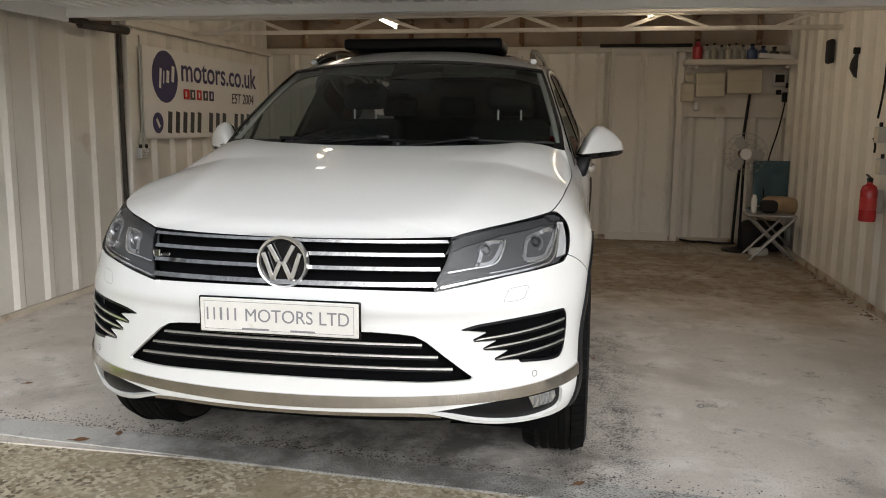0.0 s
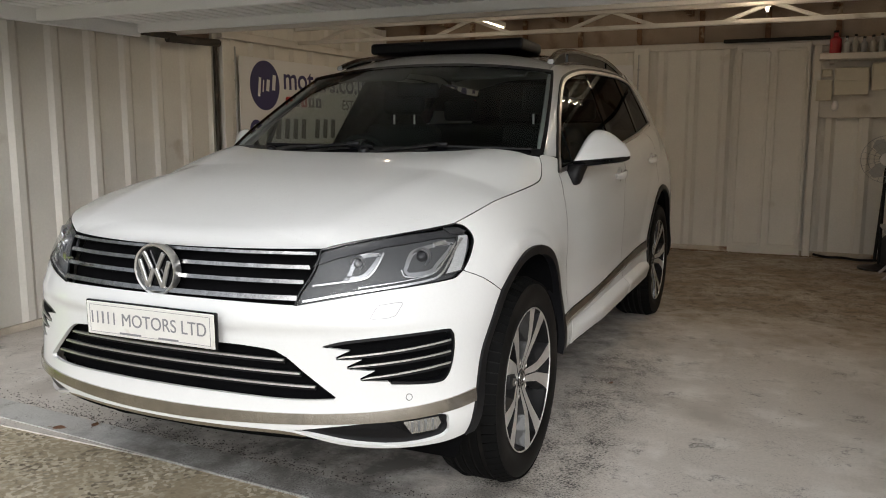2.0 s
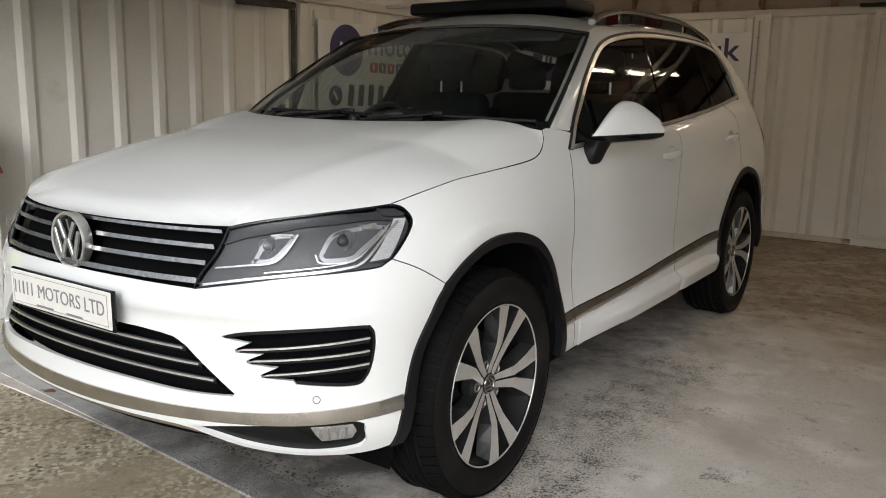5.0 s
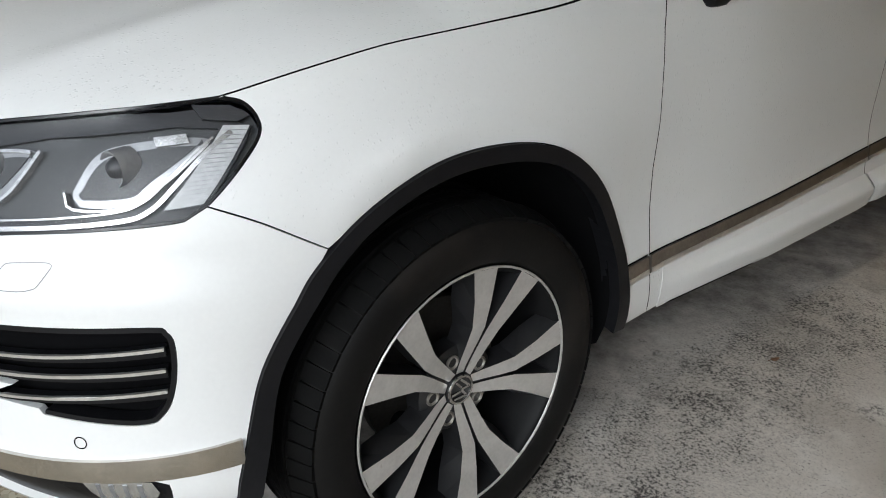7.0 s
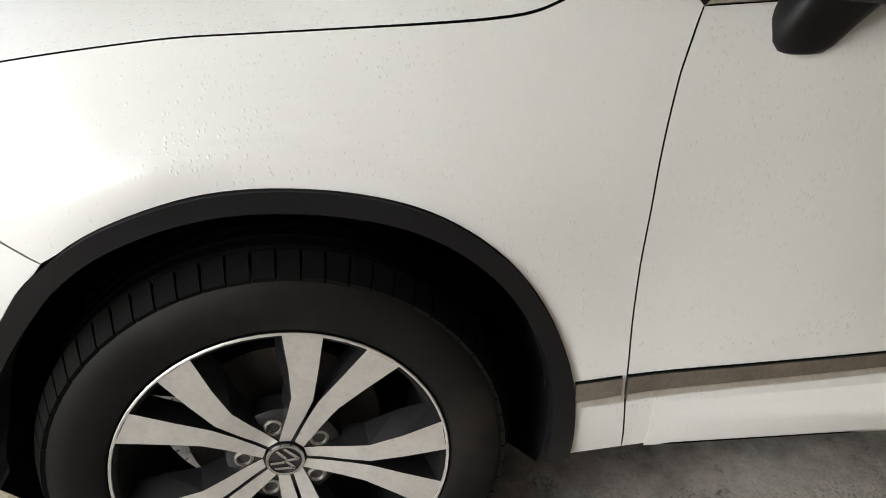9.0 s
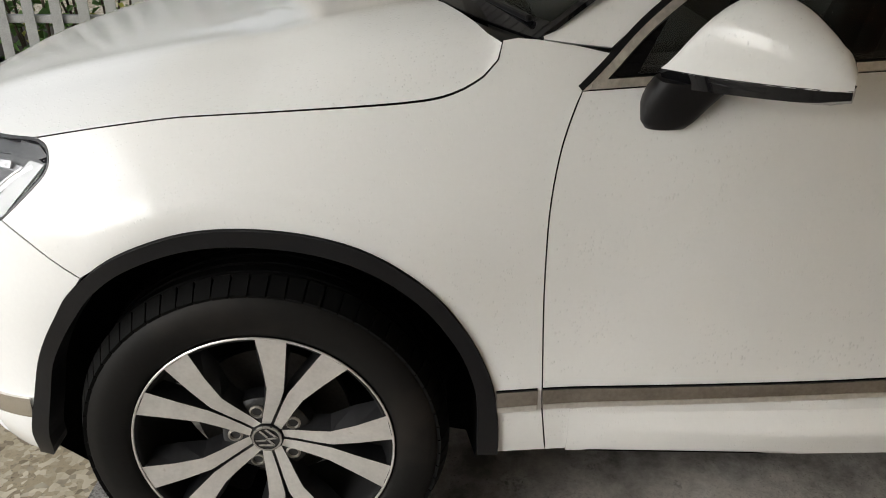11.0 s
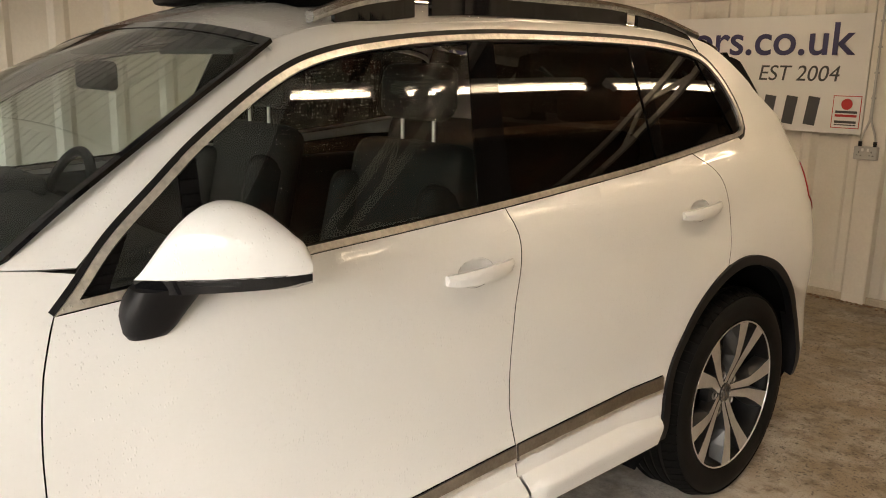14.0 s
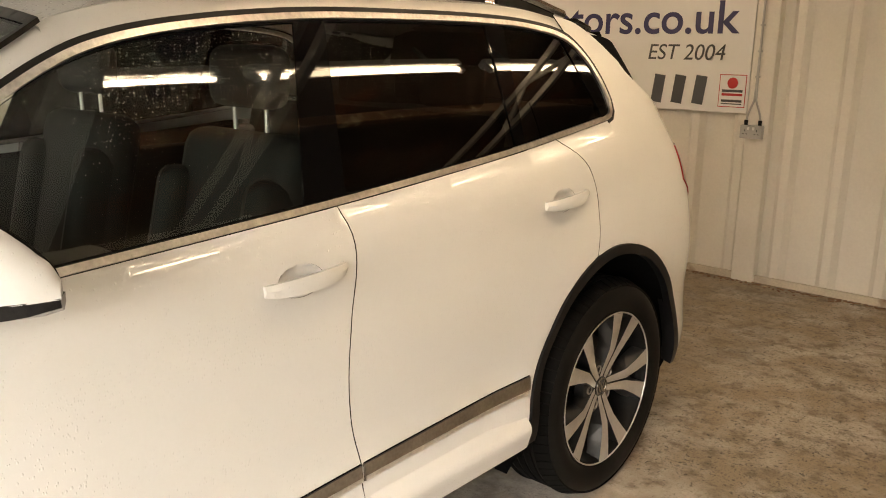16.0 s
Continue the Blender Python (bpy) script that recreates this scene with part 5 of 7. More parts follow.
# roof rails
for k in (1, -1):
    b = bmesh.new()
    pts = [(0.625, 1.33, 1.632), (0.612, 1.46, 1.672), (0.604, 1.62, 1.700), (0.598, 2.0, 1.722), (0.600, 2.38, 1.722), (0.610, 2.76, 1.690), (0.630, 2.97, 1.640)]
    sp = [spl([p[1] for p in pts], [p[j] for p in pts]) for j in (0, 2)]
    yy = np.linspace(1.33, 2.97, 40)
    rows = []
    for y in yy:
        x, z = float(sp[0](y)), float(sp[1](y))
        rows.append([b.verts.new((k * (x + dx), y, z + dz)) for dx, dz in ((-0.018, 0), (-0.012, 0.014), (0.012, 0.012), (0.019, 0), (0.012, -0.012), (-0.012, -0.012))])
    for r0, r1 in zip(rows, rows[1:]):
        for j in range(6):
            b.faces.new((r0[j], r0[(j + 1) % 6], r1[(j + 1) % 6], r1[j]))
    b.faces.new(rows[0]); b.faces.new(rows[-1][::-1])
    rail = part("roof_rail", b, chrome, car, "silver roof rail", True)
    for y0, y1 in ((1.40, 1.66), (1.72, 2.58), (2.64, 2.92)):
        b = bmesh.new()
        rows = []
        for y in np.linspace(y0, y1, 8):
            x, z = float(sp[0](y)), float(sp[1](y))
            rows.append([b.verts.new((k * (x + dx), y, z + dz)) for dx, dz in ((-0.007, -0.006), (0.007, -0.006), (0.007, -0.058), (-0.007, -0.058))])
        for r0, r1 in zip(rows, rows[1:]):
            for j in range(4):
                b.faces.new((r0[j], r0[(j + 1) % 4], r1[(j + 1) % 4], r1[j]))
        b.faces.new(rows[0]); b.faces.new(rows[-1][::-1])
        part("rail_infill", b, gloss_black, rail, "black web under the rail")

# wipers
def on_screen(x, v, up):
    p = screen(np.array([x / float(sx(max(v, 0)))]), np.array([max(v, 0.0)]))[0]
    return Vector((x, float(p[1]) - 0.45 * up + 0.5 * min(v, 0), float(p[2]) + 0.9 * up + 0.2 * min(v, 0)))
for pivot, elbow, root, tip in ((0.10, 0.42, 0.36, 0.78), (-0.42, 0.02, -0.5, 0.12)):
    e = on_screen(elbow, 0.045, 0.020)
    w = part("wiper", bar(on_screen(root, 0.05, 0.012), on_screen(tip, 0.035, 0.012), 0.014, 0.012, None, 0.003), black_plastic, car, "black windscreen wiper")
    b = bmesh.new()
    p0, mid_ = on_screen(pivot, -0.04, 0.010), on_screen((pivot + elbow) / 2, 0.0, 0.022)
    bar(p0, mid_, 0.034, 0.016, b, 0.006); bar(mid_, e, 0.024, 0.016, b, 0.006)
    part("arm", b, gloss_black, w, "", True)
    part("joint", box((0.060, 0.022, 0.020), e, 0.007, 2, Matrix.Rotation(radians(12), 4, "Z")), black_plastic, w, "", True)
    part("pivot_cap", lathe([(0, 0.024), (0.018, 0.022), (0.026, 0.012), (0.027, 0.001)], 18, "Z"), black_plastic, w, "", True).location = p0

# cabin
b = bmesh.new()
box((1.50, 2.3, 0.06), (0, 1.9, 0.52), 0.0, 1, None, b)
part("cabin_floor", b, cavity, car)
part("underbody", box((1.16, 3.3, 0.10), (0, 1.95, 0.245), 0.02, 2), cavity, car)
part("underbody_tray", box((1.62, 1.78, 0.09), (0, 1.42, 0.285), 0.02, 2), cavity, car)
b = box((1.48, 0.46, 0.20), (0, 0.80, 1.05), 0.05, 3)
part("dashboard", b, dash_plastic, car, "dark dashboard", True)
b = box((1.44, 0.40, 0.03), (0, 0.72, 1.135), 0.012, 2, Matrix.Rotation(radians(7), 4, "X"))
part("dash_top", b, dash_plastic, car, "", True)
b = box((0.34, 0.16, 0.07), (-0.37, 0.90, 1.17), 0.03, 3)
part("instrument_hood", b, dash_plastic, car, "", True)
bw = bmesh.new()
tor = [(0.185 * math.cos(a), 0.185 * math.sin(a)) for a in np.linspace(0, 2 * math.pi, 40, endpoint=False)]
rows = []
for x, z in tor:
    d = Vector((x, 0, z)).normalized()
    rows.append([bw.verts.new(Vector((x, 0, z)) + d * 0.016 * math.cos(q) + Vector((0, 0.016 * math.sin(q), 0))) for q in np.linspace(0, 2 * math.pi, 8, endpoint=False)])
for i in range(40):
    for j in range(8):
        bw.faces.new((rows[i][j], rows[i][(j + 1) % 8], rows[(i + 1) % 40][(j + 1) % 8], rows[(i + 1) % 40][j]))
box((0.34, 0.03, 0.05), (0, 0.01, 0.0), 0.012, 2, None, bw); box((0.05, 0.03, 0.16), (0, 0.01, -0.09), 0.012, 2, None, bw); box((0.13, 0.05, 0.12), (0, 0.0, -0.01), 0.02, 2, None, bw)
st = part("steering_wheel", bw, seat_cloth, car, "dark leather steering wheel", True)
st.matrix_basis = Matrix.Translation((-0.37, 1.06, 1.08)) @ Matrix.Rotation(radians(-22), 4, "X")
def seat(x, y, wide):
    s = part("seat", box((wide, 0.50, 0.16), (0, 0, 0.72), 0.06, 3), seat_cloth, car, "dark leather seat", True)
    s.location = (x, y, 0)
    lean = Matrix.Rotation(radians(-14), 4, "X")
    part("backrest", box((wide, 0.14, 0.64), (0, 0.235, 1.00), 0.06, 3, lean), seat_cloth, s, "", True)
    for k in (1, -1):
        part("back_bolster", box((0.09, 0.20, 0.46), (k * (wide / 2 - 0.05), 0.195, 0.98), 0.045, 3, lean), seat_cloth, s, "", True)
        part("seat_bolster", box((0.10, 0.46, 0.20), (k * (wide / 2 - 0.05), -0.01, 0.735), 0.045, 3), seat_cloth, s, "", True)
    return s
for x in (-0.455, 0.455):
    s = seat(x, 1.50, 0.50)
    part("headrest", box((0.27, 0.10, 0.16), (0, 0.305, 1.452), 0.042, 4, Matrix.Rotation(radians(-4), 4, "X")), seat_cloth, s, "", True)
    for k in (1, -1):
        part("headrest_post", rod((k * 0.07, 0.305, 1.27), (k * 0.07, 0.305, 1.40), 0.006, 10), satin, s, "bright steel headrest post", True)
s = seat(0, 2.32, 1.30)
for x in (-0.42, 0, 0.42):
    part("headrest", box((0.25, 0.09, 0.14), (x, 0.32, 1.40), 0.03, 3), seat_cloth, s, "", True)
def lining(x, y):
    p = roof_top(x, y)
    p[..., 2] -= 0.035
    return p
link("headliner", mesh_of("headliner", *across(*skin(lining, fine([(0.0005, 1.24), (0.56, 1.26), (0.58, 2.9), (0.0005, 2.95)], 0.06), step=0.08, lip=0.0, mid=True))), lining_cloth, car, "pale grey roof lining")
for x in (-0.34, 0.34):
    part("sun_visor", box((0.40, 0.13, 0.016), (x, 1.235, 1.580), 0.006, 2, Matrix.Rotation(radians(26), 4, "X")), lining_cloth, car, "", True)
part("rear_view_mirror", box((0.24, 0.035, 0.075), (0, 1.06, 1.49), 0.015, 3), black_plastic, car, "black interior mirror", True)
part("console", box((0.24, 0.75, 0.30), (0, 1.25, 0.80), 0.04, 3), dash_plastic, car, "", True)
part("door_card", box((0.03, 2.0, 0.55), (0.80, 1.70, 0.86), 0.01), dash_plastic, car)
part("door_card", box((0.03, 2.0, 0.55), (-0.80, 1.70, 0.86), 0.01), dash_plastic, car)
part("firewall", box((1.60, 0.04, 0.60), (0, 0.60, 0.85), 0.0), cavity, car)
part("underbody", box((1.30, 3.5, 0.12), (0, 1.70, 0.34), 0.03), cavity, car)
part("engine_bay", box((1.10, 0.9, 0.45), (0, -0.12, 0.62), 0.03), cavity, car)
part("boot_shell", box((1.40, 0.6, 0.45), (0, 3.30, 0.85), 0.03), cavity, car)

# ---- the garage ----
XL, XR, YB, YF, ZC = -2.78, 2.98, 5.92, -0.62, 2.42
def floor_z(y): return -0.015 + 0.0115 * y

def concrete(name, base, dark, light, speck, track=None, stones=False):
    """Cast concrete: cloudy stains, pale patches and dark grit."""
    m = material(name, base, 0.75, vary=0.18, scale=1.6, grain=90, bump=0.35, stain=dark, stain_scale=1.5, stain_cut=0.54)
    nt, N = m.node_tree, m.node_tree.nodes
    b = N["Principled BSDF"]
    old = b.inputs["Base Color"].links[0].from_socket
    co = N.new("ShaderNodeTexCoord")
    def noise_tex(s, d, r=0.6):
        t = N.new("ShaderNodeTexNoise"); t.inputs["Scale"].default_value = s; t.inputs["Detail"].default_value = d; t.inputs["Roughness"].default_value = r
        nt.links.new(co.outputs["Object"], t.inputs["Vector"]); return t
    def ramp(src, a, c):
        r = N.new("ShaderNodeValToRGB"); r.color_ramp.elements[0].position, r.color_ramp.elements[1].position = a, c
        nt.links.new(src, r.inputs[0]); return r.outputs[0]
    def mix(fac, a, col):
        x = N.new("ShaderNodeMix"); x.data_type = "RGBA"
        nt.links.new(fac, x.inputs[0]); nt.links.new(a, x.inputs[6]); x.inputs[7].default_value = (*col, 1); return x.outputs[2]
    c = mix(ramp(noise_tex(2.6, 9).outputs["Fac"], 0.52, 0.66), old, light)
    grit = N.new("ShaderNodeMath"); grit.operation = "MULTIPLY"
    nt.links.new(ramp(noise_tex(34, 6, 0.75).outputs["Fac"], 0.60, 0.66), grit.inputs[0])
    nt.links.new(ramp(noise_tex(1.3, 3).outputs["Fac"], 0.52, 0.68), grit.inputs[1])
    c = mix(grit.outputs[0], c, speck)
    fine_grit = N.new("ShaderNodeMath"); fine_grit.operation = "MULTIPLY"
    nt.links.new(ramp(noise_tex(150, 3, 0.8).outputs["Fac"], 0.58, 0.66), fine_grit.inputs[0])
    nt.links.new(ramp(noise_tex(3.5, 4).outputs["Fac"], 0.40, 0.62), fine_grit.inputs[1])
    c = mix(fine_grit.outputs[0], c, [q * 1.6 for q in speck])
    scuff = N.new("ShaderNodeMath"); scuff.operation = "MULTIPLY"
    nt.links.new(ramp(noise_tex(5.5, 8, 0.72).outputs["Fac"], 0.575, 0.66), scuff.inputs[0])
    nt.links.new(ramp(noise_tex(95, 3, 0.7).outputs["Fac"], 0.42, 0.60), scuff.inputs[1])
    c = mix(scuff.outputs[0], c, [q * 2.2 for q in speck])
    if stones:
        # pebbles in the worn concrete
        vo = N.new("ShaderNodeTexVoronoi"); vo.inputs["Scale"].default_value = 62
        nt.links.new(co.outputs["Object"], vo.inputs["Vector"])
        sp_ = N.new("ShaderNodeSeparateColor"); nt.links.new(vo.outputs["Color"], sp_.inputs[0])
        worn = N.new("ShaderNodeMath"); worn.operation = "MULTIPLY"
        nt.links.new(ramp(sp_.outputs[0], 0.45, 0.75), worn.inputs[0]); nt.links.new(ramp(noise_tex(1.8, 5).outputs["Fac"], 0.36, 0.58), worn.inputs[1])
        c = mix(worn.outputs[0], c, (0.60, 0.54, 0.42))
        dk = N.new("ShaderNodeMath"); dk.operation = "MULTIPLY"
        nt.links.new(ramp(sp_.outputs[1], 0.62, 0.85), dk.inputs[0]); nt.links.new(ramp(noise_tex(2.7, 5).outputs["Fac"], 0.40, 0.60), dk.inputs[1])
        c = mix(dk.outputs[0], c, (0.13, 0.10, 0.065))
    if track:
        # trodden-in oil and grit along a wheel track, with the sill's shade painted in
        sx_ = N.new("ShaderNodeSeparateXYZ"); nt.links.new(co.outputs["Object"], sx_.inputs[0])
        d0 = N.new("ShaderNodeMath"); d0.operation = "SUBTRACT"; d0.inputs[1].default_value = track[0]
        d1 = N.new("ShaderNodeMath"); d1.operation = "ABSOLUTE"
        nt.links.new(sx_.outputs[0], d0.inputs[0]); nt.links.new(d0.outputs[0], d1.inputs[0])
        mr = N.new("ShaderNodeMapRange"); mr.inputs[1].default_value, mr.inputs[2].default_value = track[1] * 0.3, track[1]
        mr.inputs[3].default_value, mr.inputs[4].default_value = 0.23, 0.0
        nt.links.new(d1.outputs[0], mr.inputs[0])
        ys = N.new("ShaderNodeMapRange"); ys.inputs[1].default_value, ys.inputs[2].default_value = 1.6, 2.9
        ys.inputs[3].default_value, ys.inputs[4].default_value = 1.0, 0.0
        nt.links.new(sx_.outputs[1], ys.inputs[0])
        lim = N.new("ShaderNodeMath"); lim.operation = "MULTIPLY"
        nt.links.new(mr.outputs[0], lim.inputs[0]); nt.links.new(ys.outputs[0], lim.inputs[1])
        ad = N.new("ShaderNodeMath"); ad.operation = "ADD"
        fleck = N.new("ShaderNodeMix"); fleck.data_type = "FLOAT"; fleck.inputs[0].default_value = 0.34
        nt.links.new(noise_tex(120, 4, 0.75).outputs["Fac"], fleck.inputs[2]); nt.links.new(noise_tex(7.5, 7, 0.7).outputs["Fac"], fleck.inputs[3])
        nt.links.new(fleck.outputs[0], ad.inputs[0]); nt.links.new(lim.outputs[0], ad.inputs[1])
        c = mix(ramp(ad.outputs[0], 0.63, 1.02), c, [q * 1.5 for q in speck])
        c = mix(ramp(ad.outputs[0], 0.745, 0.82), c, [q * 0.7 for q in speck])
        # darkens the floor below the car, painting its shade into the colour
        car_shade = N.new("ShaderNodeMapRange"); car_shade.inputs[1].default_value, car_shade.inputs[2].default_value = 0.55, 1.15
        car_shade.inputs[3].default_value, car_shade.inputs[4].default_value = 0.20, -0.10
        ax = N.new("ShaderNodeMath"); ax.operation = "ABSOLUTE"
        nt.links.new(sx_.outputs[0], ax.inputs[0]); nt.links.new(ax.outputs[0], car_shade.inputs[0])
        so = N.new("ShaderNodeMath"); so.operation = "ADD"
        nt.links.new(noise_tex(3.2, 8, 0.7).outputs["Fac"], so.inputs[0]); nt.links.new(car_shade.outputs[0], so.inputs[1])
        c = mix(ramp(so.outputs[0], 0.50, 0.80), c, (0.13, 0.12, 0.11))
        # brown dirt swept towards the rear wall
        rear = N.new("ShaderNodeMapRange"); rear.inputs[1].default_value, rear.inputs[2].default_value = 1.5, 3.2
        rear.inputs[3].default_value, rear.inputs[4].default_value = -0.25, 0.13
        nt.links.new(sx_.outputs[1], rear.inputs[0])
        for s, d, lo, hi, col in ((2.2, 7, 0.42, 0.72, (0.32, 0.255, 0.18)), (10, 9, 0.62, 0.78, (0.19, 0.15, 0.105)), (60, 5, 0.69, 0.78, (0.075, 0.062, 0.05)), (190, 2, 0.70, 0.86, (0.05, 0.042, 0.036))):
            sm = N.new("ShaderNodeMath"); sm.operation = "ADD"
            nt.links.new(noise_tex(s, d, 0.68).outputs["Fac"], sm.inputs[0]); nt.links.new(rear.outputs[0], sm.inputs[1])
            c = mix(ramp(sm.outputs[0], lo, hi), c, col)
    nt.links.new(c, b.inputs["Base Color"])
    return m
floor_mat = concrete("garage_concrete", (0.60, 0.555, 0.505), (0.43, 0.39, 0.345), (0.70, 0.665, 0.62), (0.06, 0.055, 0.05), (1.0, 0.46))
yard_mat = concrete("yard_concrete", (0.37, 0.305, 0.205), (0.19, 0.15, 0.09), (0.50, 0.44, 0.32), (0.06, 0.05, 0.035), stones=True)
edge_mat = concrete("painted_kerb", (0.52, 0.51, 0.49), (0.36, 0.34, 0.31), (0.62, 0.61, 0.59), (0.07, 0.065, 0.055), (0.8, 2.4))

def slab(name, x0, x1, y0, y1, top, mat, label, thick=0.12, n=1):
    b = bmesh.new()
    corners = [(x0, y0), (x1, y0), (x1, y1), (x0, y1)]
    vt = [b.verts.new((x, y, top(y))) for x, y in corners]; vb = [b.verts.new((x, y, top(y) - thick)) for x, y in corners]
    b.faces.new(vt); b.faces.new(vb[::-1])
    for i in range(4):
        b.faces.new((vt[i], vb[i], vb[(i + 1) % 4], vt[(i + 1) % 4]))
    return tagged(part(name, b, mat), label, "floor", kind="structure")
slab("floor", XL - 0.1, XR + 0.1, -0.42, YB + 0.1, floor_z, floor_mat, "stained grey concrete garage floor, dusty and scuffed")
# pale threshold, a little askew
b = bmesh.new()
vt = [b.verts.new((x, y, floor_z(y) + 0.004)) for x, y in ((XL - 0.1, -0.26), (XR + 0.1, -0.66), (XR + 0.1, -0.50), (XL - 0.1, -0.10))]
vb = [b.verts.new((v.co.x, v.co.y, v.co.z - 0.1)) for v in vt]
b.faces.new(vt); b.faces.new(vb[::-1])
for i in range(4):
    b.faces.new((vt[i], vb[i], vb[(i + 1) % 4], vt[(i + 1) % 4]))
tagged(part("threshold", b, edge_mat), "worn white-painted concrete threshold at the garage mouth", "threshold", kind="structure")
b = bmesh.new()
g = [(-60, -60), (60, -60), (60, 60), (-60, 60)]
b.faces.new([b.verts.new((x, y, -0.15)) for x, y in g])
tagged(part("ground", b, yard_mat), "brown aggregate concrete yard outside the garage", "ground", kind="structure")
slab("yard", -14, 14, -14, -0.40, lambda y: floor_z(-0.4) - 0.006, yard_mat, "brown exposed-aggregate concrete apron before the garage")

def corrugated(name, a, c, z0, z1, mat, label, pitch=0.3175, depth=0.034, inward=1, phase=0.08):
    """A wall of pressed steel from a to c: trapezoid ribs, on the side to its left as one walks from a to c."""
    a, c = Vector((*a, 0)), Vector((*c, 0))
    t = (c - a); L = t.length; t.normalize(); n = Vector((-t.y, t.x, 0)) * inward
    prof, s = [(0.0, 0.0)], phase - pitch
    while s < L:
        for ds, d in ((0.195, 0), (0.232, depth), (0.284, depth), (0.317, 0)):
            if 0.002 < s + ds < L - 0.002:
                prof.append((s + ds, d))
        s += pitch
    prof.append((L, 0))
    b = bmesh.new()
    fr = [[b.verts.new(a + t * s + n * d + Vector((0, 0, z))) for z in (z0, z1)] for s, d in prof]
    bk = [[b.verts.new(a + t * s - n * 0.03 + Vector((0, 0, z))) for z in (z0, z1)] for s in (0, L)]
    for p, q in zip(fr, fr[1:]):
        b.faces.new((p[0], q[0], q[1], p[1]))
    b.faces.new((bk[0][0], bk[0][1], bk[1][1], bk[1][0]))
    b.faces.new((bk[0][0], fr[0][0], fr[0][1], bk[0][1])); b.faces.new((bk[1][0], bk[1][1], fr[-1][1], fr[-1][0]))
    return tagged(part(name, b, mat), label, "wall", kind="structure")
corrugated("wall_left", (XL, 2.815), (XL, -0.60), -0.05, 2.0, wall_paint, "white painted corrugated steel side wall", depth=0.024, inward=1)
corrugated("wall_left_rear", (XL, YB), (XL, 2.825), -0.05, ZC, wall_paint, "white painted corrugated steel wall behind a sign", inward=1)
corrugated("wall_right", (XR, -0.60), (XR, YB), -0.05, ZC, wall_paint, "white painted corrugated steel side wall", inward=1)
corrugated("wall_back", (XR, YB), (XL, YB), -0.05, 2.08, wall_paint, "white painted corrugated steel rear wall", inward=1)

def fixed(name, b, mat, label, category="trim", smooth=False):
    return tagged(part(name, b, mat, None, "", smooth), label, category, kind="structure")
# upright dark joint and posts on the side wall
fixed("wall_joint", box((0.03, 0.032, 2.05), (XL + 0.03, 2.82, 1.0), 0.004, 1), gear_brown, "dark rusty joint between wall sections")
fixed("wall_post", box((0.05, 0.10, 2.05), (XL + 0.045, 2.92, 1.0), 0.006, 1), wall_paint, "white steel post on the side wall")
fixed("wall_post", box((0.15, 0.09, 2.1), (0.225, YB - 0.03, 1.05), 0.008, 2), wall_paint, "white steel post on the rear wall")
fixed("wall_rail", box((XR - XL, 0.06, 0.07), ((XL + XR) / 2, YB - 0.02, 2.10), 0.01, 2), wall_grime, "white steel rail along the rear wall")
fixed("wall_rail", box((0.06, 3.05, 0.07), (XL + 0.05, 4.38, 2.08), 0.01, 2), wall_grime, "white steel rail along the side wall")
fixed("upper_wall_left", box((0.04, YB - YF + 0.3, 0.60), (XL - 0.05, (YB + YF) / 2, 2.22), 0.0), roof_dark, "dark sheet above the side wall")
fixed("upper_wall_back", box((XR - XL + 0.3, 0.04, 0.40), ((XL + XR) / 2, YB + 0.06, 2.28), 0.0), upper_sheet, "grimy upper sheet of the rear wall, shade put into its colour")
for x in np.arange(-2.3, 2.9, 0.62):
    fixed("wall_stud", box((0.05, 0.05, 0.34), (x, YB + 0.02, 2.28), 0.004, 1), rust, "rusty stud of the upper rear wall")
# skirting rust at the foot of the walls
for a, c in (((XL + 0.045, 2.9), (XL + 0.045, YB)), ((XL + 0.04, YB - 0.04), (XR - 0.04, YB - 0.04)), ((XR - 0.045, YB), (XR - 0.045, -0.5)), ((XL + 0.045, -0.5), (XL + 0.045, 2.7))):
    bb = bar((*a, floor_z(a[1]) + 0.02), (*c, floor_z(c[1]) + 0.02), 0.02, 0.055, None, 0.004)
    fixed("base_rail", bb, stained_rail, "rust-stained base rail at the wall's foot")
# rear door with two tall panels
dx0, dx1, dz = 1.15, 1.82, 2.06
dd = tagged(part("door_1", box((dx1 - dx0, 0.05, dz), ((dx0 + dx1) / 2, YB - 0.055, dz / 2 + 0.04), 0.006, 2), wall_paint), "white steel door with tall pressed panels, shut", "door", kind="structure")
for x in (dx0 + 0.17, dx1 - 0.17):
    b = bmesh.new()
    for sx_, w, z, h in ((-0.13, 0.03, dz / 2, dz - 0.16), (0.13, 0.03, dz / 2, dz - 0.16)):
        box((w, 0.022, h), (x + sx_, YB - 0.088, z + 0.04), 0.008, 2, None, b)
    for z in (0.12, dz - 0.04):
        box((0.26, 0.022, 0.03), (x, YB - 0.088, z + 0.02), 0.008, 2, None, b)
    part("door_panel", b, wall_paint, dd)
fixed("door_track", box((0.95, 0.08, 0.03), (1.5, YB - 0.08, 2.135), 0.004, 1), dark_gap, "dark track over the rear door")
fixed("wall_post", box((0.07, 0.07, 2.05), (dx1 + 0.06, YB - 0.05, 1.04), 0.008, 2), wall_paint, "white steel post beside the door")

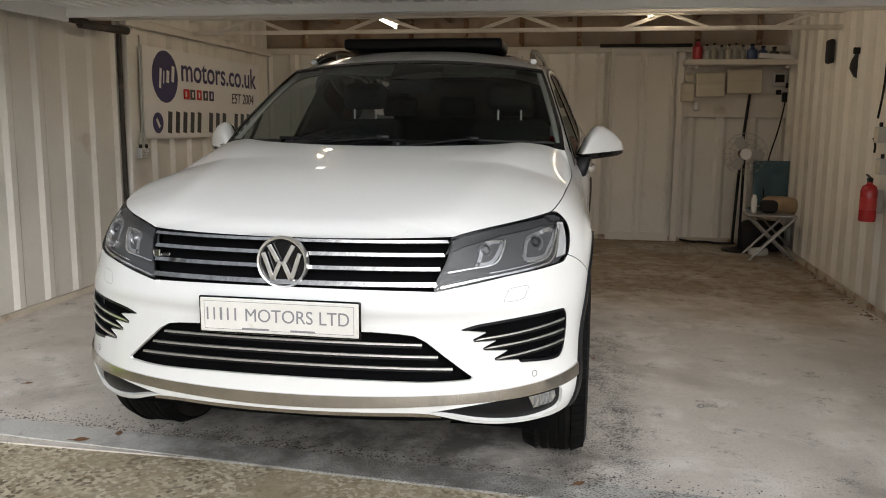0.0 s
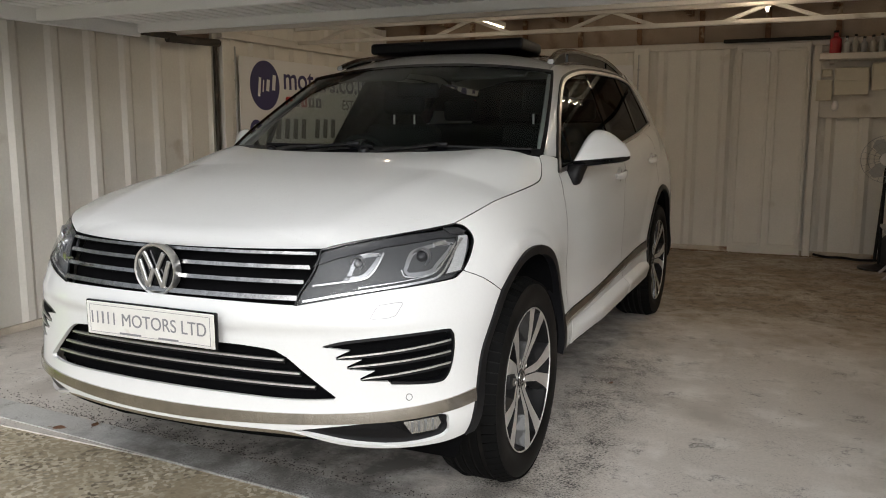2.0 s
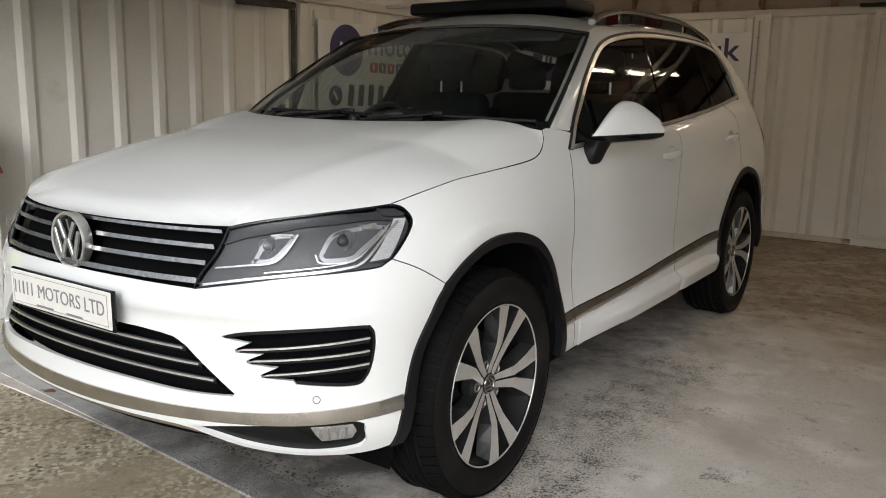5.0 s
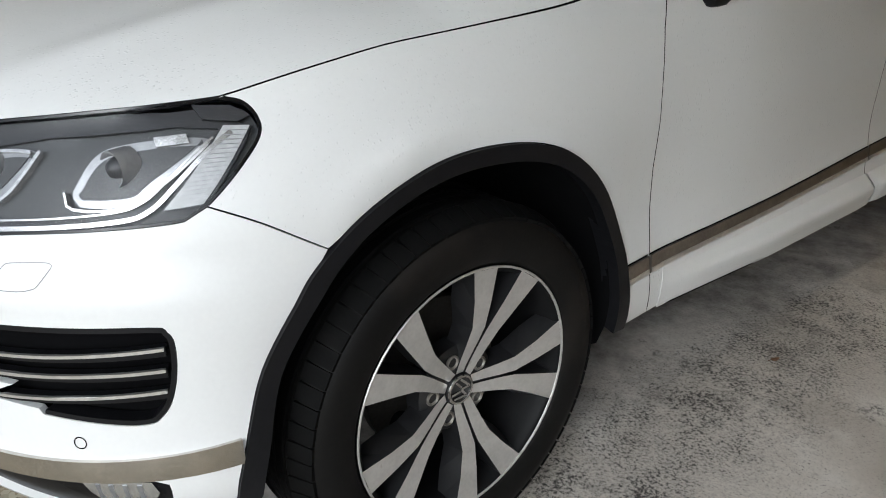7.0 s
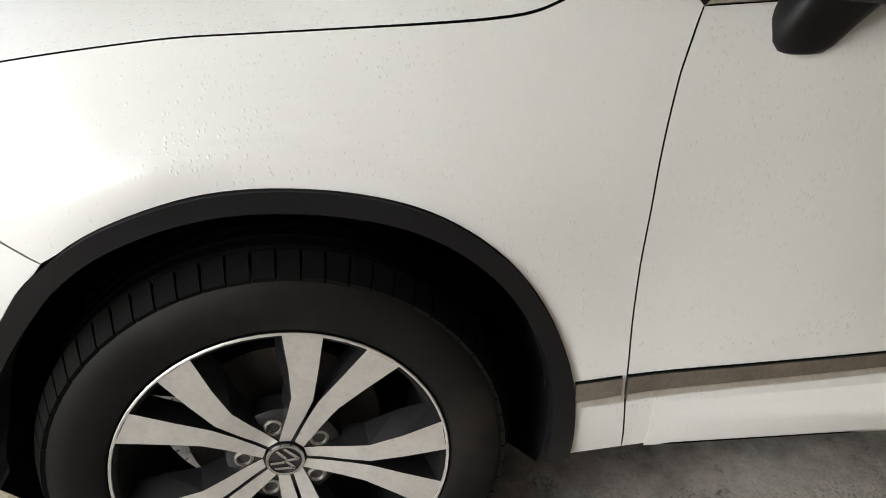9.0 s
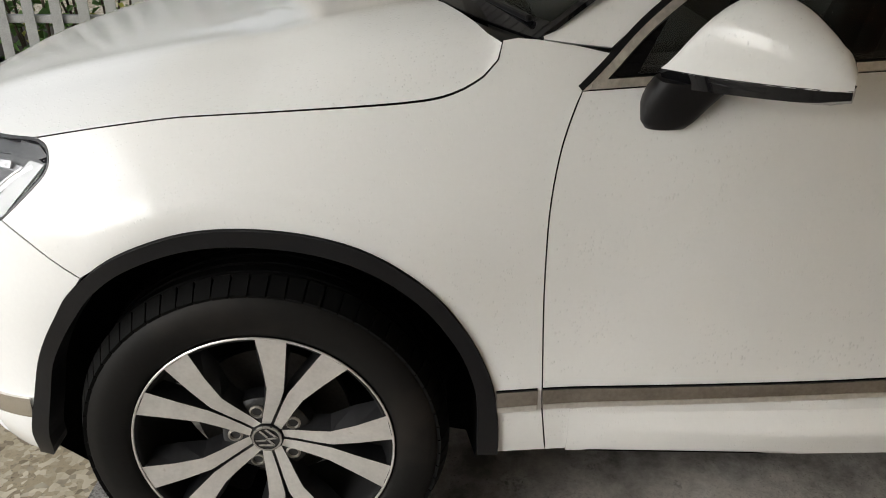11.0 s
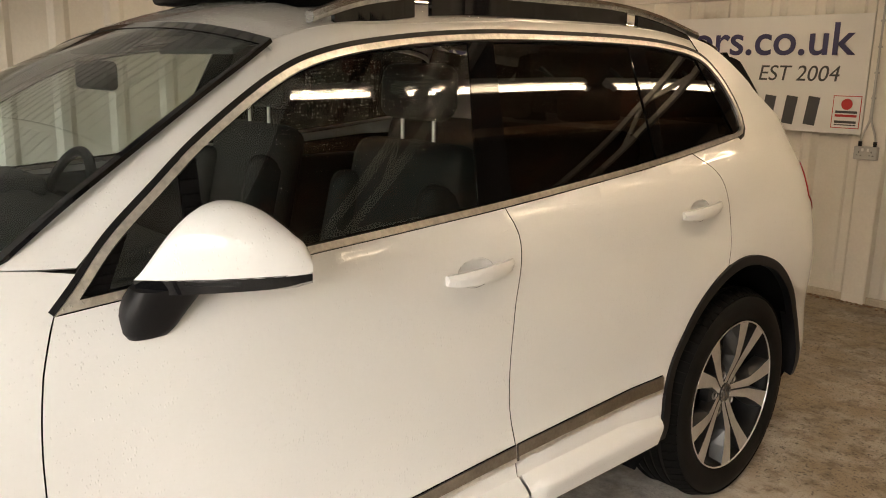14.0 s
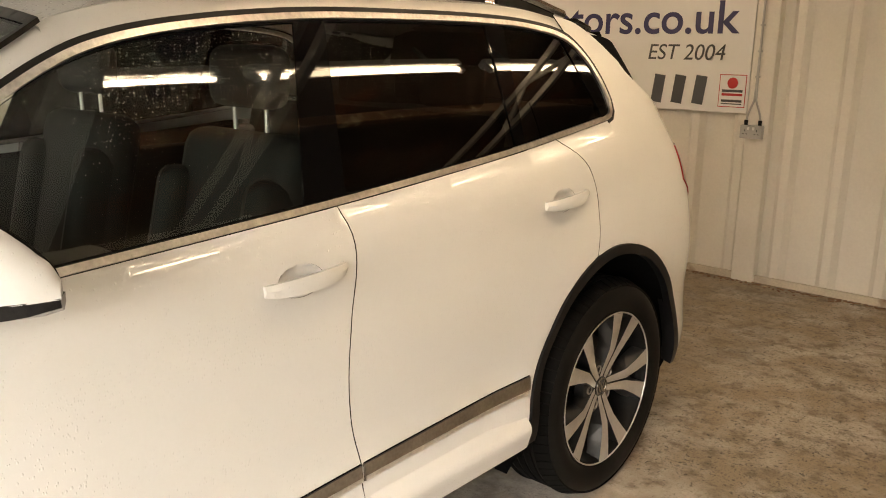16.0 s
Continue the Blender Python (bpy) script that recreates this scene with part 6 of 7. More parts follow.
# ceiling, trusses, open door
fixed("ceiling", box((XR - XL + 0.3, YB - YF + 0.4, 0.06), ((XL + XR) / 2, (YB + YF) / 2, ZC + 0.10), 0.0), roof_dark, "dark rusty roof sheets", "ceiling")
def truss(y, z, h):
    t = new("roof_truss")
    tagged(t, "white welded steel lattice truss under the roof", "truss", "roof trusses")
    for zz in (z, z + h):
        part("chord", bar((XL + 0.05, y, zz), (XR - 0.05, y, zz), 0.04, 0.035), wall_grime, t)
    x, up = XL + 0.3, True
    while x < XR - 0.5:
        part("brace", bar((x, y, z if up else z + h), (x + 0.36, y, z + h if up else z), 0.02, 0.03), wall_grime, t)
        x, up = x + 0.36 + (0.5 if not up else 0.0), not up
    return t
truss(2.25, 2.02, 0.13); truss(4.0, 2.10, 0.13)
for x in (-1.9, -0.6, 0.7, 2.0):
    fixed("roof_purlin", box((0.05, YB - 2.0, 0.08), (x, (YB + 2.0) / 2, ZC + 0.02), 0.004, 1), rust, "rusty roof purlin")
# up-and-over door, swung up under the roof
og = new("garage_door")
tagged(og, "white up-and-over garage door, swung open under the roof", "garage door")
def tilt_z(y): return 1.955 + 0.02 * (y - 1.5)
b = bmesh.new()
n = 0
for x in np.arange(-2.24, 2.47, 0.1):
    box((0.07, 2.5, 0.012), (x, 0.25, tilt_z(0.25) + 0.055), 0.003, 1, None, b)
part("rib", b, door_white, og)
part("sheet", box((4.8, 2.5, 0.006), (0.10, 0.25, tilt_z(0.25) + 0.066)), door_white, og)
for y in (1.49, 0.70, -0.1, -0.98):
    part("crossbar", box((4.8, 0.035, 0.09), (0.10, y, tilt_z(y) + 0.015), 0.004, 1), door_white, og)
for x in (-2.30, 2.50):
    part("side_rail", box((0.04, 2.5, 0.09), (x, 0.25, tilt_z(0.25) + 0.015), 0.004, 1), door_white, og)
b = bmesh.new()
rod((-2.62, 2.2, 1.985), (-2.66, 0.2, 2.015), 0.026, 10, None, b)
part("track", b, gear_brown, og)
tagged(part("spring_tube", rod((-2.62, 2.12, 1.965), (-2.58, 2.66, 1.975), 0.030, 14), gear_brown, None, "", True), "dark tube of the garage door's spring gear", "door gear")
# lintel and jambs of the mouth
fixed("lintel", box((XR - XL + 0.2, 0.08, 0.30), ((XL + XR) / 2, YF - 0.06, 2.27), 0.01, 2), wall_paint, "white steel lintel over the mouth")
fixed("jamb", box((0.12, 0.12, 2.15), (XL + 0.04, -0.53, 1.05), 0.01, 2), wall_paint, "white steel jamb of the mouth")
JX = 2.185
fixed("jamb", box((0.12, 0.10, 2.15), (JX + 0.082, YF + 0.05, 1.05), 0.012, 2), door_white, "white steel jamb of the mouth, black rubber along its edge")
fixed("jamb_seal", box((0.022, 0.05, 1.06), (JX + 0.010, YF + 0.045, 0.50), 0.006, 2), black_plastic, "black rubber strip on the edge of the jamb")
b = prism([(0.0, 1.06), (0.012, 1.022), (0.045, 1.005), (0.15, 1.005), (0.15, 2.12), (0.0, 2.12)], 0.03, "XZ", (JX - 0.006, YF - 0.032, 0))
fixed("jamb_cover", b, door_white, "white cover plate with a rounded corner on the jamb")
fixed("jamb", box((0.12, 0.12, 2.15), (XR + 0.0, YF - 0.02, 1.05), 0.01, 2), wall_paint, "white steel jamb of the mouth")

# tube lamps
def tube(x, y0, y1, z):
    t = new("tube_lamp")
    tagged(t, "lit warm-white fluorescent batten under the roof", "lamp", "tube lamps")
    for y in (y0 + 0.2, y1 - 0.2):
        part("hanger", box((0.02, 0.02, ZC + 0.07 - z - 0.07), (x, y, (ZC + 0.07 + z + 0.07) / 2), 0.0), steel, t)
    part("batten", box((0.06, y1 - y0, 0.05), (x, (y0 + y1) / 2, z + 0.045), 0.006, 1), door_white, t)
    part("tube", rod((x, y0 + 0.03, z), (x, y1 - 0.03, z), 0.014, 12), tube_glow, t, "glowing tube", True)
    for y in (y0 + 0.02, y1 - 0.02):
        part("lamp_holder", box((0.03, 0.03, 0.06), (x, y, z + 0.005), 0.004, 1), door_white, t)
for x, y0 in ((-1.08, 2.40), (-1.08, 4.10), (1.46, 0.96), (1.46, 2.27), (1.46, 3.66)):
    tube(x, y0, y0 + 1.19, 2.29)

# ---- signs ----
def sign(m, w, h):
    """A printed board: x along it, z up, its face towards -y."""
    s = part("sign_board", box((w, 0.012, h), (w / 2, 0, h / 2), 0.002, 1), sign_white)
    tagged(s, "white printed sign board with navy lettering, fixed to the wall", "sign", "wall signs")
    s.matrix_world = m
    y = -0.0075
    def disc(x, z, r, mat, name, dy=0.0):
        part(name, lathe([(0, r), (-0.0012, r), (-0.0012, 0.0005)], 40, "Y"), mat, s).location = (x, y + dy, z)
    disc(0.36, 0.53, 0.222, navy, "printed_disc")
    for x0, x1, z0, z1 in ((0.25, 0.30, 0.43, 0.60), (0.32, 0.345, 0.47, 0.58), (0.37, 0.435, 0.48, 0.585), (0.46, 0.53, 0.49, 0.63)):
        part("print_bar", box(((x1 - x0) * 0.7, 0.0015, z1 - z0), ((x0 + x1) / 2, y - 0.0015, (z0 + z1) / 2), 0.0, 1, Matrix.Rotation(radians(8), 4, "Y")), sign_white, s)
    fitted_text("motors.co.uk", navy, (0.652, y - 0.001, 0.506), Matrix.Rotation(radians(90), 4, "X"), s, 1.693, 0.212, 0.012)
    text_on("EST 2004", 0.147, ink, (1.695, y - 0.001, 0.338), Matrix.Rotation(radians(90), 4, "X"), s)
    for i, mt in enumerate((sign_red, ink, sign_red, ink, navy)):
        x0 = 0.68 + 0.129 * i
        part("print_square", box((0.098, 0.0015, 0.092), (x0 + 0.05, y, 0.395), 0.012 if i == 0 else 0.0, 1), mt, s)
        part("print_mark", box((0.026, 0.0015, 0.05), (x0 + 0.05, y - 0.0015, 0.395)), sign_white, s)
    disc(0.21, 0.135, 0.088, navy, "printed_disc")
    part("print_mark", box((0.03, 0.0015, 0.09), (0.21, y - 0.0015, 0.135), 0.0, 1, Matrix.Rotation(radians(-35), 4, "Y")), sign_white, s)
    for x0, n, p in ((0.354, 5, 0.139), (1.15, 3, 0.148), (1.728, 3, 0.153)):
        for i in range(n):
            part("print_bar", box((p * 0.52, 0.0015, 0.19), (x0 + p * (i + 0.45), y, 0.14), 0.0, 1, Matrix.Rotation(radians(7), 4, "Y")), ink, s)
    part("sticker", box((0.182, 0.001, 0.212), (2.332, y, 0.142)), sign_red, s, "small white sticker with red edge and print")
    part("sticker_face", box((0.172, 0.001, 0.202), (2.332, y - 0.001, 0.142)), sign_white, s)
    disc(2.332, 0.193, 0.036, sign_red, "printed_disc", -0.002)
    for z, hh, mt in ((0.142, 0.016, ink), (0.118, 0.016, sign_red), (0.077, 0.016, ink), (0.058, 0.007, ink)):
        part("print_bar", box((0.14, 0.001, hh), (2.332, y - 0.002, z)), mt, s)
    return s
W_S, H_S = 2.44, 0.77
sign(Matrix.Translation((XL + 0.075, 3.07, 1.145)) @ Matrix.Rotation(radians(90), 4, "Z") @ Matrix.Rotation(0, 4, "X"), W_S, H_S)
sign(Matrix.Translation((0.14 - W_S, YB - 0.055, 1.167)), W_S, H_S)

# ---- fittings on the walls ----
def socket(m, conduit):
    """A metal-clad double socket with its conduits, face towards -y."""
    s = part("wall_socket", box((0.146, 0.045, 0.086), (0, -0.0225, 0), 0.006, 2), grey_plastic)
    tagged(s, "grey metal-clad double socket with conduit above it", "socket", "wall sockets")
    s.matrix_world = m
    for x in (-0.038, 0.038):
        b = bmesh.new()
        for dx, dz_, w, h in ((0, 0.016, 0.005, 0.012), (-0.011, -0.006, 0.010, 0.004), (0.011, -0.006, 0.010, 0.004)):
            box((w, 0.002, h), (x + dx, -0.046, dz_ - 0.008), 0.0, 1, None, b)
        part("pin_hole", b, black_plastic, s)
        part("rocker", box((0.014, 0.006, 0.020), (x * 0.45, -0.047, 0.022), 0.002, 1), sign_white, s)
        part("gland", rod((x * 1.2, -0.02, 0.043), (x * 1.2, -0.02, 0.075), 0.012, 12), black_plastic, s, "", True)
    for x in (-0.046, 0.046):
        cable("conduit_tail", [(x, -0.02, 0.07), (x * 0.9, -0.02, 0.11), (x * 0.3, -0.02, 0.18), (0.0, -0.02, 0.22), (0.0, -0.02, conduit)], 0.007, grey_plastic, s)
    z = 0.35
    while z < conduit:
        part("clip", box((0.030, 0.012, 0.012), (0, -0.018, z), 0.002, 1), grey_plastic, s); z += 0.16
    return s
socket(Matrix.Translation((0.20, YB - 0.065, 1.055)), 0.98)
socket(Matrix.Translation((XL + 0.09, 2.98, 1.03)) @ Matrix.Rotation(radians(90), 4, "Z"), 0.95)
for z in (1.245, 1.031):
    b = part("switch_box", box((0.05, 0.10, 0.11), (XR - 0.065, 2.85 if z > 1.2 else 2.77, z), 0.006, 2), grey_plastic)
    tagged(b, "grey metal-clad switch box on the corrugated wall", "switch box", "switch boxes")
    part("cover", box((0.004, 0.08, 0.09), (XR - 0.092, 2.85 if z > 1.2 else 2.77, z), 0.002, 1), cream_plastic, b)
    part("gland", rod((XR - 0.065, 2.85 if z > 1.2 else 2.77, z + 0.055), (XR - 0.065, 2.85 if z > 1.2 else 2.77, z + 0.085), 0.012, 10), black_plastic, b)
tagged(cable("wall_cable", [(XR - 0.05, 2.98, 1.36), (XR - 0.045, 2.94, 1.48), (XR - 0.045, 2.90, 1.7), (XR - 0.045, 2.9, 2.3)], 0.008, black_plastic), "black cable clipped to the corrugated wall", "cable")
tagged(cable("wall_cable", [(XR - 0.06, 2.96, 1.12), (XR - 0.05, 2.96, 1.18), (XR - 0.06, 3.0, 1.22)], 0.008, black_plastic), "black cable joining two switch boxes", "cable")

# fire extinguisher
ext = part("fire_extinguisher", lathe([(0.0, 0.001), (0.0, 0.050), (0.012, 0.056), (0.21, 0.056), (0.245, 0.045), (0.262, 0.020), (0.275, 0.018), (0.275, 0.001)], 32, "Z"), red_paint, None, "", True)
ext.matrix_world = Matrix.Translation((XR - 0.105, 2.85, 0.645))
tagged(ext, "small red fire extinguisher hung on the corrugated wall", "extinguisher")
part("valve", box((0.03, 0.05, 0.03), (0, 0, 0.29), 0.006, 2), black_plastic, ext, "black valve")
part("lever", box((0.018, 0.10, 0.010), (0, 0.03, 0.312), 0.003, 1, Matrix.Rotation(radians(12), 4, "X")), black_plastic, ext)
part("label", lathe([(0.08, 0.0568), (0.17, 0.0568)], 32, "Z"), sign_red, ext, "printed label")
part("bracket", box((0.05, 0.06, 0.16), (0.06, 0, 0.14), 0.004, 1), steel, ext)
# cap on a hook
cp = part("cap", lathe([(0.0, 0.001), (-0.012, 0.05), (-0.05, 0.085), (-0.10, 0.095), (-0.11, 0.094)], 24, "Z"), black_cloth, None, "", True)
cp.matrix_world = Matrix.Translation((XR - 0.06, 3.66, 1.801)) @ Matrix.Rotation(radians(-75), 4, "Y") @ Matrix.Scale(1.25, 4)
tagged(cp, "black cloth cap hung on a wall hook", "cap")
part("peak", box((0.14, 0.11, 0.008), (0.0, 0.11, -0.10), 0.004, 2, Matrix.Rotation(radians(-14), 4, "X")), black_cloth, cp)
hk = part("wall_hook", box((0.05, 0.02, 0.05), (XR - 0.06, 3.54, 1.871), 0.006, 1), black_plastic)
tagged(hk, "small black hook on the corrugated wall", "hook")
cl = part("dark_cloth", box((0.05, 0.13, 0.20), (XR - 0.07, 4.22, 1.924), 0.02, 2), black_cloth, None, "", True)
tagged(cl, "dark cloth hung high on the corrugated wall", "cloth")

# ---- service board and shelf on the rear wall ----
YW = YB - 0.04
bd_ = part("service_board", box((1.14, 0.02, 0.62), (2.40, YW - 0.01, 1.70), 0.004, 1), wall_grime)
tagged(bd_, "white painted plywood board carrying the electric boxes", "board")
sh = part("wall_shelf", box((1.10, 0.26, 0.055), (2.44, YW - 0.15, 1.945), 0.006, 2), wall_grime)
tagged(sh, "white painted shelf over the service board, full of bottles", "shelf")
part("bracket", box((0.04, 0.20, 0.03), (2.0, YW - 0.12, 1.90), 0.004, 1), wall_grime, sh)
part("bracket", box((0.04, 0.20, 0.03), (2.9, YW - 0.12, 1.90), 0.004, 1), wall_grime, sh)
def electric(name, x0, x1, z0, z1, label, depth=0.09):
    o = part(name, box((x1 - x0, depth, z1 - z0), ((x0 + x1) / 2, YW - 0.02 - depth / 2, (z0 + z1) / 2), 0.008, 2), cream_plastic)
    tagged(o, label, "electric box", "electric boxes")
    part("lid", box((x1 - x0 - 0.02, 0.008, (z1 - z0) * 0.45), ((x0 + x1) / 2, YW - 0.022 - depth, z1 - (z1 - z0) * 0.26), 0.003, 1), cream_plastic, o)
    return o
electric("switch_case", 1.88, 2.02, 1.55, 1.74, "narrow cream isolator case on the service board", 0.07)
electric("fuse_box", 2.03, 2.32, 1.60, 1.85, "cream consumer unit on the service board")
electric("fuse_box", 2.34, 2.69, 1.64, 1.89, "wide cream consumer unit on the service board")
electric("junction_box", 1.92, 2.01, 1.77, 1.84, "small cream junction box on the service board", 0.05)
o = part("meter", box((0.13, 0.07, 0.14), (2.86, YW - 0.055, 1.78), 0.01, 2), grey_plastic)
tagged(o, "grey electricity meter with a dark window", "meter")
part("window", box((0.09, 0.004, 0.08), (2.86, YW - 0.092, 1.79), 0.002, 1), gloss_black, o)
o = part("pull_lamp", lathe([(0, 0.02), (-0.02, 0.022), (-0.05, 0.032), (-0.085, 0.030), (-0.10, 0.001)], 20, "Z"), sign_white, None, "", True)
o.location = (2.05, YW - 0.055, 1.55)
tagged(o, "small white bulb holder on the service board", "lamp holder")
o = part("plug_adaptor", box((0.10, 0.06, 0.10), (2.95, YW - 0.06, 1.60), 0.012, 2), black_plastic, None, "", True)
tagged(o, "black plug adaptors crowded into a socket", "plug")
for dx, dz_ in ((-0.09, 0.05), (0.07, 0.06), (0.0, 0.12)):
    part("plug", box((0.05, 0.05, 0.05), (2.95 + dx, YW - 0.07, 1.60 + dz_), 0.01, 2), black_plastic, o)
tagged(cable("hanging_cable", [(2.58, YW - 0.06, 1.63), (2.56, YW - 0.05, 1.4), (2.53, YW - 0.06, 1.0), (2.50, YW - 0.10, 0.5), (2.47, YW - 0.2, 0.08)], 0.016, black_plastic), "thick black cable hanging from the consumer unit", "cable")
tagged(cable("hanging_cable", [(2.93, YW - 0.08, 1.56), (2.90, YW - 0.06, 1.3), (2.80, YW - 0.12, 1.0), (2.72, YW - 0.3, 0.7), (2.70, YW - 0.5, 0.5)], 0.008, black_plastic), "thin black flex hanging from a plug", "cable")
tagged(cable("floor_cable", [(1.95, YW - 0.05, 0.08), (2.05, YW - 0.12, 0.065), (2.2, YW - 0.08, 0.07), (2.35, YW - 0.2, 0.065), (2.5, YW - 0.15, 0.07)], 0.012, black_plastic), "black cable lying along the wall's foot", "cable")
bottles = [((0.45, 0.02, 0.03), 0.05, 0.19), ((0.5, 0.5, 0.48), 0.03, 0.14), ((0.4, 0.38, 0.33), 0.03, 0.15), ((0.30, 0.30, 0.30), 0.03, 0.13), ((0.45, 0.42, 0.36), 0.03, 0.14), ((0.35, 0.34, 0.32), 0.028, 0.15),
           ((0.3, 0.29, 0.27), 0.03, 0.13), ((0.03, 0.06, 0.16), 0.05, 0.14), ((0.04, 0.07, 0.18), 0.045, 0.12), ((0.05, 0.05, 0.05), 0.05, 0.11)]
x = 1.97
for c, r, h in bottles:
    o = part("bottle", lathe([(0, 0.001), (0, r), (h * 0.7, r), (h * 0.82, r * 0.5), (h * 0.85, r * 0.4), (h, r * 0.4), (h, 0.001)], 18, "Z"), material("bottle_plastic", c, 0.35, vary=0.1), None, "", True)
    o.location = (x + r, YW - 0.15, 1.9735)
    tagged(o, "plastic workshop bottle standing on the wall shelf", "bottle", "bottles on the shelf")
    part("cap", lathe([(h, r * 0.45), (h + 0.02, r * 0.45), (h + 0.02, 0.001)], 14, "Z"), black_plastic, o, "", True)
    x += 2 * r + 0.012
o = part("paper_stack", box((0.34, 0.22, 0.05), (2.78, YW - 0.15, 2.0), 0.004, 1, Matrix.Rotation(radians(4), 4, "Y")), sign_white)
tagged(o, "stack of papers and thin boxes on the wall shelf", "papers")

# ---- corner with the folding table ----
def fl(y): return floor_z(y)
tb_ = part("folding_table", box((0.42, 0.40, 0.022), (2.66, 4.90, fl(4.9) + 0.43), 0.008, 2), steel)
tagged(tb_, "small folding table with crossed grey tube legs", "table")
for y in (4.72, 5.08):
    part("leg", rod((2.47, y, fl(y) + 0.012), (2.86, y, fl(y) + 0.42), 0.012, 10), steel, tb_, "", True)
    part("leg", rod((2.88, y + 0.02, fl(y) + 0.012), (2.46, y + 0.02, fl(y) + 0.42), 0.012, 10), steel, tb_, "", True)
o = part("spray_can", lathe([(0, 0.001), (0, 0.027), (0.13, 0.027), (0.15, 0.018), (0.17, 0.015), (0.17, 0.001)], 18, "Z"), sign_white, None, "", True)
o.location = (2.52, 4.92, fl(4.9) + 0.442); tagged(o, "white spray can standing on the folding table", "can")
o = part("bag", box((0.16, 0.12, 0.12), (2.66, 4.95, fl(4.9) + 0.50), 0.04, 3), black_cloth, None, "", True)
tagged(o, "small dark bag lying on the folding table", "bag")
ch = part("camping_chair", box((0.44, 0.42, 0.03), (2.80, 5.35, fl(5.3) + 0.42), 0.012, 2), blue_cloth)
tagged(ch, "blue-grey folding camping chair with a coat over it", "chair")
part("backrest", box((0.40, 0.04, 0.46), (2.82, 5.56, fl(5.3) + 0.68), 0.015, 2, Matrix.Rotation(radians(-12), 4, "X")), blue_cloth, ch)
for a, c in (((2.60, 5.15), (2.99, 5.18)), ((2.60, 5.55), (2.99, 5.55))):
    part("leg", rod((*a, fl(5.3) + 0.01), (*c, fl(5.3) + 0.41), 0.011, 8), steel, ch, "", True)
    part("leg", rod((*c, fl(5.3) + 0.01), (*a, fl(5.3) + 0.41), 0.011, 8), steel, ch, "", True)
o = part("coat", box((0.24, 0.34, 0.16), (2.82, 5.22, fl(5.2) + 0.49), 0.06, 3, Matrix.Rotation(radians(18), 4, "Z")), tan_cloth, None, "", True)
tagged(o, "tan coat heaped on the camping chair", "coat")
o = part("holdall", box((0.42, 0.30, 0.30), (2.70, 5.42, fl(5.4) + 0.152), 0.08, 3), black_cloth, None, "", True)
tagged(o, "black cloth holdall under the camping chair", "bag")
o = part("paper_bag", box((0.16, 0.12, 0.07), (2.62, 5.10, fl(5.1) + 0.036), 0.015, 2, Matrix.Rotation(radians(30), 4, "Z")), sign_white)
tagged(o, "crumpled white bag on the garage floor", "bag")
# pedestal fan, at rest
fn = part("pedestal_fan", lathe([(0, 0.001), (0, 0.17), (0.015, 0.17), (0.035, 0.05), (0.05, 0.02), (0.05, 0.001)], 28, "Z"), black_plastic, None, "", True)
fn.matrix_world = Matrix.Translation((2.48, 5.35, fl(5.35)))
tagged(fn, "pedestal fan with a pale hub standing by the wall", "fan")
part("pole", rod((0, 0, 0.04), (0, 0, 0.92), 0.013, 12), black_plastic, fn, "", True)
part("motor", lathe([(0.0, 0.05), (0.10, 0.05), (0.13, 0.02)], 20, "Y"), black_plastic, fn, "", True).location = (0, -0.02, 0.98)
part("hub_disc", lathe([(-0.085, 0.001), (-0.085, 0.055), (-0.075, 0.058)], 24, "Y"), sign_white, fn, "white fan badge", True).location = (0, 0, 0.98)
for i in range(3):
    b = bmesh.new()
    pts = [(0.03, -0.01), (0.08, -0.05), (0.17, -0.06), (0.19, 0.0), (0.15, 0.05), (0.06, 0.03)]
    prism(pts, 0.003, "XZ", (0, -0.045, 0), b)
    bl = part("blade", b, grey_plastic, fn)
    bl.matrix_basis = Matrix.Translation((0, 0, 0.98)) @ Matrix.Rotation(radians(120 * i), 4, "Y")
for y in (-0.08, 0.0):
    b = bmesh.new()
    for r in (0.205, 0.15, 0.10):
        n = 36
        for i in range(n):
            a0, a1 = 2 * math.pi * i / n, 2 * math.pi * (i + 1) / n
            rod((r * math.cos(a0), y, r * math.sin(a0)), (r * math.cos(a1), y, r * math.sin(a1)), 0.0014, 4, None, b)
    for i in range(20):
        a = 2 * math.pi * i / 20
        rod((0.055 * math.cos(a), y, 0.055 * math.sin(a)), (0.205 * math.cos(a), y * 0.5 - 0.02, 0.205 * math.sin(a)), 0.0010, 4, None, b)
    part("guard", b, steel, fn, "thin wire guard").location = (0, 0, 0.98)

# ---- outside ----
fx0 = -2.95
rails = new("palisade_fence")
tagged(rails, "grey steel palisade fence along the yard", "fence")
for z in (0.45, 1.62):
    part("rail", box((0.04, 9.0, 0.05), (fx0 - 0.03, -5.3, z), 0.004, 1), fence_grey, rails)
pale = None
for i in range(52):
    y = -0.9 - 0.17 * i
    if pale is None:
        b = prism([(-0.034, 0.05), (0.034, 0.05), (0.034, 1.72), (0.0, 1.80), (-0.034, 1.72)], 0.008, "YZ")
        pale = part("pale", b, fence_grey, rails)
        pale.location = (fx0, y, 0)
    else:
        o = new("pale", pale.data); o.parent = rails; o.location = (fx0, y, 0)
for i in range(4):
    part("post", box((0.06, 0.06, 1.8), (fx0 - 0.08, -1.2 - 2.7 * i, 0.87), 0.004, 1), fence_grey, rails)
rng = np.random.default_rng(3)
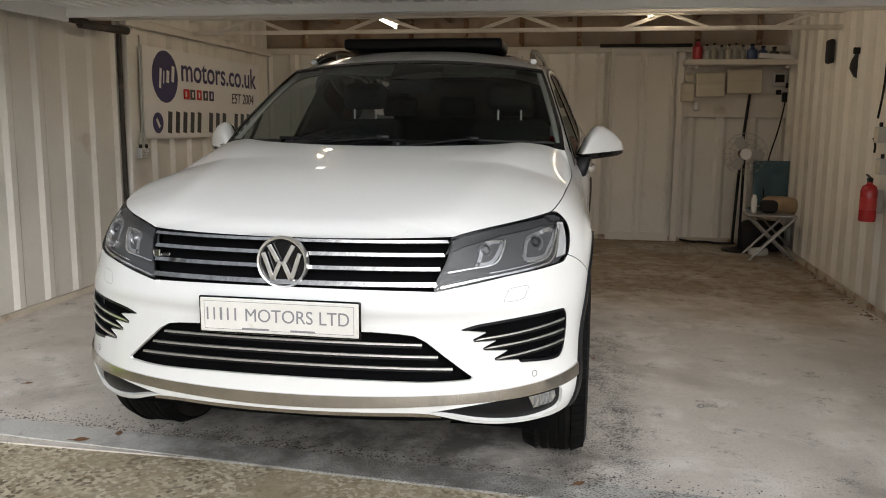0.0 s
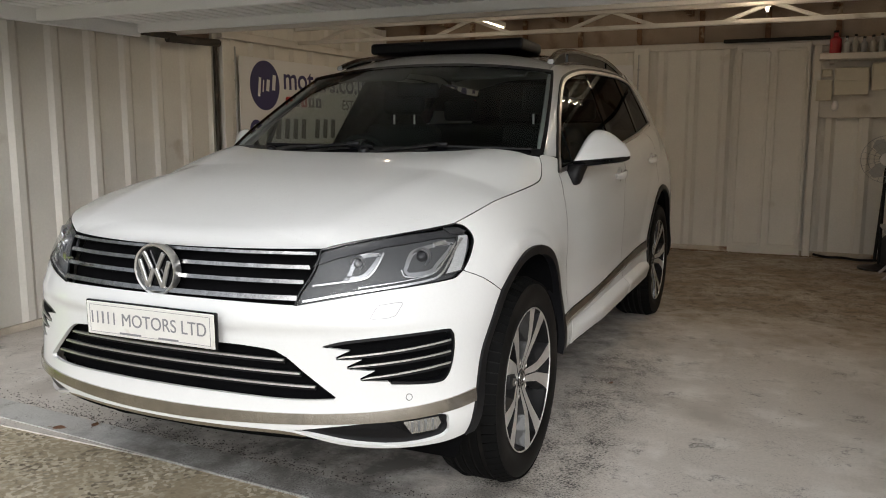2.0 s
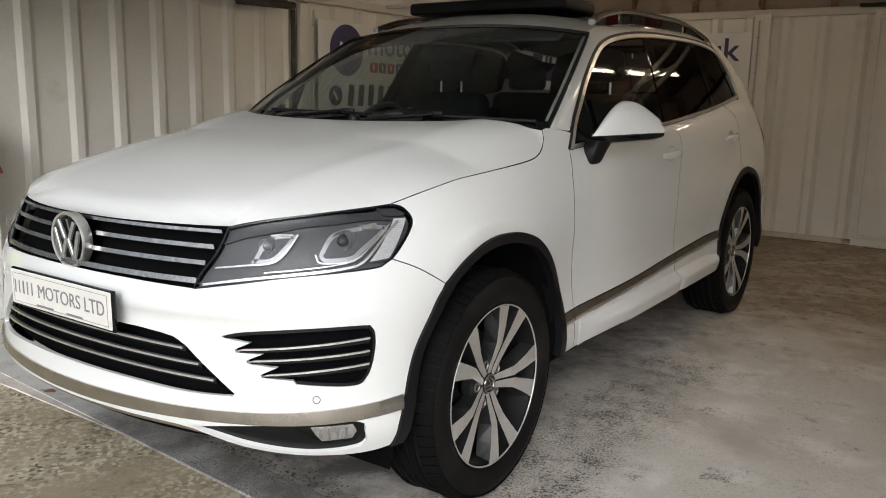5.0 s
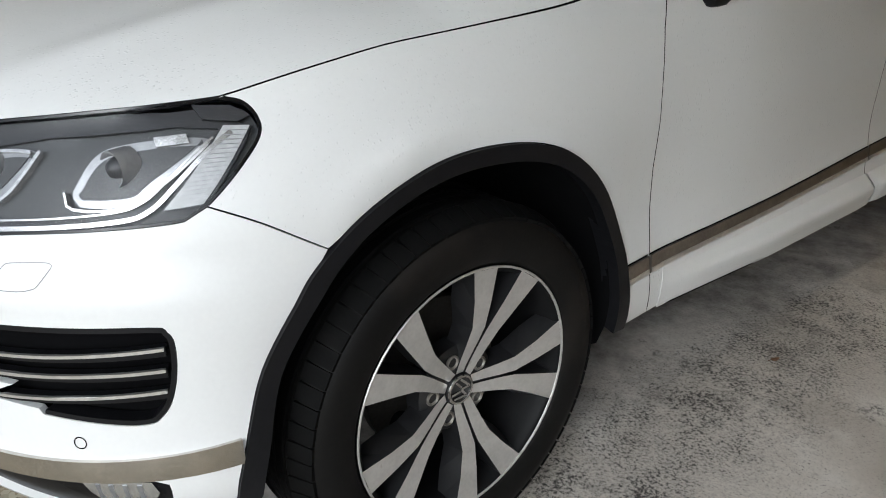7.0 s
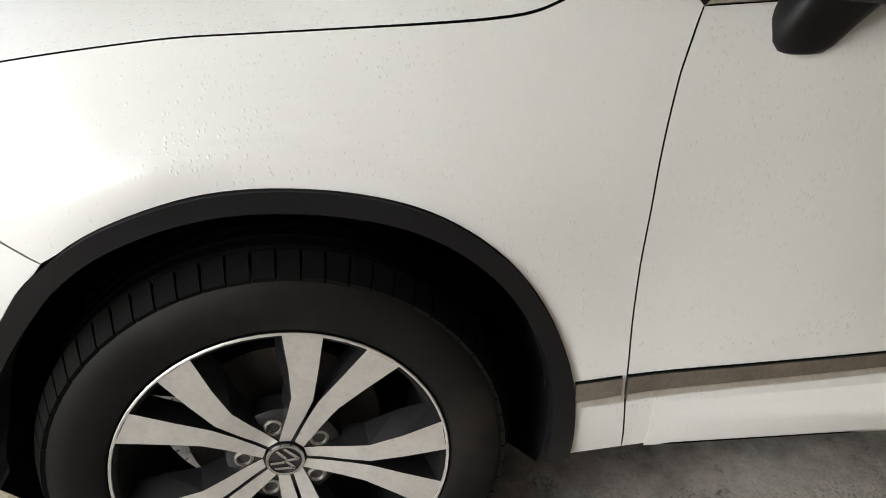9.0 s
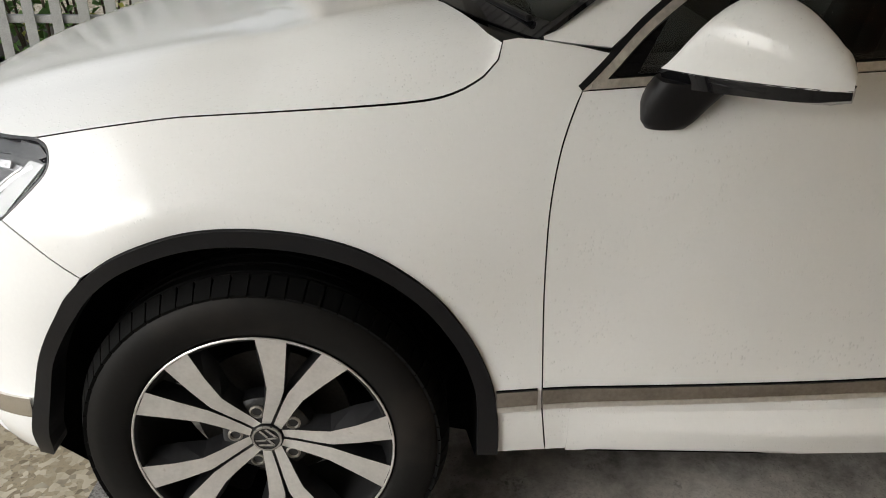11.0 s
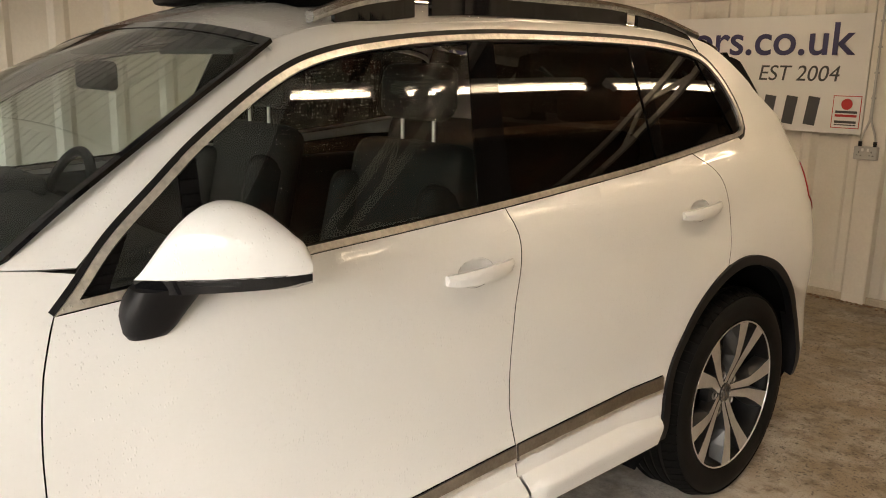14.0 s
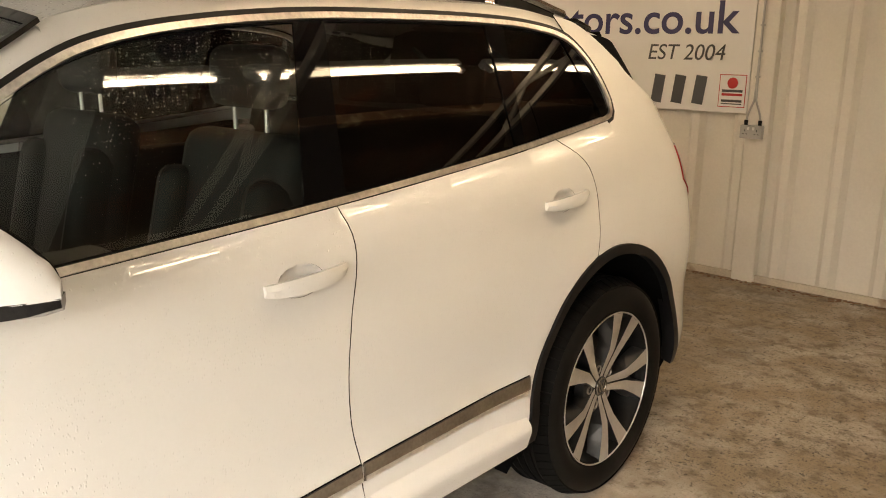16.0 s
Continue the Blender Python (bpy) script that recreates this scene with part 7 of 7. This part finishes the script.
def leaves(name, mat, n, label, lo, hi, size):
    """A thicket: many small folded leaves."""
    vs, fs = [], []
    for _ in range(n):
        c = Vector([rng.uniform(a, b_) for a, b_ in zip(lo, hi)])
        if rng.uniform() < 0.25 + 0.5 * abs(math.sin(c.y * 2.3 + c.z * 3.1)):
            m = Euler([rng.uniform(-1, 1), rng.uniform(-1, 1), rng.uniform(0, 6.28)]).to_matrix()
            s = size * rng.uniform(0.6, 1.4)
            k = len(vs)
            for p in ((0, 0, 0), (0.45 * s, 0.5 * s, 0.12 * s), (0, 1.2 * s, -0.1 * s), (-0.45 * s, 0.5 * s, 0.12 * s)):
                vs.append(c + m @ Vector(p))
            fs += [(k, k + 1, k + 2), (k, k + 2, k + 3)]
    return tagged(link(name, mesh_of(name, vs, fs, smooth=False), mat), label, "shrub", kind="stuff")
leaves("shrub_leaves", leaf, 17000, "dense green bramble and shrub growth behind the fence", (-4.6, -9.5, 0.0), (-3.06, -0.8, 1.75), 0.075)
leaves("yellow_leaves", leaf_yellow, 1500, "yellowing leaves among the shrubs behind the fence", (-3.8, -9.5, 0.1), (-3.1, -0.8, 1.7), 0.06)
b = bmesh.new()
for i in range(60):
    y, x0 = rng.uniform(-9.4, -0.9), rng.uniform(-4.4, -3.2)
    rod((x0, y, -0.15), (x0 + rng.uniform(-.4, .3), y + rng.uniform(-.4, .4), rng.uniform(0.8, 2.2)), 0.012, 5, 0.004, b)
tagged(part("shrub_stems", b, soil), "thin brown stems of the shrubs behind the fence", "shrub", kind="stuff")
b = box((2.0, 10, 0.10), (-3.98, -5.6, -0.04), 0.02, 1)
tagged(part("verge", b, soil), "dark earth verge behind the fence", "ground", kind="structure")

# ---- odds and ends by the side wall ----
def hung(name, at, w, h, mat, label, category, folds=5, depth=0.05, seed=1):
    """Cloth hung on a wall hook: gathered at the top, with folds that widen downwards; faces +x."""
    n, m = 24, 16
    rg = np.random.default_rng(seed)
    ph = rg.uniform(0, 6.28, 4)
    vs, fs = [], []
    for side in (1, 0):
        for j in range(m + 1):
            v = j / m
            wide = w * (0.35 + 0.65 * v ** 0.6)
            for i in range(n + 1):
                u = i / n - 0.5
                f = math.sin(folds * 6.28 * u + ph[0] + 0.8 * math.sin(3 * v + ph[1])) * (0.35 + 0.65 * v)
                x = depth * (0.55 + 0.35 * f + 0.2 * math.sin(9 * u + 5 * v + ph[2])) if side else 0.0
                z = -h * v * (1 - 0.10 * math.cos(5 * u + ph[3])) if v else 0.0
                vs.append((at[0] + x, at[1] + u * wide, at[2] + z))
    q = (n + 1) * (m + 1)
    for j in range(m):
        for i in range(n):
            a = j * (n + 1) + i
            fs.append((a, a + n + 1, a + n + 2, a + 1)); fs.append((q + a, q + a + 1, q + a + n + 2, q + a + n + 1))
    for i in range(n):
        fs.append((i, i + 1, q + i + 1, q + i)); a = m * (n + 1) + i; fs.append((a, q + a, q + a + 1, a + 1))
    for j in range(m):
        a, b_ = j * (n + 1), j * (n + 1) + n
        fs.append((a, q + a, q + a + n + 1, a + n + 1)); fs.append((b_, b_ + n + 1, q + b_ + n + 1, q + b_))
    return tagged(link(name, mesh_of(name, vs, fs), mat), label, category)
XW = XL + 0.04
hung("hanging_vest", (XW, 0.09, 1.36), 0.30, 0.40, olive_cloth, "crumpled olive-yellow work vest hung on the steel wall", "vest", 4, 0.09, 2)
hung("hanging_bag", (XW + 0.06, 0.165, 1.075), 0.24, 0.26, pink_cloth, "pink and white cloth bag hung on the steel wall", "bag", 3, 0.12, 5)
hung("hanging_coat", (XW, -0.30, 1.45), 0.26, 1.0, black_cloth, "dark grey coat hung beside the garage mouth", "coat", 4, 0.08, 8)
tub = part("storage_tub", prism([(-0.11, 0.0), (0.11, 0.0), (0.125, 1.02), (-0.125, 1.02)], 0.26, "YZ"), sign_white)
tub.matrix_world = Matrix.Translation((XW + 0.08, 0.03, floor_z(0.1)))
tagged(tub, "tall white plastic tub with a green rim by the wall", "tub")
b = bmesh.new()
for y0, y1, z0, z1 in ((-0.095, -0.070, 0.855, 1.01), (0.070, 0.095, 0.855, 1.01), (-0.095, 0.095, 0.985, 1.015)):
    box((0.012, y1 - y0, z1 - z0), (0.264, (y0 + y1) / 2, (z0 + z1) / 2), 0.004, 1, None, b)
part("rim", b, green_plastic, tub, "green moulded rim")
part("hollow", box((0.004, 0.14, 0.13), (0.262, 0, 0.92), 0.0), black_plastic, tub)
b = box((0.30, 0.42, 0.78), (0, 0, 0.39), 0.07, 4)
for v in b.verts:
    v.co.x += 0.02 * math.sin(11 * v.co.z + 7 * v.co.y); v.co.y += 0.02 * math.sin(9 * v.co.z)
o = part("garden_sack", b, lime_plastic, None, "", True)
o.matrix_world = Matrix.Translation((-2.74, -0.92, floor_z(-0.4) - 0.006))
tagged(o, "bulging lime-green plastic sack outside the garage mouth", "sack")
o = part("red_board", box((0.10, 0.30, 0.03), (-2.72, -0.86, floor_z(-0.4) + 0.79), 0.006, 1, Matrix.Rotation(radians(12), 4, "Z")), red_paint)
tagged(o, "small red board lying on the green sack", "board")

# crumbs of rust and dirt along the foot of the rear and side walls
rng_c = random.Random(41)
bb = bmesh.new()
for i in range(620):
    if i < 440:
        x, y = rng_c.uniform(-0.4, XR - 0.08), YB - 0.075 - abs(rng_c.gauss(0, 0.035))
    else:
        x, y = XR - 0.08 - abs(rng_c.gauss(0, 0.03)), rng_c.uniform(2.5, YB - 0.1)
    s = rng_c.uniform(0.003, 0.011)
    res = bmesh.ops.create_icosphere(bb, subdivisions=1, radius=1.0)
    m = Matrix.Translation((x, y, floor_z(y) + s * 0.22)) @ Matrix.Rotation(rng_c.uniform(0, 6.3), 4, "Z") @ Matrix.Diagonal((s * rng_c.uniform(0.8, 2.2), s, s * 0.5, 1))
    bmesh.ops.transform(bb, matrix=m, verts=res["verts"])
tagged(part("floor_crumbs", bb, rust), "brown crumbs of rust and dirt along the wall's foot", "dirt", kind="stuff")

# grit lying along the inner edge of the threshold
rng_g = random.Random(7)
bb = bmesh.new()
for i in range(1500):
    x = rng_g.gauss(-0.5, 0.75) if i % 3 else rng_g.uniform(XL + 0.1, 2.1)
    if not XL + 0.08 < x < 2.12:
        continue
    y = -0.10 - 0.40 * (x - XL + 0.1) / (XR - XL + 0.2) + abs(rng_g.gauss(0, 0.06)) * (1.0 if i % 4 else 2.2)
    k = rng_g.uniform(0.0012, 0.0036)
    res = bmesh.ops.create_icosphere(bb, subdivisions=1, radius=1.0)
    m = Matrix.Translation((x, y, floor_z(y) + 0.003 + k * 0.25)) @ Matrix.Rotation(rng_g.uniform(0, 6.3), 4, "Z") @ Matrix.Diagonal((k * rng_g.uniform(0.8, 1.9), k, k * 0.6, 1))
    bmesh.ops.transform(bb, matrix=m, verts=res["verts"])
tagged(part("threshold_grit", bb, gear_brown), "dark grit and crumbs swept along the threshold", "dirt", kind="stuff")

def fallen_leaf(x, y, turn, size, curl):
    """A dry leaf: a pointed blade folded along its midrib, with a stalk."""
    b = bmesh.new()
    mid_line, left, right = [], [], []
    for t in np.linspace(0, 1, 7):
        w = 0.34 * math.sin(math.pi * t ** 0.8) * (1 - 0.25 * t)
        lift = curl * (t - 0.4) ** 2
        mid_line.append(b.verts.new((t * size, 0, lift * size)))
        left.append(b.verts.new((t * size, w * size, (lift + 0.25 * w) * size)))
        right.append(b.verts.new((t * size, -w * size, (lift + 0.25 * w) * size)))
    for i in range(6):
        for a_, c_ in ((mid_line, left), (right, mid_line)):
            b.faces.new((a_[i], a_[i + 1], c_[i + 1], c_[i]))
    bmesh.ops.remove_doubles(b, verts=b.verts, dist=1e-5)
    bmesh.ops.solidify(b, geom=b.faces[:], thickness=0.0008)
    rod((-0.35 * size, 0, 0.002), (0, 0, curl * 0.16 * size), 0.0012, 5, None, b)
    o = part("fallen_leaf", b, dry_leaf)
    o.matrix_world = Matrix.Translation((x, y, floor_z(y) + 0.006)) @ Matrix.Rotation(turn, 4, "Z")
    return tagged(o, "curled dry brown leaf lying on the concrete floor", "leaf", "fallen leaves")
for x, y, turn, size, curl in ((0.924, -0.394, 0.6, 0.050, 0.5), (-1.115, -0.362, 0.2, 0.07, 0.25), (-0.96, -0.283, 2.0, 0.05, 0.3), (-1.79, 0.237, 0.3, 0.045, 0.3), (1.0, 1.21, 1.2, 0.030, 0.6)):
    fallen_leaf(x, y, turn, size, curl)
